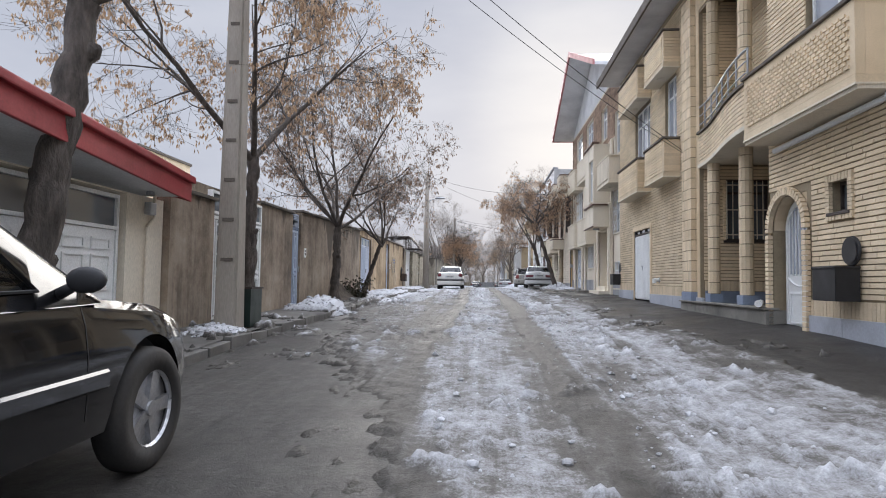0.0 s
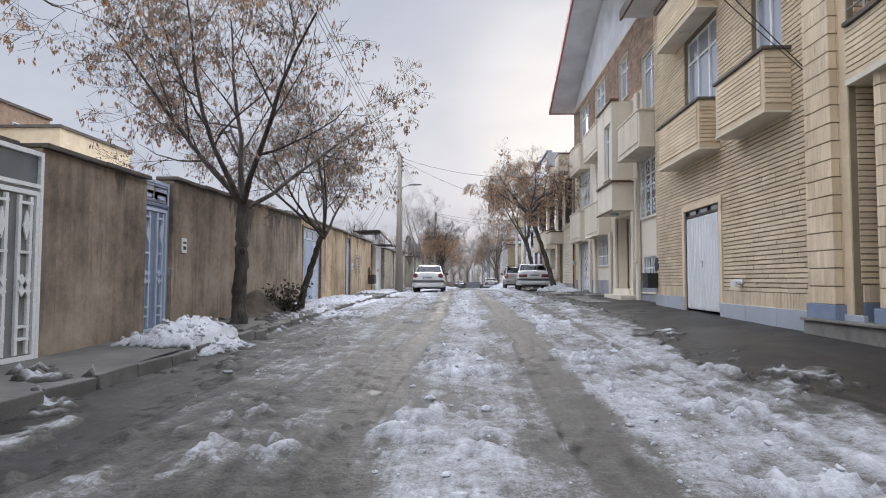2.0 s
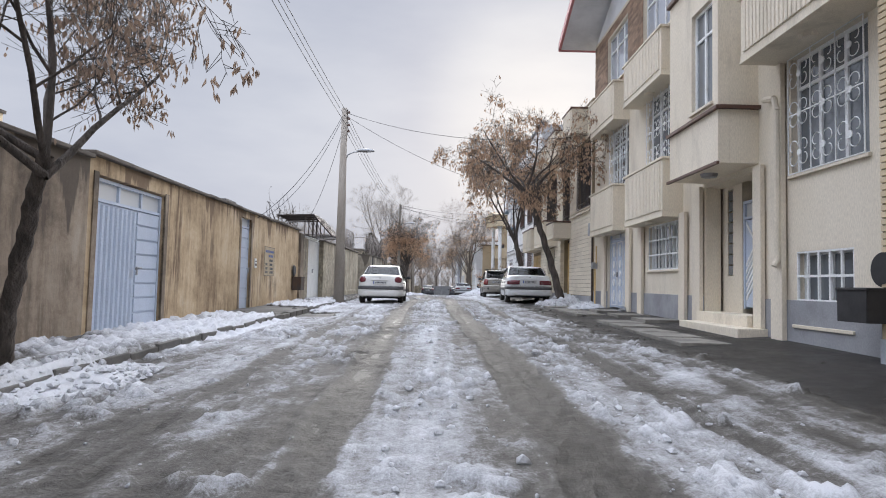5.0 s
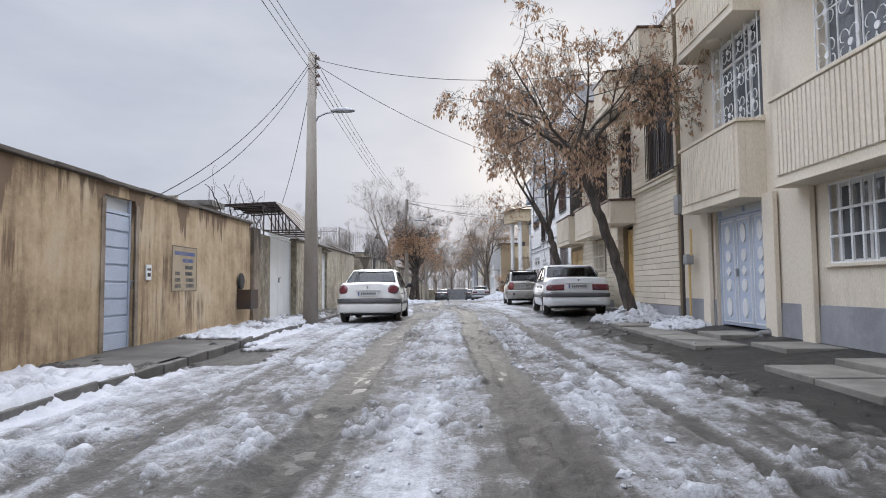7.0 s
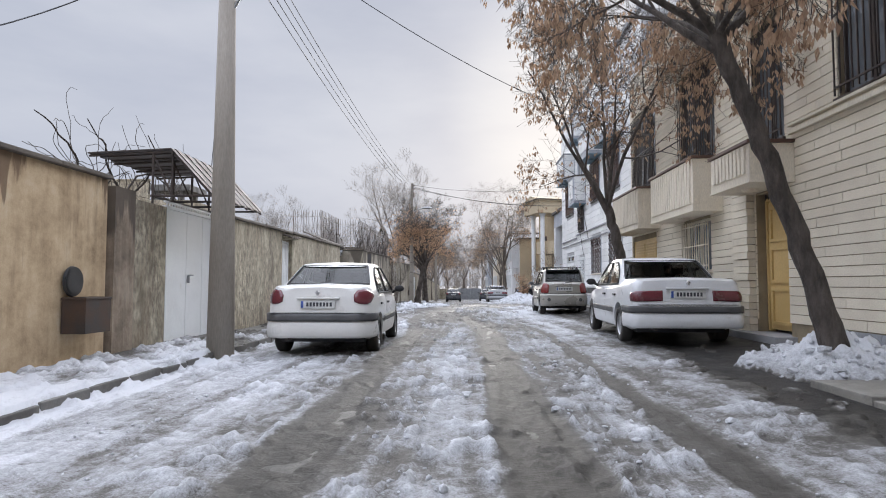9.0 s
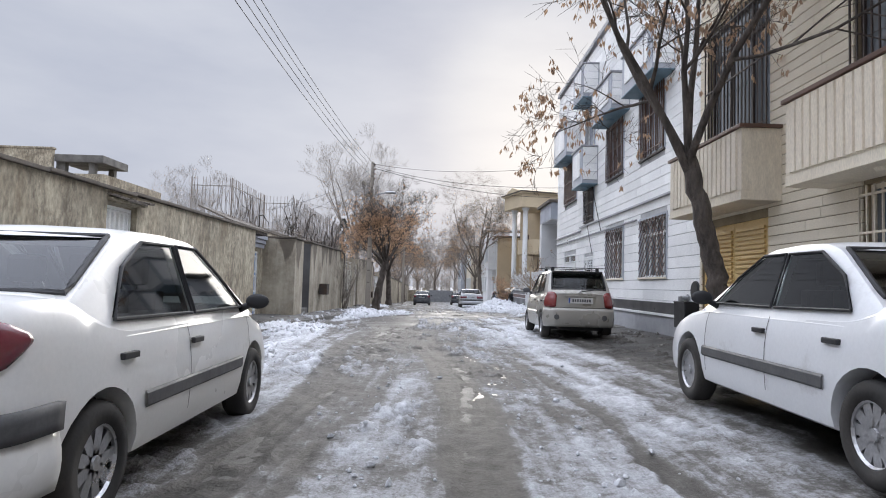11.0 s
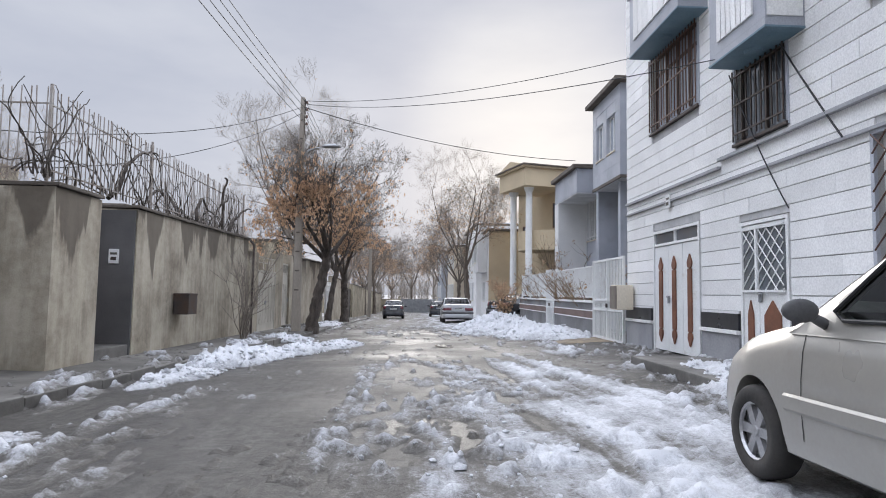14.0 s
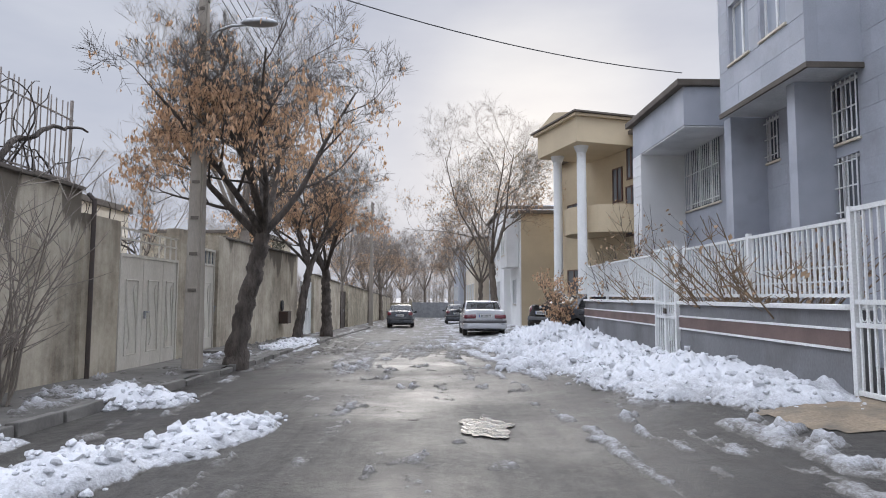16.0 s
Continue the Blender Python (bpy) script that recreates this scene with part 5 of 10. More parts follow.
# ---- right side of the street: houses ----
def courses(parent, x, y0, y1, z0, z1, holes, height, mat, joint=0.012, proud=0.018, lengths=None, name="brick_course", single=None, seed=1):
    """Courses of facing on a wall's street face, broken at the holes. lengths: cut into pieces of about that length.
    single: a stretch (ya, yb, za, zb) whose pieces are objects of their own; the rest is one mesh."""
    rng = random.Random(seed)
    joined, count = bmesh.new(), 0
    verts, faces = [], []
    z = z0
    while z < z1 - 0.02:
        zt = min(z + height, z1)
        cuts = [(y0, y1)]
        for h in holes:
            if h[2] < zt - joint and h[3] > z + joint * 0.5:
                cuts = [q for a, c in cuts for q in ((a, min(c, h[0])), (max(a, h[1]), c)) if q[1] - q[0] > 0.03]
        for a, c in cuts:
            edges = [a]
            if lengths:
                p = a + rng.uniform(0.3, 1.0) * lengths
                while p < c - 0.3 * lengths:
                    edges.append(p)
                    p += lengths * rng.uniform(0.75, 1.25)
            edges.append(c)
            for e, g in zip(edges[:-1], edges[1:]):
                d = proud + rng.uniform(-0.002, 0.002)
                lo, hi, zl, zh = e + joint * 0.25, g - joint * 0.25, z + joint * 0.5, zt - joint * 0.5
                if single and single[0] <= e and g <= single[1] and single[2] <= z and zt <= single[3] and count < 295:
                    count += 1
                    part("stone_slab", boxes((x - d, x + 0.004, lo, hi, zl, zh)), mat, parent, at=HERE)
                else:
                    k = len(verts)
                    verts += [(x - d, lo, zl), (x - d, hi, zl), (x - d, hi, zh), (x - d, lo, zh), (x, lo, zl), (x, hi, zl), (x, hi, zh), (x, lo, zh)]
                    faces += [(k, k + 3, k + 2, k + 1), (k, k + 1, k + 5, k + 4), (k + 3, k + 7, k + 6, k + 2), (k, k + 4, k + 7, k + 3), (k + 1, k + 2, k + 6, k + 5)]
        z = zt
    me = bpy.data.meshes.new(name)
    me.from_pydata(verts, [], faces)
    me.update()
    me.materials.append(mat)
    joined.free()
    return tagged(part(name, None, None, parent, at=HERE, mesh=me), kind="stuff")


def parapet_box(parent, x0, x1, y0, y1, z0, z1, mat, cap=None, ribs=0, face=None, name="balcony", lamp=True, under=None):
    """A projecting balcony front of x0..x1, with a moulded foot, a coping and, on the street face, ribs."""
    bm = bmesh.new()
    t = 0.12
    box(bm, x0, x0 + t, y0, y1, z0 + 0.1, z1, 0.008)
    box(bm, x0 + t, x1, y0, y0 + t, z0 + 0.1, z1)
    box(bm, x0 + t, x1, y1 - t, y1, z0 + 0.1, z1)
    box(bm, x0 - 0.004, x1, y0 - 0.004, y1 + 0.004, z0, z0 + 0.098)
    b = part(name, bm, mat, parent, at=HERE)
    bm = bmesh.new()
    box(bm, x0 - 0.04, x0 + t + 0.03, y0 - 0.04, y1 + 0.04, z1 + 0.002, z1 + 0.055, 0.01)
    box(bm, x0 + t + 0.03, x1, y0 - 0.04, y0 + t + 0.03, z1 + 0.002, z1 + 0.055, 0.01)
    box(bm, x0 + t + 0.03, x1, y1 - t - 0.03, y1 + 0.04, z1 + 0.002, z1 + 0.055, 0.01)
    part("coping", bm, cap or mat, b, at=HERE)
    bm = boxes((x0 - 0.015, x1, y0 - 0.015, y1 + 0.015, z0 - 0.03, z0 - 0.002), bevel=0.004)
    if lamp:
        cyl(bm, ((x0 + x1) / 2, (y0 + y1) / 2, z0 - 0.07), ((x0 + x1) / 2, (y0 + y1) / 2, z0 - 0.03), 0.11, 0.13, 12)
    part("drip_edge", bm, under or CREAM, b, at=HERE)
    if ribs:
        bm = bmesh.new()
        for k in range(ribs):
            y = y0 + 0.1 + (y1 - y0 - 0.2) * (k + 0.5) / ribs
            w = (y1 - y0 - 0.2) / ribs
            prism(bm, [(x0 - 0.028, y - w * 0.36), (x0 - 0.028, y + w * 0.36), (x0 - 0.001, y + w * 0.42), (x0 - 0.001, y - w * 0.42)], "z", z0 + 0.12, z1 - 0.02)
        part("ribs", bm, face or mat, b, at=HERE)
    return b


def body(parent, x0, x1, y0, y1, z0, z1, holes, mat, name="wall", top=True, rooms=None):
    """The street wall with its openings, and the other walls and the flat roof behind it."""
    bm = bmesh.new()
    wall_cells(bm, x0, x0 + 0.3, y0, y1, z0, z1, holes)
    w = part(name, bm, mat, parent, at=HERE)
    bm = bmesh.new()
    box(bm, x0 + 0.302, x1, y0, y0 + 0.25, z0, z1)
    box(bm, x0 + 0.302, x1, y1 - 0.25, y1, z0, z1)
    box(bm, x1 + 0.002, x1 + 0.25, y0, y1, z0, z1)
    part("side_wall", bm, mat, parent, at=HERE)
    # floors, and dark rooms behind the glass
    bm = bmesh.new()
    for a, c in rooms or ((y0 + 0.252, y1 - 0.252),):
        box(bm, x0 + 0.9, x0 + 1.0, a, c, z0, z1 - 0.02)
    part("inner_wall", bm, CREAM, parent, at=HERE)
    if top:
        part("roof", boxes((x0 + 0.305, x1 - 0.01, y0 + 0.26, y1 - 0.26, z1 - 0.12, z1 - 0.03)), SLAB, parent, at=HERE)
    return w


def gz(y):
    return float(road_z(4.9, y))


# ---- yellow brick house ----
H1 = thing("house", pose(8, 12, 0), "two-storey yellow brick house with balconies and arched door", "house")
X1 = 4.9
b1_holes = [(9.66, 10.76, 0.0, 2.62), (8.52, 8.98, 2.2, 2.64), (10.85, 14.25, 0.72, 3.88), (18.32, 20.22, 0.0, 2.82), (15.85, 16.85, 4.55, 6.6), (18.3, 20.1, 4.55, 6.62), (7.4, 9.6, 4.3, 6.8), (10.85, 14.25, 4.05, 7.4)]
body(H1, X1 + 0.02, 12, 0.5, 22.3, -0.2, 8.35, b1_holes, MORTAR, rooms=((0.76, 10.5), (14.55, 22.04)))
courses(H1, X1 + 0.02, 0.5, 14.25, 1.0, 8.2, b1_holes + [(9.5, 10.84, 0, 2.75), (8.44, 9.06, 2.12, 2.72)], 0.076, BRICK_Y, 0.018, 0.02, 0.42)
courses(H1, X1 + 0.02, 15.16, 22.3, 1.12, 8.2, b1_holes + [(18.2, 20.34, 0, 2.95)], 0.076, BRICK_Y, 0.018, 0.02, 0.42)
# soldier course at the foot, and the stone plinth
bm = bmesh.new()
for a, c, zb in ((0.5, 9.55, 0.74), (15.16, 18.25, 0.88), (20.3, 22.3, 0.95)):
    n = int((c - a) / 0.085)
    for k in range(n):
        y = a + (c - a) * k / n
        box(bm, X1 - 0.006, X1 + 0.018, y + 0.005, y + (c - a) / n - 0.005, zb, zb + 0.235)
tagged(part("soldier_course", bm, BRICK_Y, H1, at=HERE), kind="stuff")
for a, c, zt in ((0.5, 9.62, 0.74), (10.8, 10.86, 0.74), (14.0, 18.3, 0.88), (20.24, 22.3, 0.95)):
    n = max(1, int((c - a) / 0.9))
    for k in range(n):
        y = a + (c - a) * k / n
        part("plinth_slab", boxes((X1 - 0.03, X1 + 0.02, y + 0.004, y + (c - a) / n - 0.004, -0.2, zt), bevel=0.004), BLUE_ST, H1, at=HERE)
# arched door
door = thing("door", right_wall(10.21, 0.44, X1 + 0.2), "white arched steel door with a glazed upper half", "door")
W, R = 1.0, 0.5


def arch_outline(w, h, r, n=14):
    pts = [(w / 2, 0), (w / 2, h - r)]
    pts += [(r * math.cos(math.pi * k / n) * w / 2 / r, h - r + r * math.sin(math.pi * k / n)) for k in range(1, n)]
    return pts + [(-w / 2, h - r), (-w / 2, 0)]


bm = bmesh.new()
prism(bm, arch_outline(W, 2.15, 0.5), "y", 0.0, 0.05)
leaf = part("leaf", bm, WHITE_PT, door)
bm = bmesh.new()
prism(bm, arch_outline(0.66, 1.12, 0.33), "y", -0.012, -0.001)
for v in bm.verts:
    v.co.z += 0.92
part("pane", bm, CURTAIN_GLASS, leaf)
bm = bmesh.new()
for x in (-0.22, -0.11, 0, 0.11, 0.22):
    box(bm, x - 0.01, x + 0.01, -0.03, -0.014, 0.9, 1.95)
for k in range(10):
    a0, a1 = math.pi * k / 10, math.pi * (k + 1) / 10
    tube(bm, [Vector((0.42 * math.cos(a0), -0.01, 1.62 + 0.42 * math.sin(a0))), Vector((0.42 * math.cos(a1), -0.01, 1.62 + 0.42 * math.sin(a1)))], 0.022, 5)
box(bm, -0.44, -0.40, -0.02, -0.001, 0.1, 1.62)
box(bm, 0.40, 0.44, -0.02, -0.001, 0.1, 1.62)
for k in range(9):
    t0, t1 = k / 9, (k + 1) / 9
    tube(bm, [Vector((-0.4 + 0.8 * t0, -0.012, 0.86 - 0.14 * math.sin(math.pi * t0))), Vector((-0.4 + 0.8 * t1, -0.012, 0.86 - 0.14 * math.sin(math.pi * t1)))], 0.02, 5)
moulding(bm, -0.33, 0.33, 0.12, 0.62, -0.001, 0.025, 0.02)
part("raised_work", bm, WHITE_PT, leaf)
# brick arch round it: radial bricks
brick_mesh = mesh_of("brick", boxes((-0.033, 0.033, -0.05, 0.03, -0.06, 0.06), bevel=0.005), BRICK_Y)
for k in range(25):
    a = math.pi * k / 24
    part("brick", None, None, H1, mesh=brick_mesh, at=right_wall(10.21, 2.09, X1 - 0.02) @ pose(0.60 * math.cos(a), 0, 0.60 * math.sin(a), 0, -math.degrees(a) + 90, 0))
for s in (-1, 1):
    for k in range(20):
        part("brick", None, None, H1, mesh=brick_mesh, at=right_wall(10.21, 0.52 + k * 0.077, X1 - 0.02) @ pose(s * 0.60, 0, 0, 0, 90, 0))
# corners above the arch inside the opening
bm = bmesh.new()
for s in (-1, 1):
    pts = [(s * 0.53, 2.2), (s * 0.53, 1.66)] + [(s * 0.53 * math.cos(a), 1.66 + 0.53 * math.sin(a)) for a in (0.3, 0.6, 0.9, 1.2, 1.45)] + [(0, 2.2)]
    prism(bm, pts, "y", 0.0, 0.2)
part("arch_spandrel", bm, BRICK_Y, H1, at=right_wall(10.21, 0.44, X1 + 0.03))
# small square window with a brick surround
window(right_wall(8.75, 2.2, X1), 0.46, 0.44, H1, DARK_METAL, None, cols=1, depth=0.16)
bm = bmesh.new()
for k in range(8):
    a = -0.28 + 0.08 * k
    for z in (-0.06, 0.48):
        box(bm, a - 0.034, a + 0.034, -0.035, 0.02, z - 0.05, z + 0.05)
    for x in (-0.27, 0.27):
        box(bm, x - 0.05, x + 0.05, -0.035, 0.02, 0.0 + 0.055 * k, 0.047 + 0.055 * k)
tagged(part("window_surround", bm, BRICK_Y, H1, at=right_wall(8.75, 2.2, X1)), kind="stuff")
# garage gate in its frame
gate(right_wall(19.27, gz(19.3) + 0.02, X1 + 0.06), 1.86, 2.22, ((0.5, "ribbed"), (0.5, "ribbed")), "white ribbed steel garage gate with a glazed strip", WHITE_PT, transom=0.16, frame=DARK_METAL)
part("gate_surround", boxes((X1 - 0.02, X1 + 0.02, 18.2, 18.32, 0.6, 2.95), (X1 - 0.02, X1 + 0.02, 20.22, 20.34, 0.6, 2.95), (X1 - 0.02, X1 + 0.02, 18.32, 20.22, 2.83, 2.95)), BRICK_Y, H1, at=HERE)
# porch: deck, columns, recess
part("porch_deck", boxes((X1 - 0.12, 7.6, 10.75, 15.2, -0.2, 0.76), bevel=0.01), PALE_SLAB, H1, "grey stone porch deck", at=HERE)
part("deck_edge", boxes((X1 - 0.16, X1 + 0.1, 10.73, 15.22, 0.762, 0.80), bevel=0.008), PALE_SLAB, H1, at=HERE)
for x, z0, z1 in ((7.3, 0.762, 4.03), (5.75, 4.032, 8.2)):
    part("porch_wall", boxes((x, x + 0.2, 10.86, 14.24, z0, z1)), MORTAR, H1, at=HERE)
    courses(H1, x, 10.9, 14.2, z0 + 0.29, min(z1, 7.6) - 0.1, [], 0.076, BRICK_Y, 0.016, 0.02, None)
# the porch's end wall, facing up the street, with a barred window and an arched inner door
part("porch_side", boxes((X1 + 0.33, 5.48, 14.25, 14.5, 0.762, 8.2), (6.42, 7.5, 14.25, 14.5, 0.762, 8.2), (5.48, 6.42, 14.25, 14.5, 0.762, 2.17), (5.48, 6.42, 14.25, 14.5, 3.55, 8.2)), MORTAR, H1, at=HERE)
part("porch_side", boxes((X1 + 0.33, 7.5, 10.55, 10.85, 0.762, 8.2)), MORTAR, H1, at=HERE)
bm = bmesh.new()
for k in range(84):
    z = 1.27 + 0.076 * k
    if not 3.8 < z < 4.0:
        for x0, x1 in (((X1 + 0.1, 5.42), (6.48, 6.60)) if 2.1 < z < 3.53 else ((X1 + 0.1, 6.60 if z < 3.2 else 7.28),)):
            box(bm, x0, x1, 14.228, 14.249, z + 0.008, z + 0.068)
for k in range(17):
    for x in (5.45, 6.45):
        box(bm, x - 0.03, x + 0.03, 14.215, 14.249, 2.19 + 0.08 * k, 2.262 + 0.08 * k)
for k in range(22):
    box(bm, X1 + 0.12 + 0.078 * k, X1 + 0.19 + 0.078 * k, 14.222, 14.249, 1.04, 1.255)
tagged(part("brick_course", bm, BRICK_Y, H1, at=HERE), kind="stuff")
part("plinth", boxes((X1 + 0.12, 6.6, 14.22, 14.249, 0.764, 1.03)), SLATE_BLUE, H1, "dark slate plinth", at=HERE)
window(pose(5.95, 14.25, 2.17), 0.94, 1.38, H1, DARK_METAL, "bars", CREAM, cols=2, depth=0.08, transom=0.3)
inner = thing("door", pose(6.92, 14.24, 0.77), "white arched steel inner door of the porch", "door")
arch = [(-0.30, 0.0), (0.30, 0.0)] + [(0.30 * math.cos(math.pi * k / 12), 2.0 + 0.30 * math.sin(math.pi * k / 12)) for k in range(13)]
bm = bmesh.new()
prism(bm, arch, "y", -0.03, 0.0)
part("leaf", bm, WHITE_PT, inner)
bm = bmesh.new()
prism(bm, [(x * 0.72, 1.0 if z < 0.5 else 1.2 + (z - 1.2) * 0.93) for x, z in arch], "y", -0.036, -0.0305)
part("pane", bm, GLASS, inner)
part("glazing_bar", boxes((-0.015, 0.015, -0.05, -0.0365, 1.0, 2.18), (-0.21, 0.21, -0.05, -0.0365, 1.55, 1.58)), WHITE_PT, inner)
part("porch_ceiling", boxes((X1 + 0.02, 7.5, 10.85, 14.25, 3.89, 4.03)), CREAM, H1, at=HERE)
lamp = thing("pendant_lamp", pose(5.9, 12.75, 3.889), "white glass globe lamp hanging in the porch", "lamp")
bm = bmesh.new()
cyl(bm, (0, 0, -0.22), (0, 0, 0), 0.01, 0.01, 8)
cyl(bm, (0, 0, -0.03), (0, 0, 0), 0.06, 0.05, 12)
part("stem", bm, DARK_METAL, lamp)
bm = bmesh.new()
cyl(bm, (0, 0, -0.27), (0, 0, -0.22), 0.07, 0.04, 12)
part("collar", bm, DARK_METAL, lamp)
bm = bmesh.new()
bmesh.ops.create_uvsphere(bm, u_segments=18, v_segments=12, radius=0.13)
bmesh.ops.translate(bm, verts=bm.verts, vec=(0, 0, -0.385))
part("globe", bm, WHITE_PT, lamp, "white glass globe", smooth=True)


def brick_column(parent, x, y, z0, z1, r, square=False):
    """A column of soldier-brick rings round a mortar core."""
    n = int((z1 - z0) / 0.235)
    hgt = (z1 - z0) / n
    if square:
        core = boxes((x - 0.09, x + 0.1, y - r + 0.012, y + r - 0.012, z0, z1))
    else:
        core = bmesh.new()
        cyl(core, (x, y, z0), (x, y, z1), r - 0.018, r - 0.018, 20)
    column = part("brick_column", core, MORTAR, parent, "soldier-brick column with sunk joints", at=HERE)
    bm = bmesh.new()
    for k in range(n):
        a, c = z0 + k * hgt + 0.009, z0 + (k + 1) * hgt - 0.009
        if square:
            w = 2 * r / 8
            for s in range(8):
                box(bm, x - 0.105, x - 0.085, y - r + s * w + 0.002, y - r + (s + 1) * w - 0.002, a, c)
            for s in range(2):
                box(bm, x - 0.10 + s * 0.1, x - 0.006 + s * 0.1, y - r - 0.004, y - r + 0.014, a, c)
        else:
            for s in range(12):
                a0, a1 = 2 * math.pi * s / 12 + 0.015, 2 * math.pi * (s + 1) / 12 - 0.015
                prism(bm, [(x + q * math.cos(t), y + q * math.sin(t)) for q, t in ((r, a0), (r, a1), (r - 0.03, a1), (r - 0.03, a0))], "z", a, c)
    tagged(part("soldier_bricks", bm, BRICK_Y, column, at=HERE), kind="stuff")


for y in (13.7, 12.05):
    brick_column(H1, X1 + 0.12, y, 0.98, 3.885, 0.128)
    brick_column(H1, X1 + 0.12, y, 4.3, 7.4, 0.128)
    part("column_base", boxes((X1 - 0.02, X1 + 0.26, y - 0.14, y + 0.14, 0.80, 0.98), bevel=0.01), SLATE_BLUE, H1, at=HERE)
brick_column(H1, X1 - 0.02, 14.74, 1.0, 7.9, 0.31, True)
part("pier_core", boxes((X1 + 0.004, X1 + 0.32, 14.26, 15.15, 0.802, 8.0)), BRICK_Y, H1, at=HERE)
part("column_base", boxes((X1 - 0.14, X1 + 0.01, 14.40, 15.08, 0.80, 1.0), bevel=0.01), SLATE_BLUE, H1, at=HERE)
# balcony over the porch, swept in a long S from the lattice balcony back to the pier
bm = bmesh.new()
arc = []
for k in range(21):
    q = k / 20
    arc.append((4.43 + (X1 - 0.02 - 4.43) * (3 * q * q - 2 * q ** 3), 10.62 + 3.62 * q))
for (xa, ya), (xb, yb) in zip(arc[:-1], arc[1:]):
    for q in range(9):
        z = 3.88 + q * 0.076
        vs = [bm.verts.new(p) for p in ((xa, ya, z + 0.008), (xb, yb, z + 0.008), (xb, yb, z + 0.068), (xa, ya, z + 0.068), (xa + 0.1, ya, z + 0.008), (xb + 0.1, yb, z + 0.008), (xb + 0.1, yb, z + 0.068), (xa + 0.1, ya, z + 0.068))]
        for f in ((0, 1, 2, 3), (3, 2, 6, 7), (0, 4, 5, 1), (4, 7, 6, 5)):
            bm.faces.new([vs[i] for i in f])
bricks = bm
bm = bmesh.new()
prism(bm, [(x + 0.016, y) for x, y in arc] + [(x + 0.09, y) for x, y in reversed(arc)], "z", 3.885, 4.56)
curve = part("curved_balcony", bm, MORTAR, H1, "swept yellow brick balcony front", at=HERE)
tagged(part("brick_course", bricks, BRICK_Y, curve, at=HERE), kind="stuff")
bm = bmesh.new()
prism(bm, [(x - 0.015, y) for x, y in arc] + [(X1 + 0.3, 14.24), (X1 + 0.3, 10.62)], "z", 3.80, 3.878)
part("slab", bm, CREAM, curve, at=HERE)
bm = bmesh.new()
prism(bm, [(x - 0.04, y) for x, y in arc] + [(x + 0.12, y) for x, y in reversed(arc)], "z", 4.568, 4.62)
part("coping", bm, DARKCAP, curve, at=HERE)
bm = bmesh.new()
for z in (4.80, 5.0, 5.2):
    tube(bm, [Vector((x + 0.04, y, z)) for x, y in arc], 0.024 if z > 5.1 else 0.014, 6)
for k in range(0, 21, 3):
    x, y = arc[k]
    cyl(bm, (x + 0.04, y, 4.62), (x + 0.04, y, 5.2), 0.018, seg=6)
part("railing", bm, GREY_METAL, curve, "polished steel railing", at=HERE)
# lattice balcony
B = parapet_box(H1, 4.4, X1, 7.5, 10.62, 3.6, 4.62, BRICK_Y, DARKCAP, lamp=False)
lattice = mesh_of("lattice_brick", boxes((-0.02, 0.004, -0.05, 0.05, -0.024, 0.024), bevel=0.004), BRICK_Y)
for r in range(12):
    for k in range(22):
        part("lattice_brick", None, None, B, mesh=lattice, at=pose(4.398, 7.66 + k * 0.1305 + (0.0675 if r % 2 else 0), 3.82 + r * 0.06))
part("soffit", boxes((4.42, X1, 7.5, 10.62, 3.52, 3.598)), CREAM, B, at=HERE)
window(right_wall(8.5, 4.62, X1), 2.1, 2.1, H1, WHITE_PT, cols=3, transom=0.5, curtain=True)
# bay fronts below and above the upper windows
for y0, y1 in ((15.6, 17.4), (18.2, 20.7)):
    for z0, z1 in ((3.87, 4.80), (6.65, 7.55)):
        b = parapet_box(H1, 4.5, X1, y0, y1, z0, z1, BRICK_Y, DARKCAP, lamp=(z0 > 6), name="bay_front")
        bm = bmesh.new()
        for k in range(int((z1 - z0 - 0.15) / 0.076)):
            box(bm, 4.482, 4.499, y0 + 0.1, y1 - 0.1, z0 + 0.12 + k * 0.076, z0 + 0.12 + k * 0.076 + 0.06)
            box(bm, 4.51, X1, y0 - 0.016, y0 - 0.001, z0 + 0.12 + k * 0.076, z0 + 0.12 + k * 0.076 + 0.06)
        tagged(part("brick_course", bm, BRICK_Y, b, at=HERE), kind="stuff")
window(right_wall(16.35, 4.55, X1), 1.0, 2.05, H1, WHITE_PT, cols=2, transom=0.5, curtain=True)
window(right_wall(19.2, 4.55, X1), 1.8, 2.05, H1, WHITE_PT, cols=3, transom=0.5, curtain=True)
# eave
bm = bmesh.new()
prism(bm, [(4.2, 8.36), (4.2, 8.52), (12.4, 9.9), (12.4, 8.36)], "y", 0.2, 22.7)
part("eave", bm, SOFFIT, H1, "boarded eave", at=HERE)
bm = boxes((4.14, 4.198, 0.2, 22.75, 8.30, 8.56), bevel=0.01)
part("gutter", bm, DARKCAP, H1, at=HERE)
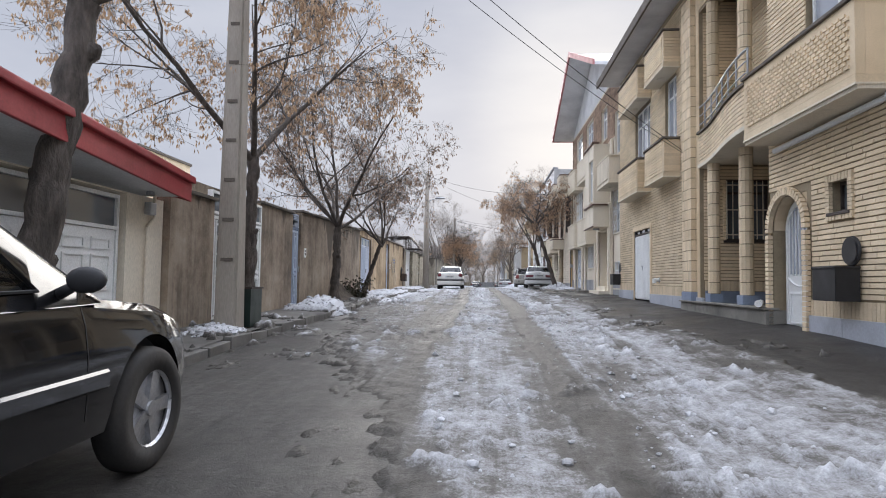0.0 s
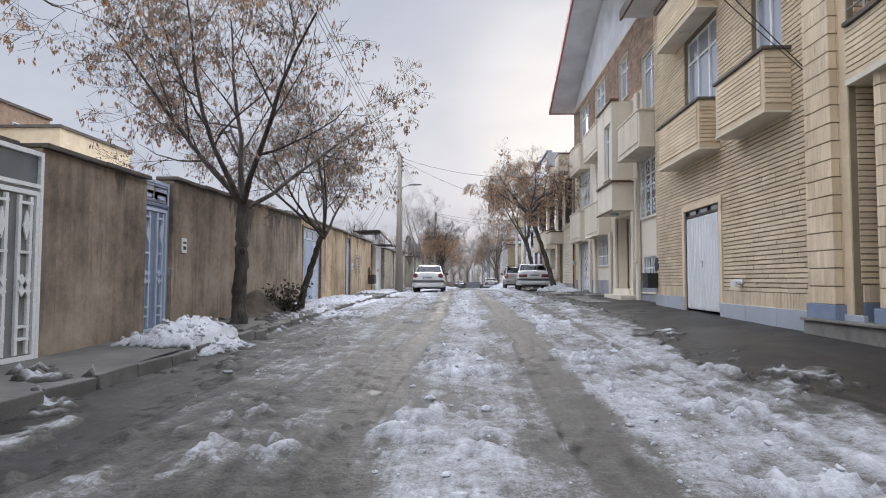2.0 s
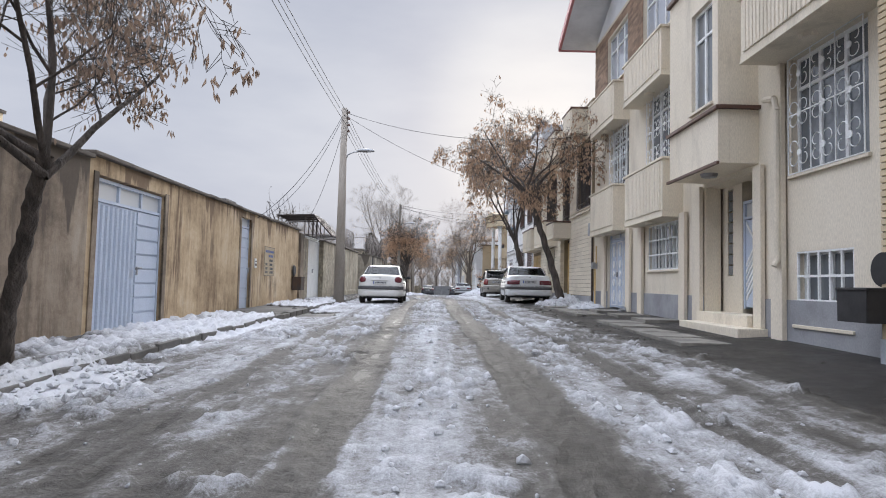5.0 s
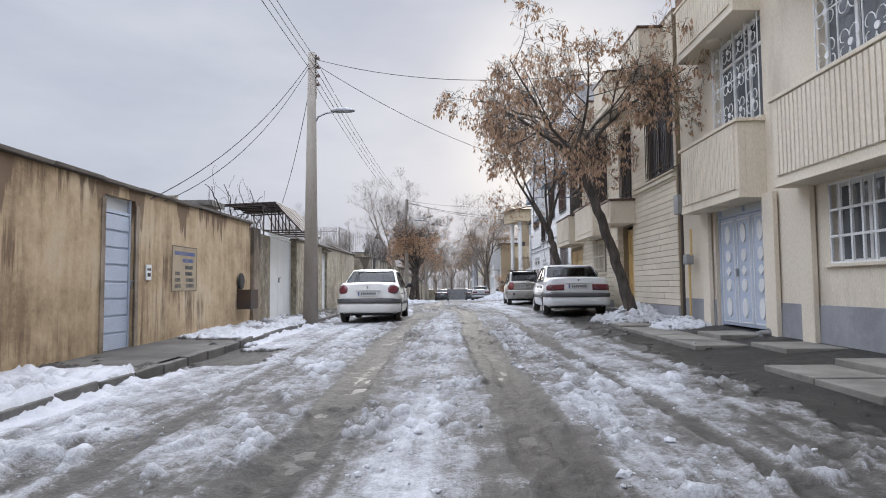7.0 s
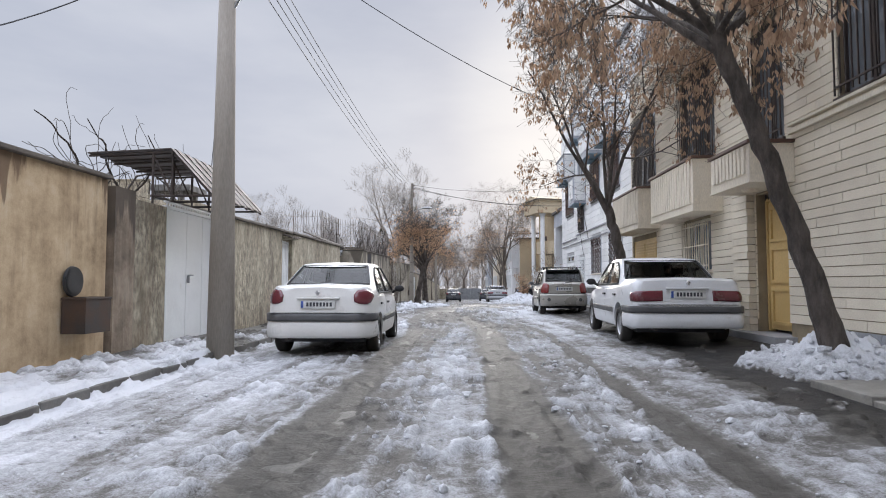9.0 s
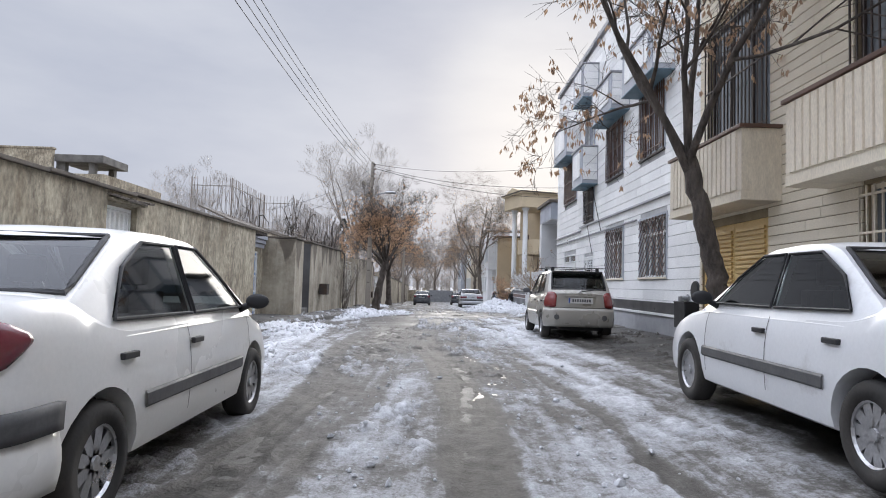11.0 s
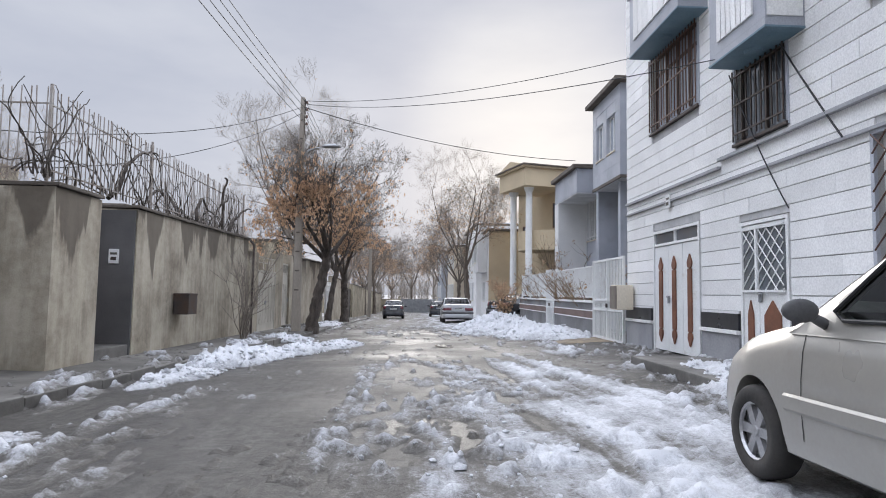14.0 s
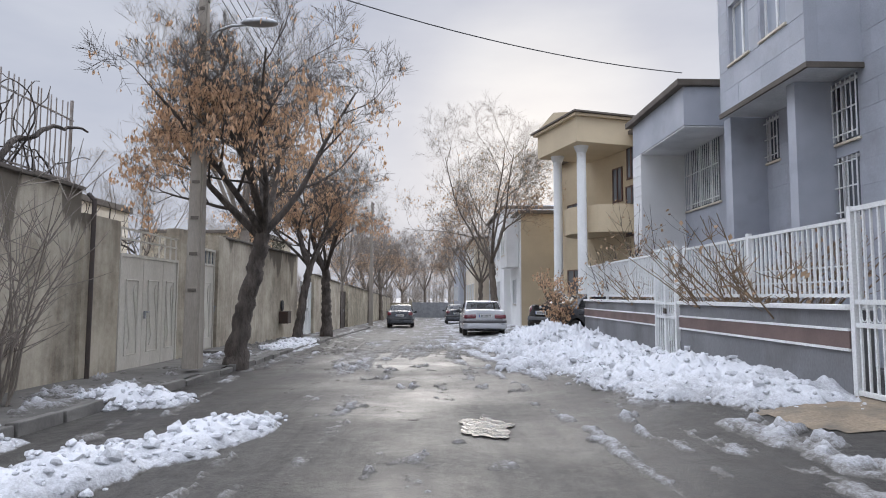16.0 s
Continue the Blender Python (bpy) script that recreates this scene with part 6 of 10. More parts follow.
# waste pipes under the lattice balcony and down the corner
pipes = thing("waste_pipe", pose(4.85, 9, 0.5), "white and rust-stained waste pipes along the house front", "pipe")
bm = bmesh.new()
tube(bm, [Vector((4.84, 10.5, 3.40)), Vector((4.84, 7.6, 3.46)), Vector((4.84, 7.55, 3.9))], 0.045, 8)
tube(bm, [Vector((4.84, 7.5, 3.3)), Vector((4.84, 6.4, 3.3))], 0.05, 8)
part("pipe", bm, WHITE_PT, pipes, at=HERE)
bm = bmesh.new()
tube(bm, [Vector((4.82, 7.45, 3.3)), Vector((4.82, 7.45, 0.3))], 0.04, 8)
for z in (2.6, 1.9, 1.2):
    cyl(bm, (4.82, 7.45, z), (4.82, 7.45, z + 0.08), 0.055, seg=8)
part("downpipe", bm, DARK_METAL, pipes, at=HERE)

# ---- cream house with the big gable ----
H2 = thing("house", pose(8, 29, 0), "three-storey cream stone house with ribbed balconies under a gable", "house")
X2 = 5.15
b2_holes = [(23.1, 24.3, 0.98, 2.0), (22.8, 24.4, 3.1, 4.8), (25.35, 27.25, 0.0, 3.4), (28.42, 30.36, 1.86, 2.9), (31.92, 33.82, 0.0, 2.95), (28.5, 30.4, 4.25, 6.0), (31.9, 33.6, 4.25, 5.95),
            (22.9, 24.3, 6.1, 7.8), (25.7, 27.0, 7.2, 8.6), (28.9, 30.8, 7.35, 8.9), (32.0, 34.0, 7.35, 8.9)]
body(H2, X2, 12, 22.32, 35.4, -0.2, 9.3, b2_holes, CREAM)
courses(H2, X2, 22.34, 35.4, 6.95, 9.2, b2_holes, 0.08, BRICK_R, 0.014, 0.02, 0.3, name="brick_facing")
bm = bmesh.new()
for a, c in ((22.34, 25.3), (27.3, 31.9), (33.84, 35.4)):
    box(bm, X2 - 0.025, X2 - 0.001, a, c, 0.2, 1.32, 0.004)
part("plinth", bm, GREY_ST, H2, "grey stone plinth", at=HERE)
bm = bmesh.new()
for y0, y1, zt in ((24.5, 24.8, 6.9), (25.08, 25.32, 3.4), (27.28, 27.62, 3.4), (28.0, 28.3, 3.0), (30.6, 30.9, 3.0), (31.55, 31.88, 3.0), (33.9, 34.2, 3.0)):
    part("pilaster", boxes((X2 - 0.10, X2 - 0.028, y0, y1, 0.4, zt), bevel=0.006), CREAM, H2, at=HERE)
window(right_wall(23.7, 0.98, X2), 1.2, 1.02, H2, WHITE_PT, "grid", WHITE_PT, cols=2, depth=0.14, proud=-0.02)
window(right_wall(23.6, 3.1, X2), 1.6, 1.7, H2, WHITE_PT, "scroll", WHITE_PT, cols=3, transom=0.45)
window(right_wall(29.39, 1.86, X2), 1.94, 1.04, H2, WHITE_PT, "grid", WHITE_PT, cols=3, depth=0.14, proud=-0.02)
window(right_wall(29.45, 4.25, X2), 1.9, 1.75, H2, WHITE_PT, "scroll", WHITE_PT, cols=3, transom=0.45)
window(right_wall(32.75, 4.25, X2), 1.7, 1.7, H2, WHITE_PT, "scroll", WHITE_PT, cols=3, transom=0.45)
window(right_wall(23.6, 6.1, X2), 1.4, 1.7, H2, WHITE_PT, cols=2, transom=0.45, curtain=True)
window(right_wall(26.35, 7.2, X2), 1.3, 1.4, H2, WHITE_PT, cols=2, transom=0.4, curtain=True)
window(right_wall(29.85, 7.35, X2), 1.9, 1.55, H2, WHITE_PT, cols=3, transom=0.45, curtain=True)
window(right_wall(33.0, 7.35, X2), 2.0, 1.55, H2, WHITE_PT, cols=3, transom=0.45, curtain=True)
# projecting bay with a window over the entrance
bm = bmesh.new()
wall_cells(bm, 4.5, 4.68, 25.3, 27.32, 3.46, 6.85, ((25.5, 26.32, 4.5, 6.25),))
bay = part("bay", bm, CREAM, H2, "cream stone bay over the entrance", at=HERE)
for y0, y1 in ((25.3, 25.48), (27.14, 27.32)):
    part("cheek", boxes((4.682, X2, y0, y1, 3.46, 6.85)), CREAM, bay, at=HERE)
part("soffit", boxes((4.682, X2, 25.482, 27.138, 3.46, 3.6)), CREAM, bay, at=HERE)
part("bay_roof", boxes((4.682, X2, 25.482, 27.138, 6.7, 6.85)), CREAM, bay, at=HERE)
for edge in ((4.44, 4.498, 25.24, 27.38, 4.32, 4.38), (4.498, X2, 25.22, 25.298, 4.32, 4.38), (4.45, 4.498, 25.25, 27.37, 3.43, 3.48), (4.44, 4.72, 25.26, 27.36, 6.852, 6.93)):
    part("ledge", boxes(edge, bevel=0.006), BROWN_PT, bay, at=HERE)
window(right_wall(25.91, 4.5, 4.5), 0.82, 1.75, H2, WHITE_PT, cols=2, transom=0.5, depth=0.1)
bm = bmesh.new()
cyl(bm, (4.8, 26.3, 3.40), (4.8, 26.3, 3.459), 0.13, 0.15, 14)
part("ceiling_lamp", bm, GREY_METAL, bay, at=HERE)
# entrance recess
bm = bmesh.new()
wall_cells(bm, 5.5, 5.7, 25.3, 27.3, 0.5, 3.45, ((25.8, 26.54, 0.5, 3.4), (26.88, 27.08, 1.7, 3.3)))
part("recess_wall", bm, CREAM, H2, at=HERE)
part("recess_ceiling", boxes((X2 + 0.002, 5.49, 25.36, 27.24, 3.36, 3.398)), CREAM, H2, at=HERE)
gate(right_wall(26.17, 1.12, 5.56), 0.72, 1.9, ((1.0, "chevron"),), "pale blue steel door with raised chevron bars", PALEBLUE, design=WHITE_PT, transom=0.28, panes=1)
for k in range(8):
    part("glass_block", boxes((5.51, 5.55, 26.89, 27.07, 1.72 + k * 0.197, 1.89 + k * 0.197), bevel=0.004), GLASS, H2, at=HERE)
for k, (x0, zt) in enumerate(((4.66, 0.86), (4.98, 1.04))):
    part("step", boxes((x0, 5.49, 25.02 if k == 0 else 25.36, 27.26 if k == 0 else 27.24, 0.2, zt), bevel=0.012), CREAM, H2, "worn stone entrance step", at=HERE)
gate(right_wall(32.87, gz(33) + 0.03, X2 + 0.10), 1.84, 2.3, ((0.34, "ovals"), (0.33, "ovals"), (0.33, "ovals")), "pale blue double steel gate with oval reliefs", PALEBLUE, transom=0.3, design=WHITE_PT, panes=2)
for y0, y1, z0, z1, x0 in ((28.3, 30.84, 2.96, 4.13, 4.72), (31.88, 34.26, 2.98, 4.15, 4.72), (28.4, 31.0, 5.98, 6.98, 4.72), (31.88, 34.3, 5.96, 6.95, 4.72), (22.36, 24.6, 4.82, 5.75, 4.52)):
    parapet_box(H2, x0, X2, y0, y1, z0, z1, CREAM, None, ribs=int((y1 - y0) / 0.105))
# gable roof with a boarded soffit and red verge
bm = bmesh.new()
gable = [(22.9, 9.35), (29.3, 12.0), (35.9, 9.45)]
prism(bm, [(22.9, 9.3), (29.3, 11.95), (35.9, 9.35), (35.9, 9.47), (29.3, 12.07), (22.9, 9.42)], "x", 4.1, 12.3)
roof = part("gable_roof", bm, SOFFIT, H2, "pale boarded gable roof", at=HERE)
bm = bmesh.new()
prism(bm, [(22.4, 9.3), (35.4, 9.3), (29.3, 11.85)], "x", X2, X2 + 0.2)
part("gable_wall", bm, SOFFIT, H2, "pale sheet gable wall", at=HERE)
bm = bmesh.new()
prism(bm, [(22.85, 9.28), (29.3, 11.93), (35.95, 9.33), (35.95, 9.55), (29.3, 12.17), (22.85, 9.5)], "x", 4.02, 4.098)
part("verge", bm, PINK_METAL, roof, "faded red verge board", at=HERE)
part("fascia", boxes((4.02, 12.3, 35.902, 35.95, 9.3, 9.56)), PINK_METAL, roof, at=HERE)
drain = thing("drain_pipe", pose(5.08, 24.55, 0.8), "cream drain pipe with a swan neck", "pipe")
bm = bmesh.new()
tube(bm, [Vector((5.02, 24.9, 4.35)), Vector((5.02, 24.62, 4.3)), Vector((5.02, 24.55, 4.1)), Vector((5.02, 24.55, 1.9)), Vector((4.97, 24.55, 1.8))], 0.045, 8)
part("pipe", bm, CREAM, drain, at=HERE)

# ---- cream brick house with the ochre gates ----
H3 = thing("house", pose(8, 41, 0), "cream brick house with dark grilles and ochre steel gates", "house")
X3 = 5.05
b3_holes = [(35.55, 37.3, 4.12, 6.3), (38.65, 39.65, 0.0, 3.2), (41.5, 42.98, 1.97, 3.05), (44.9, 47.05, 0.0, 2.92), (41.2, 43.1, 4.15, 6.2), (44.85, 46.85, 4.15, 6.3), (38.65, 39.65, 3.9, 5.9)]
body(H3, X3 + 0.02, 12, 35.42, 47.15, -0.2, 7.6, b3_holes, MORTAR)
courses(H3, X3 + 0.02, 35.44, 47.15, 1.15, 7.5, b3_holes + [(39.68, 40.3, 0, 3.6)], 0.135, CREAM_B, 0.012, 0.02, 1.15, single=(35.4, 40.5, 1.1, 5.0), seed=4)
for k in range(10):
    a = 35.44 + k * 1.171
    part("plinth_slab", boxes((X3 - 0.03, X3 + 0.02, a, a + 1.165, -0.2, 1.14), bevel=0.004), GREY_ST, H3, at=HERE) if not (38.3 < a + 0.6 < 39.9 or 44.4 < a + 0.6 < 47.0) else None
part("string_course", boxes((X3 - 0.07, X3 - 0.004, 35.44, 38.45, 3.92, 3.99), (X3 - 0.07, X3 - 0.004, 35.44, 38.45, 4.04, 4.08), bevel=0.005), CREAM, H3, at=HERE)
window(right_wall(36.43, 4.12, X3), 1.74, 2.15, H3, DARK_METAL, "bars", DARK_METAL, cols=3, transom=0.5)
window(right_wall(42.24, 1.97, X3), 1.46, 1.08, H3, CREAM, "bars", CREAM, cols=2)
window(right_wall(42.15, 4.15, X3), 1.9, 2.05, H3, DARK_METAL, "bars", DARK_METAL, cols=3, transom=0.5)
window(right_wall(45.85, 4.15, X3), 2.0, 2.15, H3, DARK_METAL, "bars", DARK_METAL, cols=3, transom=0.5)
window(right_wall(39.15, 3.95, X3), 1.0, 1.9, H3, DARK_METAL, "bars", DARK_METAL, cols=2)
gate(right_wall(39.15, gz(39.1) + 0.12, X3 + 0.2), 0.96, 2.15, ((1.0, "framed"),), "ochre painted steel street door with a brown panel", YELLOW_PT, design=YELLOW_PT, transom=0.0)
for k in range(10):
    part("grille_bar", boxes((X3 + 0.15, X3 + 0.17, 38.7 + 0.1 * k, 38.72 + 0.1 * k, 3.1, 3.2)), DARK_METAL, H3, at=HERE)
part("step", boxes((X3 - 0.3, X3 + 0.5, 38.5, 40.4, 0.2, gz(39) + 0.1), bevel=0.012), GREY_ST, H3, "grey stone doorstep", at=HERE)
rng = random.Random(3)
for k in range(22):
    part("mosaic_strip", boxes((X3 - 0.10 - rng.uniform(0, 0.03), X3 + 0.02, 39.70, 40.28, 0.95 + k * 0.12, 1.06 + k * 0.12)), CREAM_B if k % 3 else CREAM, H3, at=HERE)
gate(right_wall(45.98, gz(45.8) + 0.02, X3 + 0.08), 2.08, 2.32, ((0.5, "louvred"), (0.5, "louvred")), "ochre yellow louvred steel garage gate", YELLOW_PT, transom=0.2, panes=2)
for y0, y1, z0, z1, x0 in ((40.9, 43.5, 3.12, 4.08, 4.5), (44.56, 47.1, 3.12, 4.08, 4.5), (38.4, 39.8, 3.25, 3.8, 4.4), (38.3, 39.9, 6.3, 7.2, 4.4), (36.0, 37.4, 6.6, 7.4, 4.5), (41.0, 43.2, 6.3, 7.2, 4.5)):
    parapet_box(H3, x0, X3, y0, y1, z0, z1, CREAM, BROWN_PT if z0 > 3.1 else None, ribs=int((y1 - y0) / 0.15))
# electricity box and gas riser on its front
meter = thing("meter_box", pose(5.0, 35.0, 3.2), "grey meter box with conduit on the wall", "meter box")
part("case", boxes((4.86, 5.03, 34.88, 35.12, 3.05, 3.45), bevel=0.015), GREY_METAL, meter, at=HERE)
bm = bmesh.new()
tube(bm, [Vector((4.98, 35.0, 3.05)), Vector((4.98, 35.0, 0.9))], 0.03, 6)
tube(bm, [Vector((4.98, 35.08, 3.45)), Vector((4.98, 35.08, 4.1)), Vector((4.98, 36.6, 4.1))], 0.015, 6)
part("conduit", bm, DARK_METAL, meter, at=HERE)
riser = thing("gas_riser", pose(5.0, 34.75, 0.8), "yellow gas riser with a regulator on the wall", "pipe")
bm = bmesh.new()
tube(bm, [Vector((5.0, 34.72, 0.7)), Vector((5.0, 34.72, 2.0)), Vector((5.0, 34.6, 2.2)), Vector((5.0, 34.6, 2.7))], 0.022, 6)
part("pipe", bm, YELLOW_PT, riser, at=HERE)
part("regulator", boxes((4.9, 5.05, 34.6, 34.8, 2.0, 2.2), bevel=0.02), GREY_METAL, riser, at=HERE)

# ---- white stone apartment house ----
H4 = thing("apartment_house", pose(9, 55, 0), "three-storey white travertine house with box bays and lattice grilles", "house")
X4 = 5.42
b4_holes = [(49.7, 51.45, 2.14, 3.53), (52.8, 54.5, 2.14, 3.53), (49.85, 51.5, 5.03, 6.9), (52.88, 54.5, 5.03, 6.6), (55.97, 57.24, 4.08, 5.2), (58.42, 60.48, 5.07, 6.6), (55.98, 57.18, 0.0, 2.92),
            (58.42, 60.45, 0.0, 3.1), (55.97, 57.24, 6.5, 7.9)]
body(H4, X4 + 0.02, 13, 47.16, 61.95, -0.2, 9.8, b4_holes, MORTAR_W := material("pale_joint", (0.48, 0.48, 0.48), 0.9, None, 3, 60, 0.2))
courses(H4, X4 + 0.02, 47.18, 61.95, 1.62, 9.7, b4_holes, 0.232, WHITE_ST, 0.014, 0.02, 1.7, single=(47.1, 62.0, 1.6, 9.8), seed=9)
for a, c in ((47.18, 55.94), (57.22, 58.38), (60.5, 61.95)):
    part("dark_band", boxes((X4 - 0.03, X4 + 0.01, a, c, 1.34, 1.58)), BLACK_ST, H4, "dark polished stone band", at=HERE)
for a, c in ((47.18, 55.94), (57.22, 58.38), (60.5, 61.95)):
    part("ledge", boxes((X4 - 0.06, X4 + 0.01, a, c, 1.28, 1.336), bevel=0.006), WHITE_ST, H4, at=HERE)
    part("ledge", boxes((X4 - 0.012, X4 + 0.01, a, c, 1.582, 1.618)), WHITE_ST, H4, at=HERE)
for a, c in ((47.18, 49.4), (49.41, 51.7), (51.71, 54.0), (54.01, 55.94), (57.22, 58.38), (60.5, 61.95)):
    part("plinth_slab", boxes((X4 - 0.025, X4 + 0.02, a, c, -0.2, 1.278), bevel=0.004), GREY_ST, H4, at=HERE)
part("string_course", boxes((X4 - 0.07, X4 - 0.002, 49.2, 57.7, 3.92, 3.97), (X4 - 0.06, X4 - 0.002, 57.7, 61.9, 3.80, 3.85), (X4 - 0.05, X4 - 0.002, 51.7, 61.9, 3.57, 3.61), bevel=0.006), GREY_ST, H4, at=HERE)
for yc, z, w, h, g, gm in ((50.575, 2.14, 1.75, 1.39, "lattice", BROWN_PT), (53.65, 2.14, 1.7, 1.39, "lattice", BROWN_PT), (50.675, 5.03, 1.65, 1.87, "bars", BROWN_PT), (53.69, 5.03, 1.62, 1.57, "bars", BROWN_PT),
                           (56.605, 4.08, 1.27, 1.12, "bars", DARK_METAL), (59.45, 5.07, 2.06, 1.53, "bars", BROWN_PT), (56.605, 6.5, 1.27, 1.4, None, None)):
    window(right_wall(yc, z, X4), w, h, H4, WHITE_PT if g == "lattice" else DARK_METAL if g else WHITE_PT, g, gm, cols=4 if w > 1.5 else 2, transom=0.36 if h > 1.3 else 0, curtain=(z > 4.5))
    # stone reveal
    m = right_wall(yc, z, X4)
    bm = bmesh.new()
    for x0, x1, z0, z1 in ((-w / 2 - 0.05, -w / 2, -0.04, h + 0.05), (w / 2, w / 2 + 0.05, -0.04, h + 0.05), (-w / 2, w / 2, h, h + 0.05)):
        box(bm, x0, x1, -0.02, 0.02, z0, z1)
    part("window_surround", bm, BLUE_ST, H4, at=m)
# rings in the upper strip of the large grilles
for yc in (50.575, 53.65):
    for x in (-0.45, -0.36, 0.45, 0.54):
        bm = bmesh.new()
        tube(bm, [Vector((x + 0.13 * math.cos(2 * math.pi * k / 16), -0.07 if abs(x) == 0.45 else -0.093, 1.22 + 0.13 * math.sin(2 * math.pi * k / 16))) for k in range(17)], 0.011, 5)
        part("ring", bm, DARK_METAL, H4, at=right_wall(yc, 2.12, X4))
# box bays
for y0, y1, z0, z1 in ((49.3, 51.45, 6.62, 7.6), (52.4, 54.5, 6.64, 7.6), (55.58, 57.0, 5.16, 6.32), (55.6, 57.0, 7.95, 9.0), (58.06, 60.32, 6.58, 7.76)):
    b = parapet_box(H4, 4.92, X4, y0, y1, z0, z1, BLUE_ST, GREY_ST, name="box_bay", under=TEAL_PT)
    for k in range(7):
        w = (y1 - y0 - 0.5) / 7
        part("front_panel", boxes((4.892, 4.918, y0 + 0.25 + k * w + 0.012, y0 + 0.25 + (k + 1) * w - 0.012, z0 + 0.25, z1 - 0.12)), WHITE_ST, b, at=HERE)
    for k in range(4):
        z = z0 + 0.12 + k * (z1 - z0 - 0.12) / 4
        part("side_panel", boxes((4.94, X4 - 0.03, y0 - 0.02, y0 - 0.001, z, z + (z1 - z0 - 0.12) / 4 - 0.014)), WHITE_ST, b, at=HERE)
part("parapet", boxes((X4 - 0.08, X4 + 0.32, 47.16, 61.98, 9.802, 9.95), bevel=0.01), GREY_ST, H4, at=HERE)
# white gates with brown arrow-shaped strips


def arrow_strips(parent, m, xs, h):
    for x in xs:
        bm = bmesh.new()
        prism(bm, [(x - 0.075, h * 0.22), (x + 0.075, h * 0.22), (x + 0.075, h * 0.76), (x - 0.075, h * 0.76)], "y", -0.05, -0.028)
        for z, s in ((h * 0.78, 1), (h * 0.20, -1)):
            prism(bm, [(x - 0.075, z), (x, z - 0.05 * s), (x + 0.075, z), (x + 0.09, z + 0.07 * s), (x, z + 0.22 * s), (x - 0.09, z + 0.07 * s)], "y", -0.052, -0.027)
        part("arrow_strip", bm, RUST_PANEL, parent, "brown arrow-headed strip", at=m)


m = right_wall(59.44, gz(59.6) + 0.03, X4 + 0.03)
g = gate(m, 1.98, 2.3, ((0.34, "flat"), (0.33, "flat"), (0.33, "flat")), "white steel gate with brown arrow-headed strips", WHITE_PT, transom=0.25, panes=2)
arrow_strips(g, m, (-0.62, -0.02, 0.62), 2.0)
m = right_wall(56.58, gz(56.8) + 0.06, X4 + 0.03)
g = gate(m, 1.16, 2.05, ((0.38, "flat"), (0.62, "flat")), "white steel street door with brown diamonds below a lattice", WHITE_PT)
bm = grille_mesh("lattice", 0.98, 0.84)
box(bm, -0.5, 0.5, -0.02, 0.012, -0.03, 0.0)
box(bm, -0.5, 0.5, -0.02, 0.012, 0.84, 0.87)
box(bm, -0.15, -0.11, -0.02, 0.012, 0.0, 0.84)
part("lattice", bm, WHITE_PT, g, at=m @ pose(0, -0.055, 1.08))
part("pane", boxes((-0.5, -0.16, -0.036, -0.029, 1.08, 1.92), (-0.10, 0.5, -0.036, -0.029, 1.08, 1.92)), GLASS, g)
bm = bmesh.new()
for x, rx in ((-0.33, 0.07), (0.2, 0.19)):
    prism(bm, [(x - rx, 0.3), (x, 0.12), (x + rx, 0.3), (x + rx, 0.74), (x, 0.94), (x - rx, 0.74)], "y", -0.045, -0.027)
part("brown_panel", bm, RUST_PANEL, g, "rusty brown pointed panel")
part("forecourt", boxes((4.15, X4, 52.5, 58.2, 0.2, gz(55) + 0.07), bevel=0.02), KERB, H4, "raised concrete strip before the door", at=HERE)
boxy = thing("wall_cabinet", pose(5.3, 61.75, 1.6), "weathered timber meter cabinet beside the fence gate", "meter box")
part("case", boxes((5.02, 5.38, 61.45, 61.9, 1.52, 2.05), bevel=0.02), CREAM, boxy, at=HERE)
bm = boxes(*[(5.0, 5.018, 61.47 + 0.085 * k, 61.54 + 0.085 * k, 1.54, 2.03) for k in range(5)])
part("slats", bm, BARK_P, boxy, at=HERE)

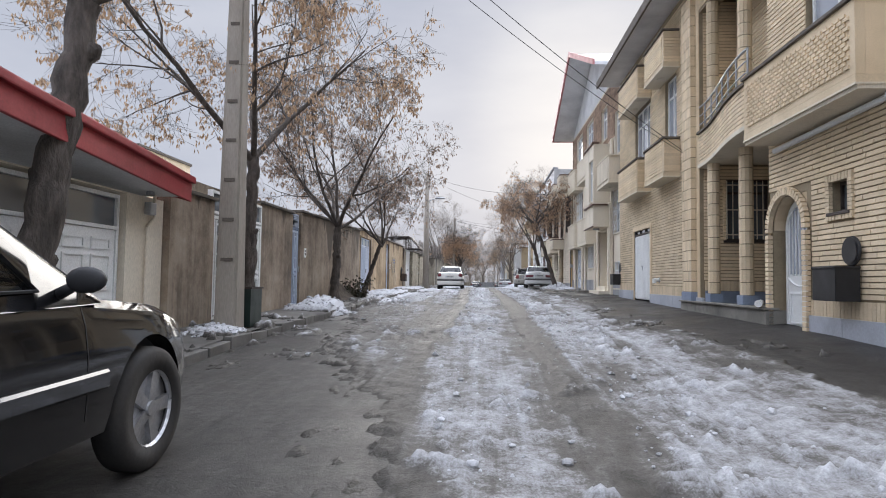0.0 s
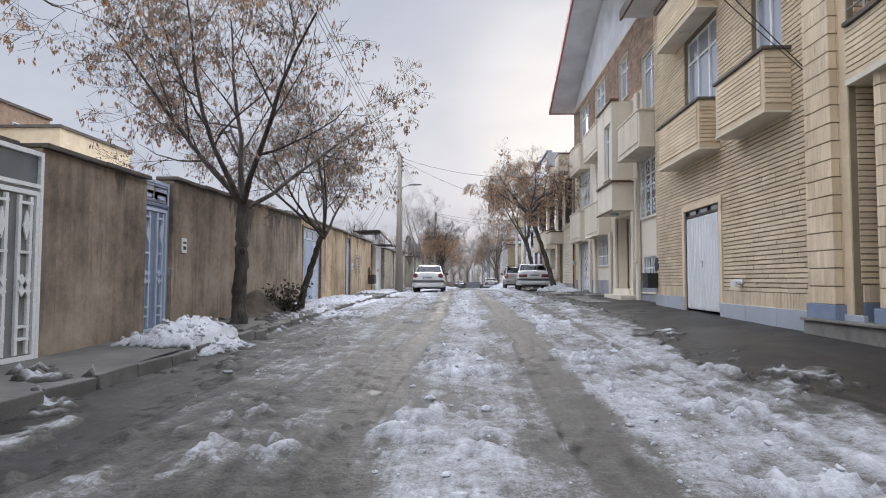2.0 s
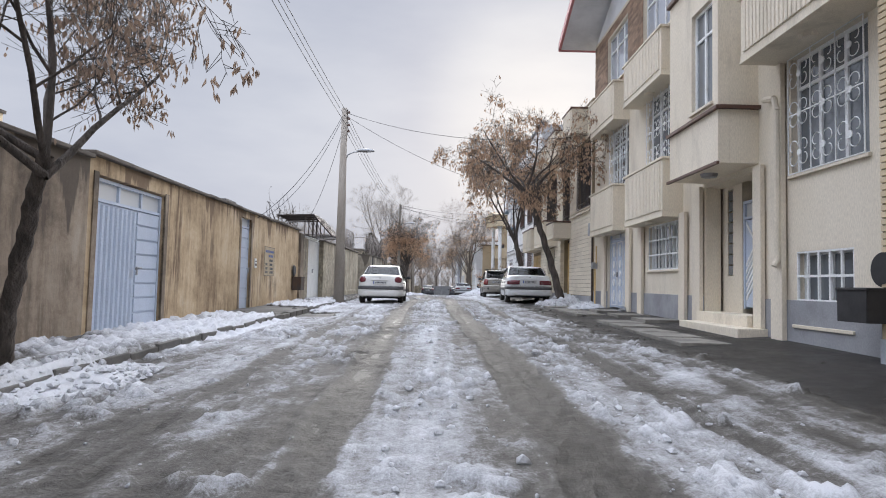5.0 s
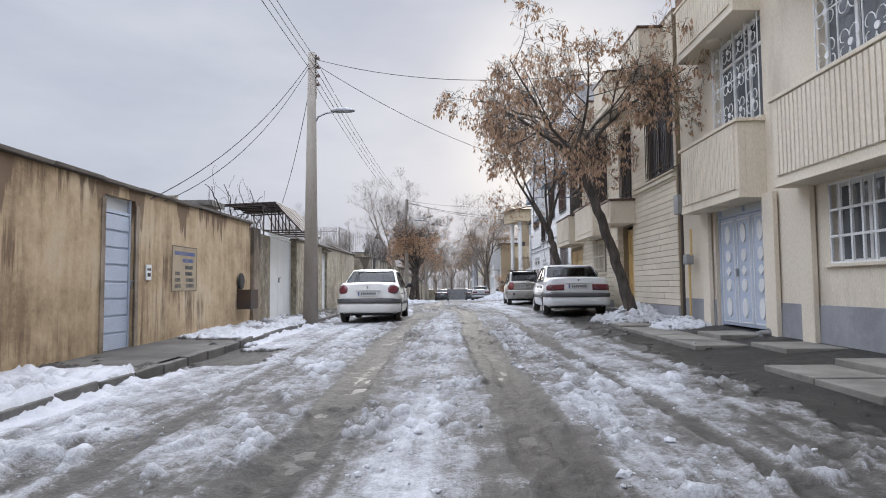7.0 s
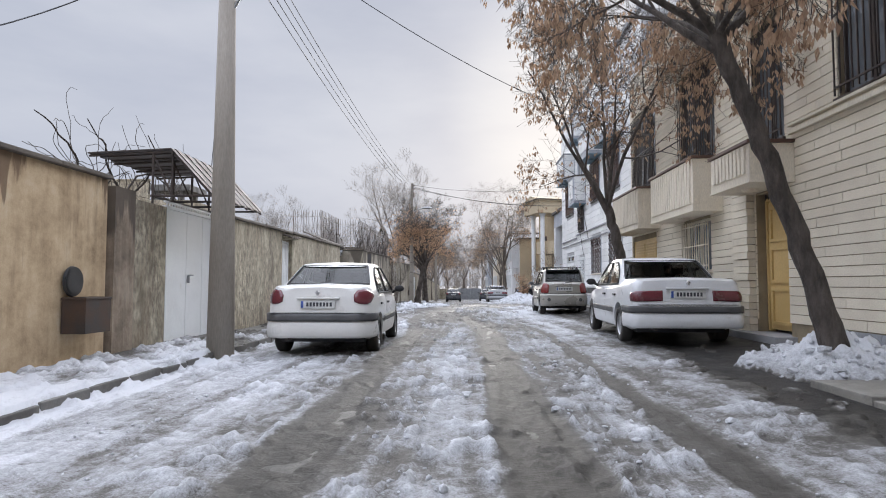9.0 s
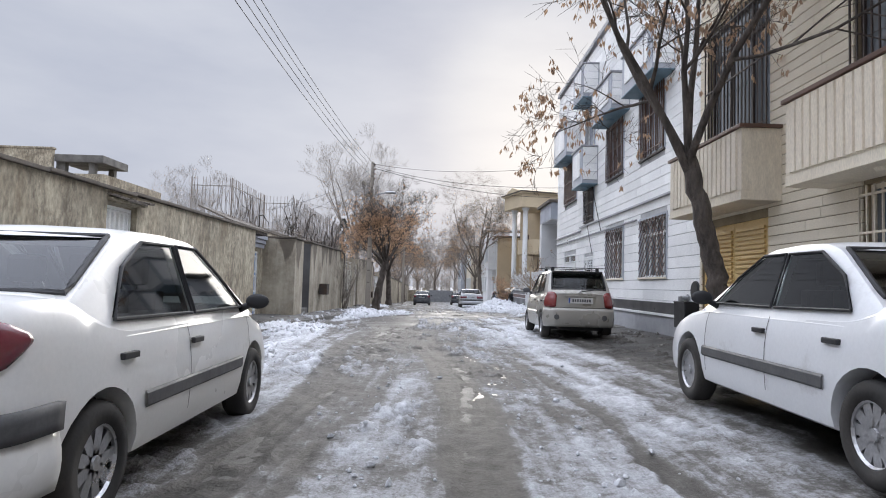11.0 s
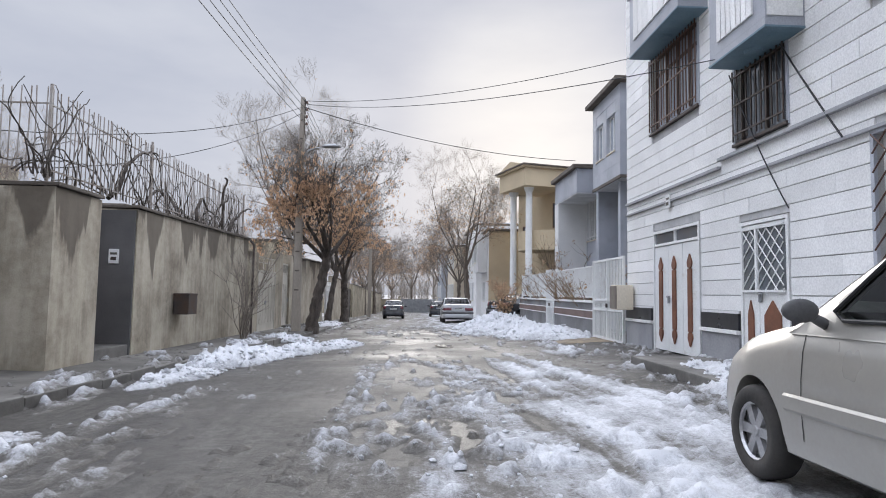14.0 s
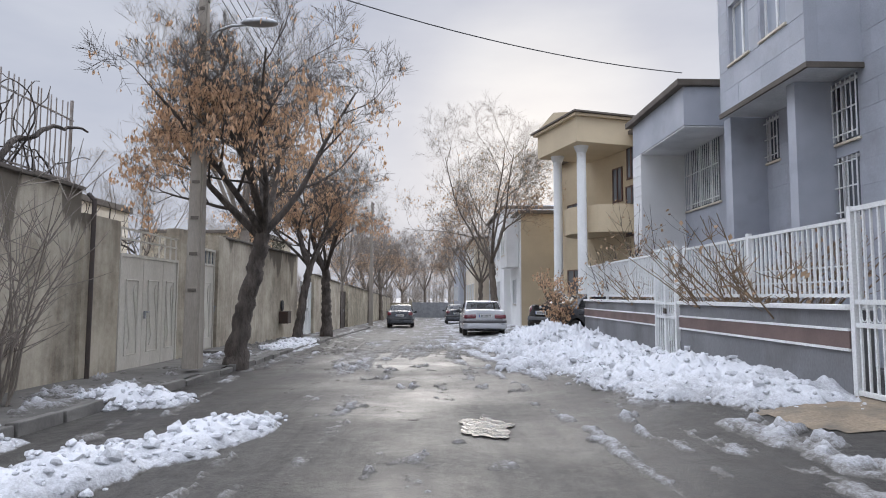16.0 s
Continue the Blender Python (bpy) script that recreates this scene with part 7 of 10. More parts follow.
# ---- fenced front garden and the grey house behind it ----
F = thing("garden_fence", pose(5.35, 69, 0.6), "low grey stone wall with a white steel fence on it", "fence")
FX = 5.38
SLATE_WALL = material("slate_grey_stone", (0.215, 0.217, 0.225), 0.7, (0.16, 0.16, 0.165), 0.9, 50, 0.3, stain=(0.10, 0.095, 0.09), stain_scale=1.0, stain_at=(0.55, 0.75), streak=0.4)
BAND_ST = material("red_brown_stone", (0.20, 0.135, 0.12), 0.7, (0.14, 0.10, 0.09), 1.2, 50, 0.2)
for a, c in ((64.45, 68.9), (70.05, 75.6)):
    part("low_wall", boxes((FX, FX + 0.25, a, c, 0.2, 1.62), bevel=0.01), SLATE_WALL, F, at=HERE)
    part("coping", boxes((FX - 0.05, FX + 0.3, a, c, 1.622, 1.68), bevel=0.008), WHITE_ST, F, at=HERE)
    part("red_band", boxes((FX - 0.02, FX - 0.001, a, c, 1.22, 1.40)), BAND_ST, F, "red-brown stone band", at=HERE)
    part("white_strip", boxes((FX - 0.03, FX - 0.001, a, c, 1.402, 1.43), (FX - 0.03, FX - 0.001, a, c, 1.19, 1.218)), WHITE_ST, F, at=HERE)
    bm = bmesh.new()
    box(bm, FX + 0.09, FX + 0.13, a, c, 2.58, 2.62)
    box(bm, FX + 0.09, FX + 0.13, a, c, 1.76, 1.80)
    n = int((c - a) / 1.6)
    for k in range(n + 1):
        y = a + (c - a) * k / n
        box(bm, FX + 0.08, FX + 0.14, y - 0.03, y + 0.03, 1.68, 2.66)
    part("rail", bm, WHITE_PT, F, at=HERE)
    n = int((c - a) / 0.105)
    bar = mesh_of("bar", boxes((-0.012, 0.012, -0.012, 0.012, 0, 0.86)), WHITE_PT)
    for k in range(1, n):
        part("bar", None, None, F, mesh=bar, at=pose(FX + 0.11, a + (c - a) * k / n, 1.75))
    bm = bmesh.new()
    for k in range(n):
        y = a + (c - a) * (k + 0.5) / n
        tube(bm, [Vector((y + 0.045 * math.cos(math.pi * q / 5), 0, 0.09 * math.sin(math.pi * q / 5))) for q in range(11)], 0.006, 4)
    tagged(part("oval_band", bm, WHITE_PT, F, at=pose(FX + 0.11, 0, 2.02, 0, 0, 90)), kind="stuff")


def bar_gate(y0, y1, z0, z1, x, label, turn=0.0):
    w = y1 - y0
    g = thing("bar_gate", right_wall((y0 + y1) / 2, z0, x) @ pose(0, 0, 0, 0, 0, turn), label, "gate")
    h = z1 - z0
    bm = bmesh.new()
    for xa in (-w / 2, -0.03, w / 2 - 0.06):
        box(bm, xa, xa + 0.06, -0.03, 0.03, 0, h)
    for z in (0.02, h * 0.36, h * 0.48, h - 0.06):
        box(bm, -w / 2 + 0.06, w / 2 - 0.06, -0.02, 0.02, z, z + 0.05)
    part("frame", bm, WHITE_PT, g)
    n = int(w / 0.11)
    for k in range(n):
        xx = -w / 2 + 0.06 + (w - 0.12) * (k + 0.5) / n
        part("bar", boxes((xx - 0.011, xx + 0.011, -0.011, 0.011, 0.06, h - 0.06)), WHITE_PT, g)
    bm = bmesh.new()
    for k in range(n):
        xx = -w / 2 + 0.06 + (w - 0.12) * (k + 1.0) / n
        if xx < w / 2 - 0.08:
            tube(bm, [Vector((xx + 0.04 * math.cos(math.pi * q / 5), 0, h * 0.43 + 0.08 * math.sin(math.pi * q / 5))) for q in range(11)], 0.006, 4)
    tagged(part("oval_band", bm, WHITE_PT, g), kind="stuff")
    part("latch", boxes((-0.02, 0.09, -0.06, -0.031, h * 0.4, h * 0.4 + 0.1), bevel=0.008), DARK_METAL, g)
    return g


bar_gate(62.05, 64.4, gz(63) + 0.03, 2.72, FX, "white steel bar gate of a front garden")
bar_gate(68.95, 70.0, gz(69.5) + 0.03, 2.68, FX - 0.02, "narrow white steel bar gate in the fence")

H5 = thing("house", pose(9.5, 70, 0), "grey stone house with overhanging upper storey and white grilles", "house")
X5 = 8.4
# tall part: a box over two piers, a recess, and a lower box
h5a = [(68.35, 69.5, 4.55, 5.7), (68.4, 69.5, 3.15, 4.3), (70.8, 71.95, 4.7, 5.7), (65.3, 66.5, 3.5, 5.15), (69.9, 70.8, 0.4, 3.1)]
body(H5, X5, 13, 62.1, 72.6, -0.2, 8.9, h5a, BLUE_ST)
bm = bmesh.new()
wall_cells(bm, 7.4, 7.62, 68.2, 71.3, 5.78, 8.9, ((68.75, 69.6, 6.75, 8.05), (70.05, 70.85, 6.75, 8.05)))
box(bm, 7.622, 8.398, 68.2, 68.42, 5.78, 8.9)
box(bm, 7.622, 8.398, 71.08, 71.3, 5.78, 8.9)
courses(H5, 7.4, 68.2, 71.3, 5.8, 8.88, [(68.7, 69.65, 6.7, 8.1), (70.0, 70.9, 6.7, 8.1)], 0.44, BLUE_ST, 0.008, 0.01, 0.95, name="stone_facing", seed=3)
courses(H5, X5, 62.15, 72.6, 0.6, 8.85, h5a, 0.44, BLUE_ST, 0.008, 0.01, 0.95, name="stone_facing", seed=4)
upper = part("upper_box", bm, BLUE_ST, H5, "projecting blue-grey stone upper storey", at=HERE)
part("soffit", boxes((7.42, 8.39, 68.22, 71.28, 5.74, 5.778)), SOFFIT, upper, at=HERE)
part("drip_edge", boxes((7.37, 7.42, 68.16, 71.34, 5.70, 5.80), (7.42, 8.39, 68.16, 68.198, 5.70, 5.80)), DARKCAP, upper, at=HERE)
part("roof_edge", boxes((7.15, 8.6, 67.95, 71.55, 8.902, 9.06), (8.2, 13.0, 62.0, 72.8, 8.91, 9.05), bevel=0.02), DARKCAP, H5, at=HERE)
for yc, w in ((69.175, 0.85), (70.45, 0.8)):
    window(right_wall(yc, 6.75, 7.4), w, 1.3, H5, WHITE_PT, None, cols=2, curtain=True)
for a, c, x in ((69.0, 69.25, 7.66), (71.3, 71.6, 7.6), (66.75, 67.0, 7.9)):
    part("pier", boxes((x, X5 - 0.002, a, c, 0.2, 5.738)), BLUE_ST, H5, at=HERE)
part("lower_box", boxes((7.6, X5 - 0.002, 62.15, 66.4, 5.25, 6.2), bevel=0.01), BLUE_ST, H5, "projecting blue-grey stone box", at=HERE)
part("soffit", boxes((7.62, X5 - 0.01, 62.17, 66.38, 5.21, 5.248)), SOFFIT, H5, at=HERE)
part("roof_edge", boxes((7.48, X5 - 0.002, 62.1, 66.55, 6.202, 6.36), bevel=0.015), DARKCAP, H5, at=HERE)
for yc, z, w, h in ((68.925, 4.55, 1.15, 1.15), (68.95, 3.15, 1.1, 1.15), (71.375, 4.7, 1.15, 1.0), (65.9, 3.5, 1.2, 1.65)):
    window(right_wall(yc, z, X5), w, h, H5, WHITE_PT, "bars", WHITE_PT, cols=2, transom=0.0)
gate(right_wall(70.35, 0.75, X5 + 0.1), 0.9, 2.3, ((1.0, "framed"),), "brown timber front door of the grey house", BROWN_PT)
# low part
h5b = [(73.5, 75.6, 4.22, 6.2)]
body(H5, X5, 13, 72.62, 76.4, -0.2, 6.9, h5b, BLUE_ST)
part("side_pier", boxes((7.12, X5 - 0.002, 75.7, 76.4, 0.1, 5.93)), WHITE_ST, H5, "pale stone side wall", at=HERE)
courses(H5, 7.12, 75.7, 76.4, 0.8, 5.9, [], 0.3, WHITE_ST, 0.014, 0.012, 1.2, name="stone_facing")
box_c = part("upper_box", boxes((7.12, X5 - 0.002, 72.64, 76.4, 5.932, 6.9), bevel=0.01), BLUE_ST, H5, "projecting grey stone upper box", at=HERE)
part("soffit", boxes((7.14, X5 - 0.01, 72.66, 75.69, 5.89, 5.93)), SOFFIT, box_c, at=HERE)
part("roof_edge", boxes((6.95, 8.6, 72.55, 76.6, 6.902, 7.07), bevel=0.02), DARKCAP, H5, at=HERE)
window(right_wall(74.55, 4.22, X5), 2.1, 1.98, H5, WHITE_PT, "bars", WHITE_PT, cols=3, transom=0.0)
# ---- portico house, where the street bends ----
T6 = pose(7.1, 83.3, 0, 0, 0, -74)
H6 = thing("house", T6, "sandstone-coloured house with a tall columned portico", "house")
bm = bmesh.new()
box(bm, -4.5, 3.6, 1.6, 8.0, -0.1, 8.2)
part("wall", bm, OCHRE_L := material("sandy_stone", (0.56, 0.46, 0.31), 0.8, (0.50, 0.41, 0.28), 0.8, 50, 0.25), H6)
for x, z, w, h in ((-3.2, 1.4, 1.2, 1.6), (1.9, 1.2, 1.3, 1.8), (-3.2, 4.6, 1.1, 1.5), (2.75, 3.7, 0.9, 2.4), (0.2, 1.0, 1.0, 2.2), (1.5, 4.2, 0.8, 2.0), (0.5, 5.7, 0.7, 1.4), (1.5, 6.5, 0.6, 1.3), (0.5, 4.4, 0.8, 1.1)):
    window(T6 @ pose(x, 1.6, z), w, h, H6, BROWN_PT, None, cols=2, depth=-0.03)
bm = bmesh.new()
for x in (-1.0, 1.0):
    bm = bmesh.new()
    cyl(bm, (x, -0.4, 0.4), (x, -0.4, 7.7), 0.2, 0.18, 16)
    cyl(bm, (x, -0.4, 7.5), (x, -0.4, 7.75), 0.2, 0.3, 16)
    cyl(bm, (x, -0.4, 0.4), (x, -0.4, 0.8), 0.28, 0.22, 16)
    part("column", bm, WHITE_PT, H6, "white round portico column")
bm = bmesh.new()
box(bm, -1.7, 1.7, -1.0, 2.2, 7.75, 8.75, 0.02)
box(bm, -1.85, 1.85, -1.15, 2.4, 8.752, 8.86, 0.02)
prism(bm, [(-1.9, 8.862), (1.9, 8.862), (0, 9.35)], "y", -1.1, 2.2)
part("pediment", bm, OCHRE_L, H6)
part("pediment_cap", boxes((-1.95, 1.95, -1.22, 2.45, 8.862, 8.93)), DARKCAP, H6)
bm = bmesh.new()
prism(bm, [(-1.5 * 1.2 * math.cos(math.pi * k / 12), 1.5 - 1.9 * math.sin(math.pi * k / 12)) for k in range(13)], "z", 4.3, 5.4)
part("balcony_cap", boxes((-1.86, 1.86, 1.3, 1.59, 5.402, 5.46), bevel=0.01), DARKCAP, H6)
part("curved_balcony", bm, OCHRE_L, H6, "bowed sandstone balcony")
part("lower_roof", boxes((-4.7, 3.9, 1.3, 8.2, 8.202, 8.35), bevel=0.02), DARKCAP, H6)
# ---- houses further on ----
rng = random.Random(21)
for x, y, w, d, h, mat, lab in ((8.5, 98.6, 9, 8, 6.9, WHITE_ST, "white stone house with a snowy flat roof"), (8.95, 92.2, 4, 7, 6.1, OCHRE_L, "sandy rendered house with a blank side and a white stone front"), (7.5, 109, 11, 8, 6.0, CREAM, "cream two-storey house down the street"), (7.0, 123, 12, 8, 6.4, BLUE_ST, "grey two-storey house down the street")):
    T = pose(x - 3.2, y, 0, 0, 0, -90)
    Hn = thing("house", T, lab, "house")
    part("wall", boxes((-w / 2, w / 2, 0, d, -1.8, h)), mat, Hn)
    part("roof_edge", boxes((-w / 2 - 0.15, w / 2 + 0.15, -0.2, d + 0.2, h + 0.002, h + 0.16), bevel=0.02), DARKCAP, Hn)
    part("roof_snow", boxes((-w / 2 + 0.1, w / 2 - 0.1, 0.1, d - 0.1, h + 0.162, h + 0.26), bevel=0.03), SNOW, Hn)
    if mat is OCHRE_L:
        part("stone_front", boxes((-w / 2, w / 2, -0.06, -0.002, -1.6, h - 0.02)), WHITE_ST, Hn, "pale stone front")
        part("bay", boxes((-w / 2 + 0.5, w / 2 - 0.5, -0.7, -0.062, 3.3, 5.9), bevel=0.02), WHITE_ST, Hn, "pale stone bay")
    for k in range(int(w / 2.6)):
        for z in (1.3, 4.0):
            window(T @ pose(0, -0.7 if z > 3 else -0.06, z, 0, 0, 0) if mat is OCHRE_L else T @ pose(-w / 2 + 1.4 + k * 2.6, 0, z), 1.3, 1.4, Hn, WHITE_PT, None, cols=2, depth=-0.03)
# end of the street
tagged(part("end_wall", boxes((-30, -4.0, 133.6, 133.9, -1.8, 1.0), (7.0, 30, 133.6, 133.9, -1.8, 1.0), (-1.5, -1.1, 133.5, 133.9, -1.8, 1.3), (3.9, 4.3, 133.5, 133.9, -1.8, 1.3), (-4.0, -1.5, 133.6, 133.9, -1.8, 0.9), (4.3, 7.0, 133.6, 133.9, -1.8, 0.9)), GREYREN), "rendered wall across the street's end", "wall", kind="structure")
gate(pose(1.4, 133.7, -0.95), 5.0, 1.9, ((0.5, "ribbed"), (0.5, "ribbed")), "grey steel double gate closing the street", GREY_METAL)

# ---- trees ----
def ring_tube(verts, faces, pts, radii, sides):
    """Adds a tapered tube along pts to the lists."""
    first = len(verts)
    for i, p in enumerate(pts):
        d = (pts[min(i + 1, len(pts) - 1)] - pts[max(i - 1, 0)]).normalized()
        u = d.cross(Vector((0.31, 0.87, 0.38))).normalized()
        v = d.cross(u)
        for k in range(sides):
            a = 2 * math.pi * k / sides
            verts.append(p + (u * math.cos(a) + v * math.sin(a)) * radii[i])
    for i in range(len(pts) - 1):
        for k in range(sides):
            a, c = first + i * sides + k, first + i * sides + (k + 1) % sides
            faces.append((a, c, c + sides, a + sides))


def raw_mesh(name, verts, faces, mat, smooth=True):
    me = bpy.data.meshes.new(name)
    me.from_pydata([tuple(v) for v in verts], [], faces)
    me.update()
    me.materials.append(mat)
    if smooth:
        me.polygons.foreach_set("use_smooth", [True] * len(me.polygons))
    return me


def tree(x, y, z, label, seed, fork, r0, height, spread, limbs=5, keys=2500, key_mat=None, bark=None, upright=0.5, key_size=1.0, twigs=1.0, knobs=True, droop=0.0, low=0.0, bare_top=0.35):
    """A street tree: a knobbly tapered trunk up to the fork (dx, dy, dz), limbs that branch four times, and hanging dry keys."""
    rng = random.Random(seed)
    bark = bark or BARK
    t = thing("tree", pose(x, y, z), label, "tree", "street trees")
    fv = Vector(fork)
    pts, radii = [], []
    n = 26
    for i in range(n + 1):
        s = i / n
        wob = Vector((rng.uniform(-1, 1), rng.uniform(-1, 1), 0)) * r0 * 0.16 * (0 if i in (0, n) else 1)
        pts.append(Vector((fv.x * s ** 1.2, fv.y * s, fv.z * s)) + wob + Vector((0, 0, -0.15 if i == 0 else 0)))
        radii.append(r0 * (1.35 - 0.3 * min(1, s * 5) - 0.28 * s) * (rng.uniform(0.95, 1.07) * (1 + 0.05 * math.sin(i * 0.9 + seed)) if knobs else rng.uniform(0.97, 1.03)))
    v, f = [], []
    ring_tube(v, f, pts, radii, 12)
    if knobs:
        for _ in range(4):
            i = rng.randrange(5, n)
            a = rng.uniform(0, 6.28)
            d = Vector((math.cos(a), math.sin(a), 0.5))
            ring_tube(v, f, [pts[i], pts[i] + d * r0 * 0.8, pts[i] + d * r0 * 1.15], [r0 * 0.7, r0 * 0.55, r0 * 0.15], 7)
    part("trunk", None, None, t, mesh=raw_mesh("trunk", v, f, bark))
    v, f, tips = [], [], []

    def branch(p, d, length, r, level):
        segs = 6 if level < 2 else 4 if level < 3 else 2 if level < 4 else 1
        pts, radii = [p.copy()], [r]
        q, dd = p.copy(), d.normalized()
        for i in range(segs):
            lift = upright * 0.25 - droop * (0.12 if level < 2 else 0.35)
            dd = (dd + Vector((rng.uniform(-1, 1), rng.uniform(-1, 1), rng.uniform(-0.7, 0.9))) * (0.16 + 0.05 * level if level < 4 else 0.1) + Vector((0, 0, lift * 0.4))).normalized()
            q = q + dd * length / segs
            pts.append(q.copy())
            radii.append(max(r * (1 - 0.75 * (i + 1) / segs), 0.0026))
        ring_tube(v, f, pts, radii, (7, 6, 4, 3, 3)[level])
        if level >= 3:
            tips.extend(pts[1:])
        if level == 4:
            return
        kids = int(((5, 6, 6, 6)[level]) * (twigs if level > 0 else 1) + 0.5)
        for k in range(kids):
            s = 0.25 + 0.75 * (k + rng.random()) / kids
            i = min(int(s * segs), segs - 1)
            base = pts[i].lerp(pts[i + 1], s * segs - i)
            main = (pts[i + 1] - pts[i]).normalized()
            side = main.cross(Vector((rng.uniform(-1, 1), rng.uniform(-1, 1), rng.uniform(-1, 1)))).normalized()
            kd = (main * rng.uniform(0.45, 0.9) + side * rng.uniform(0.5, 0.95) + Vector((0, 0, (0.18 if level < 2 else 0.5) * upright - low * 0.2))).normalized()
            branch(base, kd, length * (rng.uniform(0.42, 0.62) if level < 2 else rng.uniform(0.5, 0.85)) * (1.12 - 0.4 * s), max(radii[i] * 0.52, 0.0036), level + 1)

    reach = height - fv.z
    for k in range(limbs):
        a = 2 * math.pi * (k + rng.uniform(-0.25, 0.25)) / limbs
        out = spread / max(reach, 0.1)
        d = Vector((math.cos(a) * out, math.sin(a) * out, rng.uniform(0.55, 1.0)))
        if k == 0:
            d = Vector((rng.uniform(-0.15, 0.15), rng.uniform(-0.15, 0.15), 1.0))
        branch(pts[-1] - Vector((0, 0, rng.uniform(0, 0.2))), d, reach * rng.uniform(0.62, 0.85), r0 * rng.uniform(0.34, 0.5), 0)
    part("crown", None, None, t, mesh=raw_mesh("crown", v, f, bark))
    if keys:
        v, f = [], []
        per = 3
        low_tips = [q for q in tips if q.z < fv.z + reach * 0.5] or tips
        for _ in range(keys // per):
            c = rng.choice(tips)
            if rng.random() < bare_top * 1.6 * max(0.0, (c.z - fv.z) / reach - 0.2):
                c = rng.choice(low_tips)
            c = c + Vector((rng.uniform(-0.05, 0.05), rng.uniform(-0.05, 0.05), -0.02))
            for _ in range(per):
                o = c + Vector((rng.uniform(-0.045, 0.045), rng.uniform(-0.045, 0.045), rng.uniform(-0.07, 0)))
                a = rng.uniform(0, 6.28)
                w = Vector((math.cos(a), math.sin(a), rng.uniform(-0.4, 0.4))) * rng.uniform(0.012, 0.022) * key_size
                h = Vector((rng.uniform(-0.4, 0.4), rng.uniform(-0.4, 0.4), -1)) * rng.uniform(0.05, 0.10) * key_size
                b = len(v)
                bend = w.cross(h) * 4
                v += [o, o + h * 0.45 + w + bend, o + h, o + h * 0.5 - w + bend]
                f.append((b, b + 1, b + 2, b + 3))
        tagged(part("dry_keys", None, None, t, "hanging dry seed keys and leaves", mesh=raw_mesh("dry_keys", v, f, key_mat or LEAF, False)), kind="stuff")
    return t


def gl(y):
    return float(walk_z(0, y)) - 0.03


tree(-4.6, 5.9, gl(6), "thick gnarled street tree with rough bark before a gate", 3, (0.35, 0.3, 3.9), 0.19, 8.0, 5.0, 5, 6500, LEAF, BARK, twigs=0.85, key_size=1.15, low=0.9, upright=0.25)
tree(-4.15, 10.75, gl(10.7), "dark knobbly street tree with hanging brown keys", 5, (0.02, 0.05, 3.0), 0.13, 8.2, 5.7, 6, 10500, LEAF, BARK, twigs=0.85, key_size=1.1, low=0.8, upright=0.25)
tree(-4.25, 17.75, gl(17.7), "dark-barked street tree full of dark seed keys", 8, (0.08, -0.1, 2.35), 0.13, 7.9, 5.0, 7, 9500, LEAF_DK, BARK, twigs=0.82, key_size=1.1, upright=0.3, low=0.5)
tree(-4.2, 21.85, gl(21.8), "young street tree leaning over the road with dark keys", 11, (0.75, -0.7, 2.0), 0.085, 5.7, 3.4, 6, 4600, LEAF_DK, key_size=0.95, knobs=False, upright=0.3, low=0.4, twigs=0.85)
tree(4.25, 36.15, gz(36), "slender tree leaning from the house over the street", 14, (-1.15, 0.15, 3.75), 0.12, 7.6, 5.0, 8, 8500, LEAF_BR, key_size=1.3, twigs=0.85, droop=0.65, low=1.3, knobs=False, upright=0.2, bare_top=0.1)
tree(4.35, 44.5, gz(44.5), "forked tree with few dry leaves before the ochre gate", 17, (-0.6, 0.0, 2.75), 0.14, 8.2, 2.7, 5, 3600, LEAF_BR, key_size=1.3, low=0.9, knobs=False, upright=0.4, droop=0.35, bare_top=0.8)
tree(-2.85, 70.2, gl(70), "broad street tree with rust-coloured leaves by the kerb", 20, (0.48, 0.1, 2.6), 0.19, 7.3, 2.9, 8, 9000, LEAF_OR, BARK, key_size=1.2, knobs=False, low=0.2, upright=0.45, bare_top=0.9, twigs=1.0)
tree(-3.5, 79.0, gl(79), "leaning pollarded street tree with rust leaves", 23, (0.35, 0.1, 2.6), 0.15, 7.0, 2.2, 6, 4600, LEAF_OR, BARK, key_size=1.3, knobs=False, bare_top=0.8)
tree(-3.0, 81.9, gl(82), "thick pollarded street tree by the kerb", 26, (-0.1, 0.2, 2.6), 0.2, 6.8, 2.2, 6, 4200, LEAF_OR, BARK, key_size=1.3, knobs=False, bare_top=0.8)
far_tree = tree(-4.9, 77.5, gl(77), "tall bare pale-barked tree behind the wall", 29, (0, 0, 3.6), 0.18, 11.6, 4.4, 6, 300, LEAF, BARK_P, upright=0.6, knobs=False, twigs=0.85)
right_far = tree(4.3, 89.5, gz(89), "bare tree with a forked trunk at the street's bend", 32, (-0.2, 0, 3.4), 0.2, 10.6, 4.2, 7, 3600, LEAF, BARK_M, twigs=0.95, key_size=1.4, upright=0.4, low=0.5, bare_top=0.9)
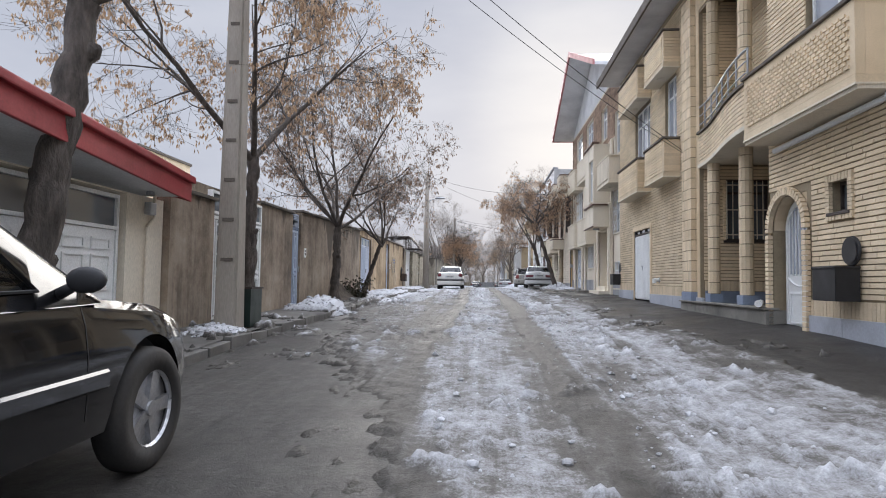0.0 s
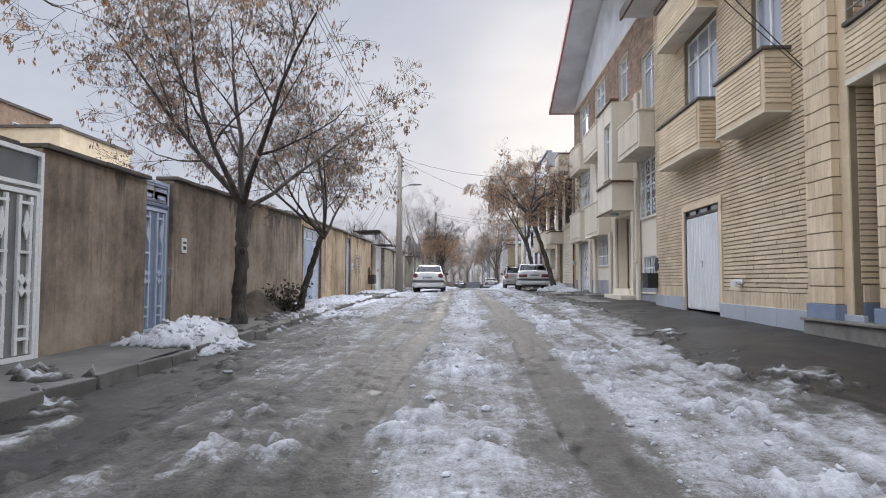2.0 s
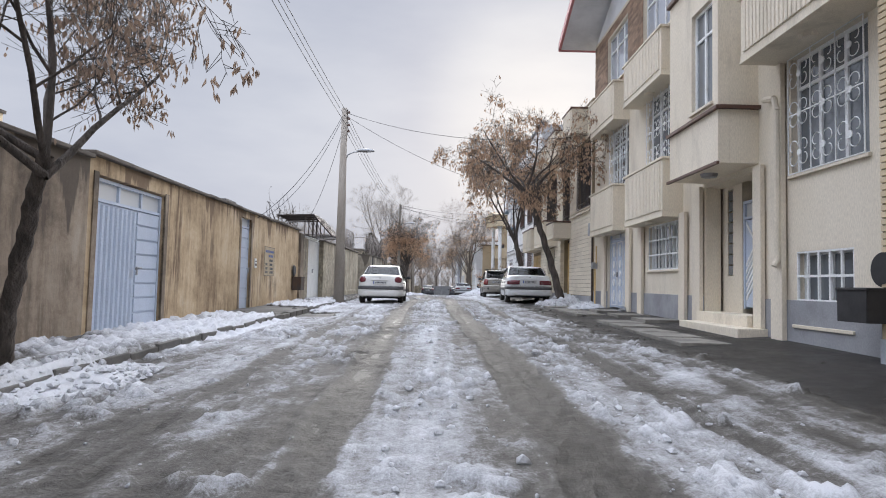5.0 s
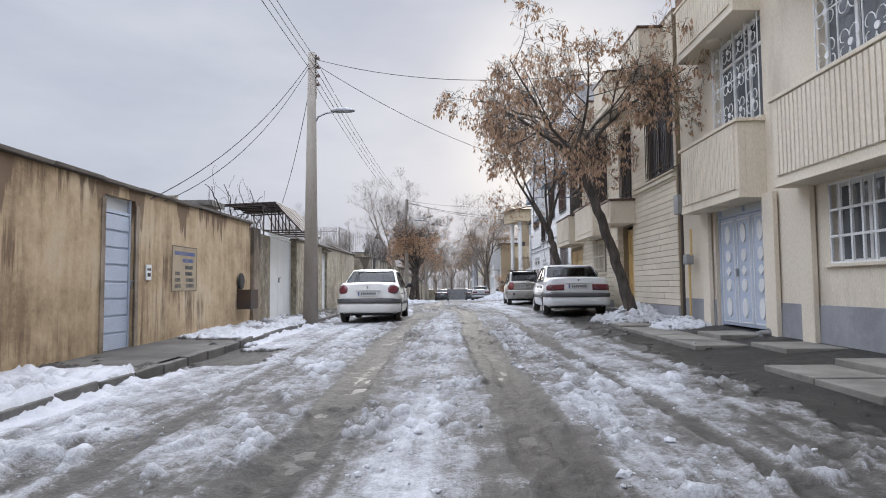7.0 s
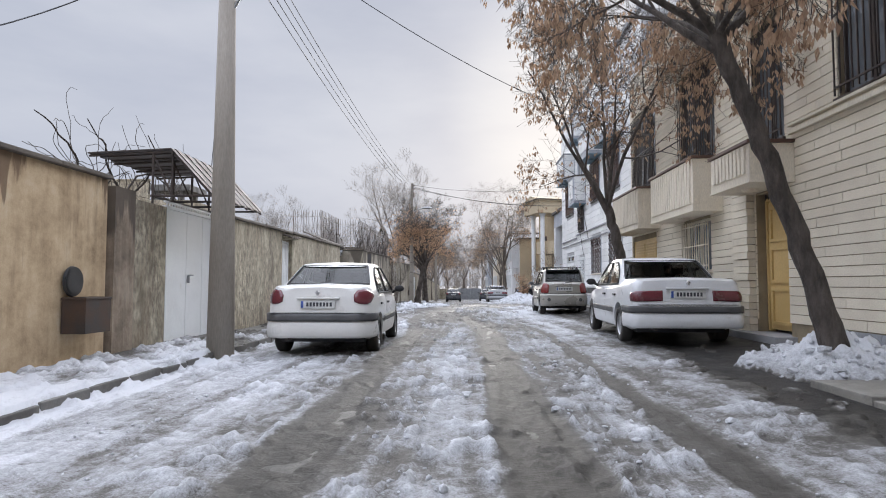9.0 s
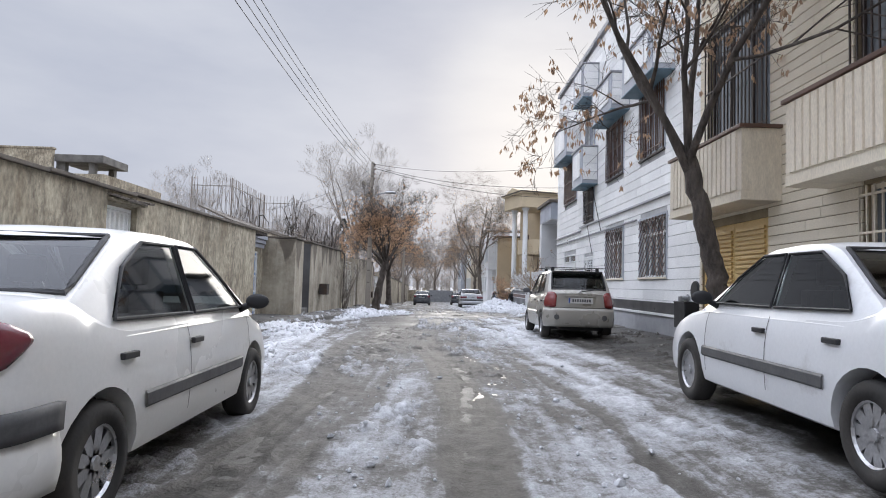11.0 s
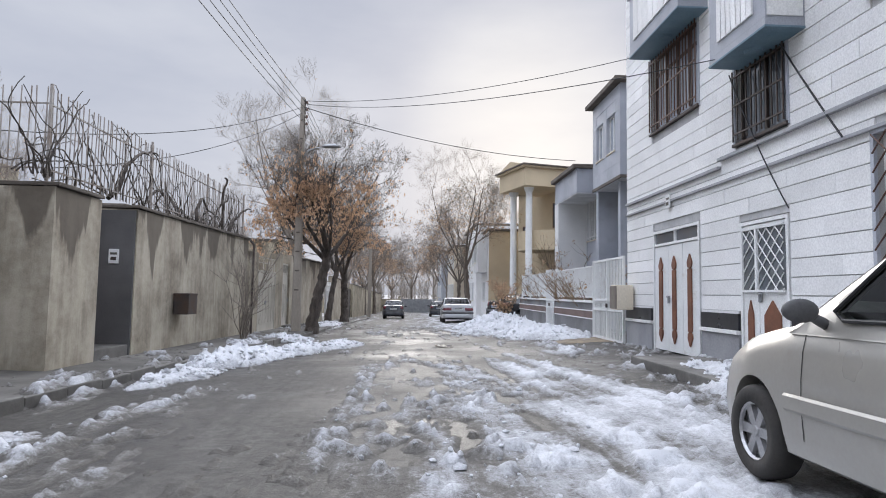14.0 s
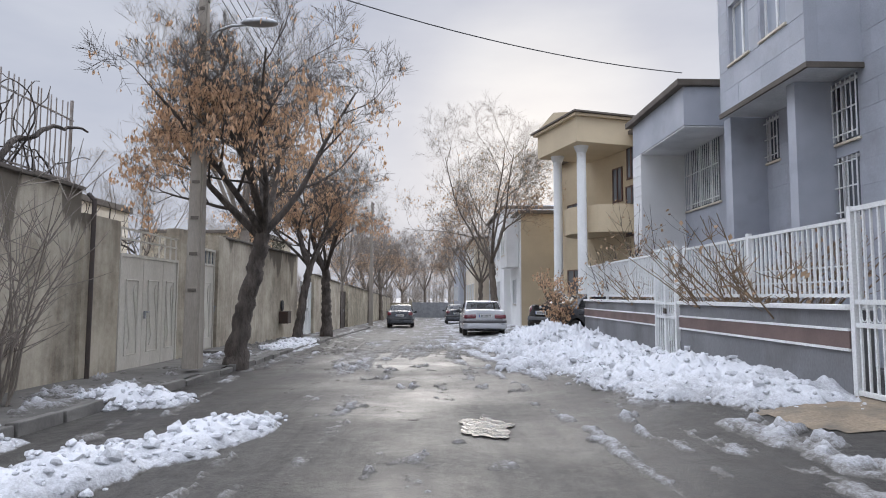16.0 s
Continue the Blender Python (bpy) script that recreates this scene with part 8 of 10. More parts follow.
for x, y, s, turn, src in ((4.6, 102, 0.9, 80, right_far), (-4.4, 96, 0.8, 140, far_tree), (-3.8, 106, 0.75, 60, right_far), (4.2, 114, 0.8, 200, far_tree), (-3.6, 117, 0.9, 300, right_far), (4.5, 124, 0.9, 30, right_far),
                           (-3.9, 127, 0.9, 110, far_tree), (-11, 66, 0.6, 10, far_tree), (-13, 88, 0.75, 75, far_tree), (0.5, 142, 1.0, 30, right_far), (-6, 146, 1.0, 130, far_tree), (8, 147, 1.1, 230, right_far), (-16, 110, 0.9, 30, far_tree), (-2.5, 139, 0.9, 70, right_far), (3.6, 140, 0.95, 160, far_tree), (-10, 141, 1.0, 200, right_far), (12, 141, 1.0, 290, far_tree)):
    c = copy_thing(src, pose(x, y, gl(min(y, 130)), 0, 0, turn) @ Matrix.Scale(s, 4))
    c.scale = (s, s, s)
    tagged(c, "bare winter tree further down the street" if y < 130 else "bare winter tree beyond the street's end")


def conifer(x, y, z, h, r, label, seed):
    rng = random.Random(seed)
    t = thing("conifer", pose(x, y, z), label, "tree")
    v, f = [], []
    ring_tube(v, f, [Vector((0, 0, -0.1)), Vector((0, 0, h * 0.95))], [0.12, 0.02], 8)
    part("trunk", None, None, t, mesh=raw_mesh("trunk", v, f, BARK))
    v, f = [], []
    for _ in range(5200):
        s = rng.random() ** 0.8
        a = rng.uniform(0, 6.28)
        rad = r * (1 - s) ** 0.6 * rng.uniform(0.55, 1.08)
        c = Vector((math.cos(a) * rad, math.sin(a) * rad, 0.5 + s * (h - 0.5)))
        d = Vector((math.cos(a), math.sin(a), rng.uniform(0.3, 1.2))).normalized() * rng.uniform(0.10, 0.2)
        w = d.cross(Vector((rng.uniform(-1, 1), rng.uniform(-1, 1), rng.uniform(-1, 1)))).normalized() * 0.04
        b = len(v)
        v += [c - w, c + d * 0.5 + w * 0.4, c + d, c + w]
        f.append((b, b + 1, b + 2, b + 3))
    tagged(part("foliage", None, None, t, mesh=raw_mesh("foliage", v, f, EVERGREEN, False)), kind="stuff")


def far_woods(seed):
    """A hazy belt of leafless trees beyond the street: stems and twigs in one mesh."""
    rng = random.Random(seed)
    v, f = [], []
    for _ in range(520):
        x, y, h = rng.uniform(-70, 70), rng.uniform(142, 215), rng.uniform(3.5, 8.5)
        base = Vector((x, y, -1.4))
        ring_tube(v, f, [base, base + Vector((rng.uniform(-0.3, 0.3), 0, h))], [0.10, 0.02], 3)
        for _ in range(46):
            z = h * rng.uniform(0.2, 0.95)
            d = Vector((rng.uniform(-1, 1), rng.uniform(-0.4, 0.4), rng.uniform(0.3, 1.3))) * rng.uniform(0.7, 1.7) * (1.15 - 0.6 * z / h)
            p = base + Vector((0, 0, z))
            ring_tube(v, f, [p, p + d * 0.5, p + d + Vector((0, 0, 0.2))], [0.03, 0.022, 0.01], 3)
    t = thing("far_trees", pose(0, 0, 0), "hazy belt of leafless trees beyond the street's end", "trees", kind="stuff")
    tagged(part("brushwood", None, None, t, mesh=raw_mesh("brushwood", v, f, BARK_P)), kind="stuff")


far_woods(61)
EVERGREEN = material("dark_evergreen", (0.045, 0.05, 0.03), 0.8, (0.07, 0.055, 0.035), 4, 30, 0)
conifer(-7.9, 91.0, -0.2, 7.6, 1.7, "dark evergreen above the garden wall", 4)


def thicket(name, x, y, z, h, r, stems, label, seed, keys=0, mat=None, bark=None):
    """A leafless shrub: many thin stems from one foot."""
    rng = random.Random(seed)
    t = thing(name, pose(x, y, z), label, "shrub")
    v, f, tips = [], [], []
    for _ in range(stems):
        a = rng.uniform(0, 6.28)
        d = Vector((math.cos(a) * r / h, math.sin(a) * r / h, 1)) * rng.uniform(0.6, 1.0)
        p = Vector((rng.uniform(-0.08, 0.08), rng.uniform(-0.08, 0.08), -0.08))
        pts = [p]
        for i in range(6):
            d = d + Vector((rng.uniform(-0.2, 0.2), rng.uniform(-0.2, 0.2), 0.05))
            pts.append(pts[-1] + d * h / 6)
        ring_tube(v, f, pts, [0.018 * (1 - 0.13 * i) for i in range(7)], 4)
        tips += pts[2:]
        for _ in range(7):
            i = rng.randrange(2, 6)
            q = [pts[i]]
            dd = Vector((rng.uniform(-1, 1), rng.uniform(-1, 1), rng.uniform(0.1, 1))).normalized()
            for _ in range(3):
                dd = (dd + Vector((rng.uniform(-0.3, 0.3), rng.uniform(-0.3, 0.3), 0.1))).normalized()
                q.append(q[-1] + dd * h * 0.09)
            tips += q
            ring_tube(v, f, q, [0.007, 0.006, 0.005, 0.003], 3)
    tagged(part("brushwood", None, None, t, mesh=raw_mesh("brushwood", v, f, bark or BARK_P)), kind="stuff")
    if keys:
        v, f = [], []
        for _ in range(keys):
            o = rng.choice(tips) + Vector((rng.uniform(-0.1, 0.1), rng.uniform(-0.1, 0.1), rng.uniform(-0.1, 0.1)))
            w = Vector((rng.uniform(-1, 1), rng.uniform(-1, 1), rng.uniform(-1, 1))).normalized() * 0.03
            h2 = w.cross(Vector((rng.uniform(-1, 1), rng.uniform(-1, 1), rng.uniform(-1, 1)))).normalized() * 0.05
            b = len(v)
            v += [o - h2, o + w, o + h2, o - w]
            f.append((b, b + 1, b + 2, b + 3))
        tagged(part("dry_leaves", None, None, t, mesh=raw_mesh("dry_leaves", v, f, mat, False)), kind="stuff")
    return t


thicket("shrub", -3.75, 64.9, gl(65), 2.5, 0.75, 16, "leafless grey shrub against the garden wall", 4)
thicket("shrub", 4.75, 76.2, gz(76), 1.9, 0.6, 14, "shrub with rust-brown leaves in the snow", 6, 900, LEAF_OR, BARK)
thicket("shrub", 5.9, 73.6, 1.0, 2.0, 0.8, 12, "brown climbing shrub behind the white fence", 7, 260, LEAF, BARK)
CANE = material("dry_cane", (0.26, 0.185, 0.115), 0.85, (0.17, 0.12, 0.08), 4, 40, 0.3)
for k, (yy, hh) in enumerate(((66.0, 1.7), (67.3, 2.0), (68.3, 1.8), (71.4, 1.7))):
    thicket("creeper", 5.85, yy, 1.25, hh * 0.72, 1.5, 22, "leafless tangled creeper lying over the white fence", 30 + k, 60, LEAF, CANE)
thicket("shrub", 7.05, 75.0, 0.7, 3.4, 0.3, 7, "dry climber on the grey house wall", 50, 300, LEAF, BARK)
thicket("shrub", -4.15, 20.4, gl(20), 0.7, 0.4, 10, "low evergreen shrub at the wall's foot", 52, 500, EVERGREEN, BARK)


def vine(label, seed, y0, y1, z0, z1, x, n, thick, parent_kind="vine"):
    """Bare vine canes arching and winding along the top of a wall."""
    rng = random.Random(seed)
    t = thing("vine", pose(x, y0, z0), label, "vine")
    v, f = [], []
    for k in range(n):
        p = Vector((rng.uniform(-0.15, 0.15), rng.uniform(0, y1 - y0), 0))
        d = Vector((rng.uniform(-0.2, 0.2), rng.uniform(-1, 1), rng.uniform(0.5, 1.2))).normalized()
        pts = [p]
        for i in range(rng.randrange(8, 18)):
            d = (d + Vector((rng.uniform(-0.25, 0.25), rng.uniform(-0.45, 0.45), rng.uniform(-0.5, 0.42)))).normalized()
            q = pts[-1] + d * rng.uniform(0.09, 0.16)
            q.z = min(max(q.z, 0.0), z1 - z0)
            q.x = min(max(q.x, -0.25), 0.2)
            pts.append(q)
        r = thick * (rng.uniform(0.14, 0.3) if k > n * 0.12 else 1.0)
        ring_tube(v, f, pts, [r * (1 - 0.75 * i / len(pts)) + 0.003 for i in range(len(pts))], 5)
    tagged(part("brushwood", None, None, t, mesh=raw_mesh("brushwood", v, f, BARK)), kind="stuff")


vine("gnarled bare grapevine wound along the rod fence", 3, 56.6, 67.2, 3.36, 4.75, -4.55, 90, 0.045)
vine("thin bare vine canes over the rod fence", 5, 53.6, 57.2, 3.3, 4.75, -5.62, 26, 0.03)
vine("bare arching vine above the gate canopy", 7, 38.6, 43.0, 3.5, 5.0, -6.1, 46, 0.02)
vine("bare vine above the white gate", 9, 67.8, 71.0, 2.6, 4.0, -4.9, 26, 0.02)

# ---- poles, lamps and cables ----
def pole(x, y, z, top, w, label, lamp=None, rack=None, square=True, notches=True):
    p = thing("utility_pole", pose(x, y, z), label, "utility pole", "street poles")
    h = top - z
    bm = bmesh.new()
    a, c = w / 2, w * 0.24
    if square:
        lo, hi = [bm.verts.new((sx * a, sy * a, -0.2)) for sx, sy in ((-1, -1), (1, -1), (1, 1), (-1, 1))], [bm.verts.new((sx * c, sy * c, h)) for sx, sy in ((-1, -1), (1, -1), (1, 1), (-1, 1))]
        bm.faces.new(hi)
        for i in range(4):
            bm.faces.new((lo[i], lo[(i + 1) % 4], hi[(i + 1) % 4], hi[i]))
        bmesh.ops.bevel(bm, geom=[e for e in bm.edges if abs(e.verts[0].co.z - e.verts[1].co.z) > 1], offset=0.025, segments=2, affect="EDGES")
    else:
        cyl(bm, (0, 0, -0.2), (0, 0, h), a, c, 16)
    part("shaft", bm, POLE, p, smooth=not square)
    if notches:
        k = 0
        zz = 1.1
        while zz < h - 0.6:
            r = a + (c - a) * zz / h
            part("foothold", boxes((-r * 0.55, r * 0.55, -r - 0.012, -r + 0.03, zz, zz + 0.05)), DARKCAP, p)
            zz += 0.62
    if rack:
        bm = boxes((c - 0.005, c + 0.03, -0.03, 0.03, h - 1.25, h - 0.05))
        r = part("insulator_rack", bm, DARK_METAL, p)
        for k in range(rack):
            bm = bmesh.new()
            zz = h - 0.15 - k * 0.24
            cyl(bm, (c + 0.075, 0, zz - 0.04), (c + 0.075, 0, zz + 0.04), 0.045, 0.03, 10)
            cyl(bm, (c + 0.02, 0, zz), (c + 0.075, 0, zz), 0.012, seg=6)
            part("insulator", bm, BROWN_PT, r)
    if lamp:
        lz, reach = lamp
        pts = [Vector((0, 0, lz - 0.45 - z)), Vector((reach * 0.3, 0, lz - 0.12 - z)), Vector((reach * 0.65, 0, lz - 0.02 - z)), Vector((reach, 0, lz - z))]
        v, f = [], []
        ring_tube(v, f, pts, [0.028, 0.026, 0.024, 0.022], 8)
        arm = part("lamp_arm", None, None, p, mesh=raw_mesh("lamp_arm", v, f, GREY_METAL))
        bm = bmesh.new()
        bmesh.ops.create_uvsphere(bm, u_segments=14, v_segments=8, radius=1)
        for vv in bm.verts:
            vv.co = Vector((reach + 0.24 + vv.co.x * 0.34, vv.co.y * 0.13, lz - z + 0.03 + vv.co.z * (0.10 if vv.co.z > 0 else 0.05)))
        part("lamp_head", bm, GREY_METAL, arm, "grey street lamp head", smooth=True)
    return p


pole(-3.92, 9.45, gl(9.4), 9.6, 0.36, "tapered grey concrete pole with footholds by the kerb", notches=True)
pole(-3.5, 38.65, 0.5, 7.95, 0.42, "grey weathered utility pole with insulators and a lamp", (6.31, 0.6), 4, False, False)
pole(-3.1, 68.7, 0.72, 8.2, 0.28, "slim concrete utility pole with a street lamp", (6.55, 0.75), 4, True, True)
pole(-2.9, 99.0, gl(99), 8.0, 0.28, "distant concrete utility pole with a lamp", (6.3, 0.7), 4, True, False)
pole(4.4, 108.0, gz(108) - 0.05, 7.6, 0.26, "distant utility pole before the houses", None, 3, True, False)


def cable(a, c, sag, label, r=0.009, n=18):
    a, c = Vector(a), Vector(c)
    pts = [a.lerp(c, k / n) - Vector((0, 0, sag * 4 * (k / n) * (1 - k / n))) for k in range(n + 1)]
    v, f = [], []
    ring_tube(v, f, pts, [r] * (n + 1), 5)
    tagged(part("cable", None, None, mesh=raw_mesh("cable", v, f, BLACK_PL)), label, "cable", "overhead cables")


for k in range(4):
    z = 7.8 - k * 0.24
    cable((-3.42, 38.65, z), (-3.0, 68.7, z + 0.25), 0.5, "overhead line between the street poles")
    cable((-3.0, 68.7, z + 0.25), (-2.8, 99.0, z + 0.05), 0.5, "overhead line between the street poles")
for k in range(3):
    cable((-3.85, 9.45, 9.3 - k * 0.22), (-3.42, 38.65, 7.8 - k * 0.24), 0.5, "overhead line between the street poles")
cable((-3.85, 9.45, 9.2), (4.86, 15.2, 4.4), 0.25, "service cable drooping to the brick house", 0.008)
cable((-3.85, 9.45, 8.7), (4.86, 15.2, 4.35), 0.3, "service cable drooping to the brick house", 0.007)
cable((-3.55, 38.65, 7.7), (-4.86, 32.6, 3.12), 0.42, "service cable drooping to the ochre wall", 0.009)
cable((-3.55, 38.65, 7.6), (-4.86, 33.1, 3.15), 0.52, "service cable drooping to the ochre wall", 0.008)
cable((-3.5, 38.65, 7.3), (-5.6, 43.2, 4.3), 0.35, "service cable to the garden behind the gate canopy")
cable((-3.5, 38.65, 7.8), (4.75, 34.8, 6.2), 0.5, "service cable sagging across the street", 0.008)
cable((-3.5, 38.65, 7.7), (5.3, 47.5, 6.3), 0.6, "service cable sagging across the street", 0.008)
cable((-3.1, 68.7, 8.0), (4.95, 56.8, 5.2), 0.35, "service cable sagging across the street", 0.008)
cable((-3.1, 68.7, 8.1), (4.94, 60.3, 6.57), 0.3, "service cable sagging across the street", 0.008)
cable((-3.1, 68.7, 7.9), (-6.0, 58.0, 4.2), 0.4, "service cable to a house behind the fence")
cable((-3.1, 68.7, 7.7), (-6.0, 60.0, 4.0), 0.4, "service cable to a house behind the fence")
cable((-3.1, 68.7, 7.9), (7.0, 72.4, 7.15), 0.35, "service cable sagging across the street", 0.012)
cable((5.36, 56.0, 5.1), (5.36, 54.9, 3.6), 0.02, "loose cable looped along the white facade", 0.012)
cable((5.36, 57.3, 5.15), (5.36, 55.9, 2.95), 0.1, "loose cable looped along the white facade", 0.010)

# ---- parked cars ----
def paint(name, colour, metal=0.0, rough=0.32, dirt=(0.30, 0.27, 0.23)):
    return material(name, colour, rough, tuple(c * 0.94 for c in colour), 1.2, 40, 0.02, metal=metal, coat=0.5, spread=0.03, stain=dirt, stain_scale=2.2, stain_at=(0.62, 0.85))


CAR_WHITE = paint("white_car_paint", (0.72, 0.73, 0.74))
CAR_CREAM = paint("warm_white_car_paint", (0.70, 0.69, 0.66))
CAR_SILVER = paint("champagne_car_paint", (0.36, 0.345, 0.312), 0.3)
CAR_GREY = paint("silver_car_paint", (0.50, 0.51, 0.53), 0.35)
CAR_BLACK = paint("black_car_paint", (0.008, 0.008, 0.009), 0.0, 0.12, (0.03, 0.028, 0.026))
CAR_DARK = paint("dark_car_paint", (0.06, 0.065, 0.075), 0.2, 0.25)
TYRE = material("tyre_rubber", (0.022, 0.021, 0.02), 0.85, (0.04, 0.036, 0.032), 4, 50, 0.3)
RIM = material("alloy", (0.55, 0.55, 0.56), 0.35, None, 4, 50, 0.05, metal=0.8)
TAIL = material("red_lens", (0.14, 0.025, 0.035), 0.25, None, 4, 60, 0.05, coat=0.6)
PLATE = material("plate", (0.65, 0.65, 0.63), 0.5, None, 5, 50, 0.05)
PLATE_INK = material("plate_ink", (0.05, 0.05, 0.06), 0.6, None, 5, 50, 0.0)
PLATE_BLUE = material("plate_blue", (0.05, 0.10, 0.35), 0.6, None, 5, 50, 0.0)


def section_loft(sections):
    """Joins equal closed rings of points into a skin with end caps."""
    bm = bmesh.new()
    rings = [[bm.verts.new(p) for p in s] for s in sections]
    n = len(rings[0])
    for a, c in zip(rings[:-1], rings[1:]):
        for k in range(n):
            bm.faces.new((a[k], a[(k + 1) % n], c[(k + 1) % n], c[k]))
    bm.faces.new(rings[0])
    bm.faces.new(list(reversed(rings[-1])))
    bmesh.ops.recalc_face_normals(bm, faces=bm.faces)
    return bm


def smooth_interp(s, pts):
    ks, vs = zip(*pts)
    fine = np.linspace(ks[0], ks[-1], 161)
    v = np.interp(fine, ks, vs)
    pad = np.concatenate([np.full(4, v[0]), v, np.full(4, v[-1])])
    v = np.convolve(pad, np.ones(9) / 9, "valid")
    return np.interp(s, fine, v)


def wheel(parent, m, r, w, spokes, rim_mat, side):
    bm = bmesh.new()
    prof = [(r * 0.62, -w / 2), (r * 0.9, -w / 2), (r * 0.98, -w * 0.38), (r, -w * 0.2), (r, w * 0.2), (r * 0.98, w * 0.38), (r * 0.9, w / 2), (r * 0.62, w / 2)]
    n = 28
    rings = [[bm.verts.new((x, rr * math.cos(2 * math.pi * k / n), rr * math.sin(2 * math.pi * k / n))) for rr, x in prof] for k in range(n)]
    for k in range(n):
        for i in range(len(prof)):
            bm.faces.new((rings[k][i], rings[k][(i + 1) % len(prof)], rings[(k + 1) % n][(i + 1) % len(prof)], rings[(k + 1) % n][i]))
    bmesh.ops.recalc_face_normals(bm, faces=bm.faces)
    wh = part("wheel", bm, TYRE, parent, at=m, smooth=True)
    bm = bmesh.new()
    x = side * w * 0.36
    cyl(bm, (x - side * 0.05, 0, 0), (x - side * 0.03, 0, 0), r * 0.62, r * 0.62, 24)
    for k in range(24):
        a0, a1 = 2 * math.pi * k / 24, 2 * math.pi * (k + 1) / 24
        tube(bm, [Vector((x, r * 0.62 * math.cos(a0), r * 0.62 * math.sin(a0))), Vector((x, r * 0.62 * math.cos(a1), r * 0.62 * math.sin(a1)))], 0.016, 5)
    for k in range(spokes):
        a = 2 * math.pi * k / spokes
        d, e = Vector((0, math.cos(a), math.sin(a))), Vector((0, -math.sin(a), math.cos(a)))
        o = Vector((x, 0, 0))
        q = [o + d * r * 0.1 - e * r * 0.09, o + d * r * 0.1 + e * r * 0.09, o + d * r * 0.6 + e * r * 0.12, o + d * r * 0.6 - e * r * 0.12]
        back = [p - Vector((side * 0.03, 0, 0)) for p in q]
        vs = [bm.verts.new(p) for p in q + back]
        for fc in ((0, 1, 2, 3), (4, 7, 6, 5), (0, 4, 5, 1), (1, 5, 6, 2), (2, 6, 7, 3), (3, 7, 4, 0)):
            bm.faces.new([vs[i] for i in fc])
    cyl(bm, (x - side * 0.03, 0, 0), (x + side * 0.012, 0, 0), r * 0.15, r * 0.12, 12)
    bmesh.ops.recalc_face_normals(bm, faces=bm.faces)
    part("rim", bm, rim_mat, wh)
    bm = bmesh.new()
    cyl(bm, (x - side * 0.075, 0, 0), (x - side * 0.055, 0, 0), r * 0.6, r * 0.6, 20)
    part("brake_disc", bm, BLACK_PL, wh)


CAR_TRIM = material("dark_car_interior", (0.03, 0.03, 0.032), 0.8, None, 4, 60, 0.05)
LAMP_RED = material("orange_red_lens", (0.19, 0.026, 0.022), 0.22, (0.17, 0.018, 0.018), 6, 60, 0.05, coat=0.6)


def clear_glass():
    """Tinted car glass: it lets light through and mirrors at a slant."""
    m = bpy.data.materials.new("tinted_car_glass")
    m.use_nodes = True
    n, l = m.node_tree.nodes, m.node_tree.links
    n.remove(n["Principled BSDF"])
    tr, gl, fr, mx = n.new("ShaderNodeBsdfTransparent"), n.new("ShaderNodeBsdfGlossy"), n.new("ShaderNodeFresnel"), n.new("ShaderNodeMixShader")
    tr.inputs["Color"].default_value = (0.30, 0.33, 0.33, 1)
    gl.inputs["Roughness"].default_value = 0.03
    fr.inputs["IOR"].default_value = 1.5
    l.new(fr.outputs[0], mx.inputs[0])
    l.new(tr.outputs[0], mx.inputs[1])
    l.new(gl.outputs[0], mx.inputs[2])
    l.new(mx.outputs[0], n["Material Output"].inputs["Surface"])
    return m


CAR_PANE = clear_glass()


def closed_tube(bm, pts, r, sides=6):
    """One ring-shaped tube through all the points."""
    rings = []
    for i, p in enumerate(pts):
        d = (pts[(i + 1) % len(pts)] - pts[i - 1]).normalized()
        u = d.cross(Vector((0.31, 0.17, 0.93))).normalized()
        w = d.cross(u)
        rings.append([bm.verts.new(p + (u * math.cos(2 * math.pi * k / sides) + w * math.sin(2 * math.pi * k / sides)) * r) for k in range(sides)])
    for i, a in enumerate(rings):
        c = rings[(i + 1) % len(rings)]
        for k in range(sides):
            bm.faces.new((a[k], a[(k + 1) % sides], c[(k + 1) % sides], c[k]))
    bmesh.ops.recalc_face_normals(bm, faces=bm.faces)


def cut(mesh, name, cutters):
    """Cuts the given bmeshes out of a mesh, one after another."""
    shell = new(name, mesh)
    tools = []
    for bm in cutters:
        tool = new("tool", mesh_of("tool", bm, BLACK_PL))
        mod = shell.modifiers.new("cut", "BOOLEAN")
        mod.operation, mod.object, mod.solver = "DIFFERENCE", tool, "EXACT"
        tools.append(tool)
    bpy.context.view_layer.update()
    me = bpy.data.meshes.new_from_object(shell.evaluated_get(bpy.context.evaluated_depsgraph_get()))
    for ob in (shell, *tools):
        bpy.data.objects.remove(ob)
    me.name = name
    bm = bmesh.new()
    bm.from_mesh(me)
    for e in bm.edges:
        e.smooth = len(e.link_faces) == 2 and e.calc_face_angle(0) < radians(32)
    for fc in bm.faces:
        fc.smooth = True
    bm.to_mesh(me)
    bm.free()
    return me


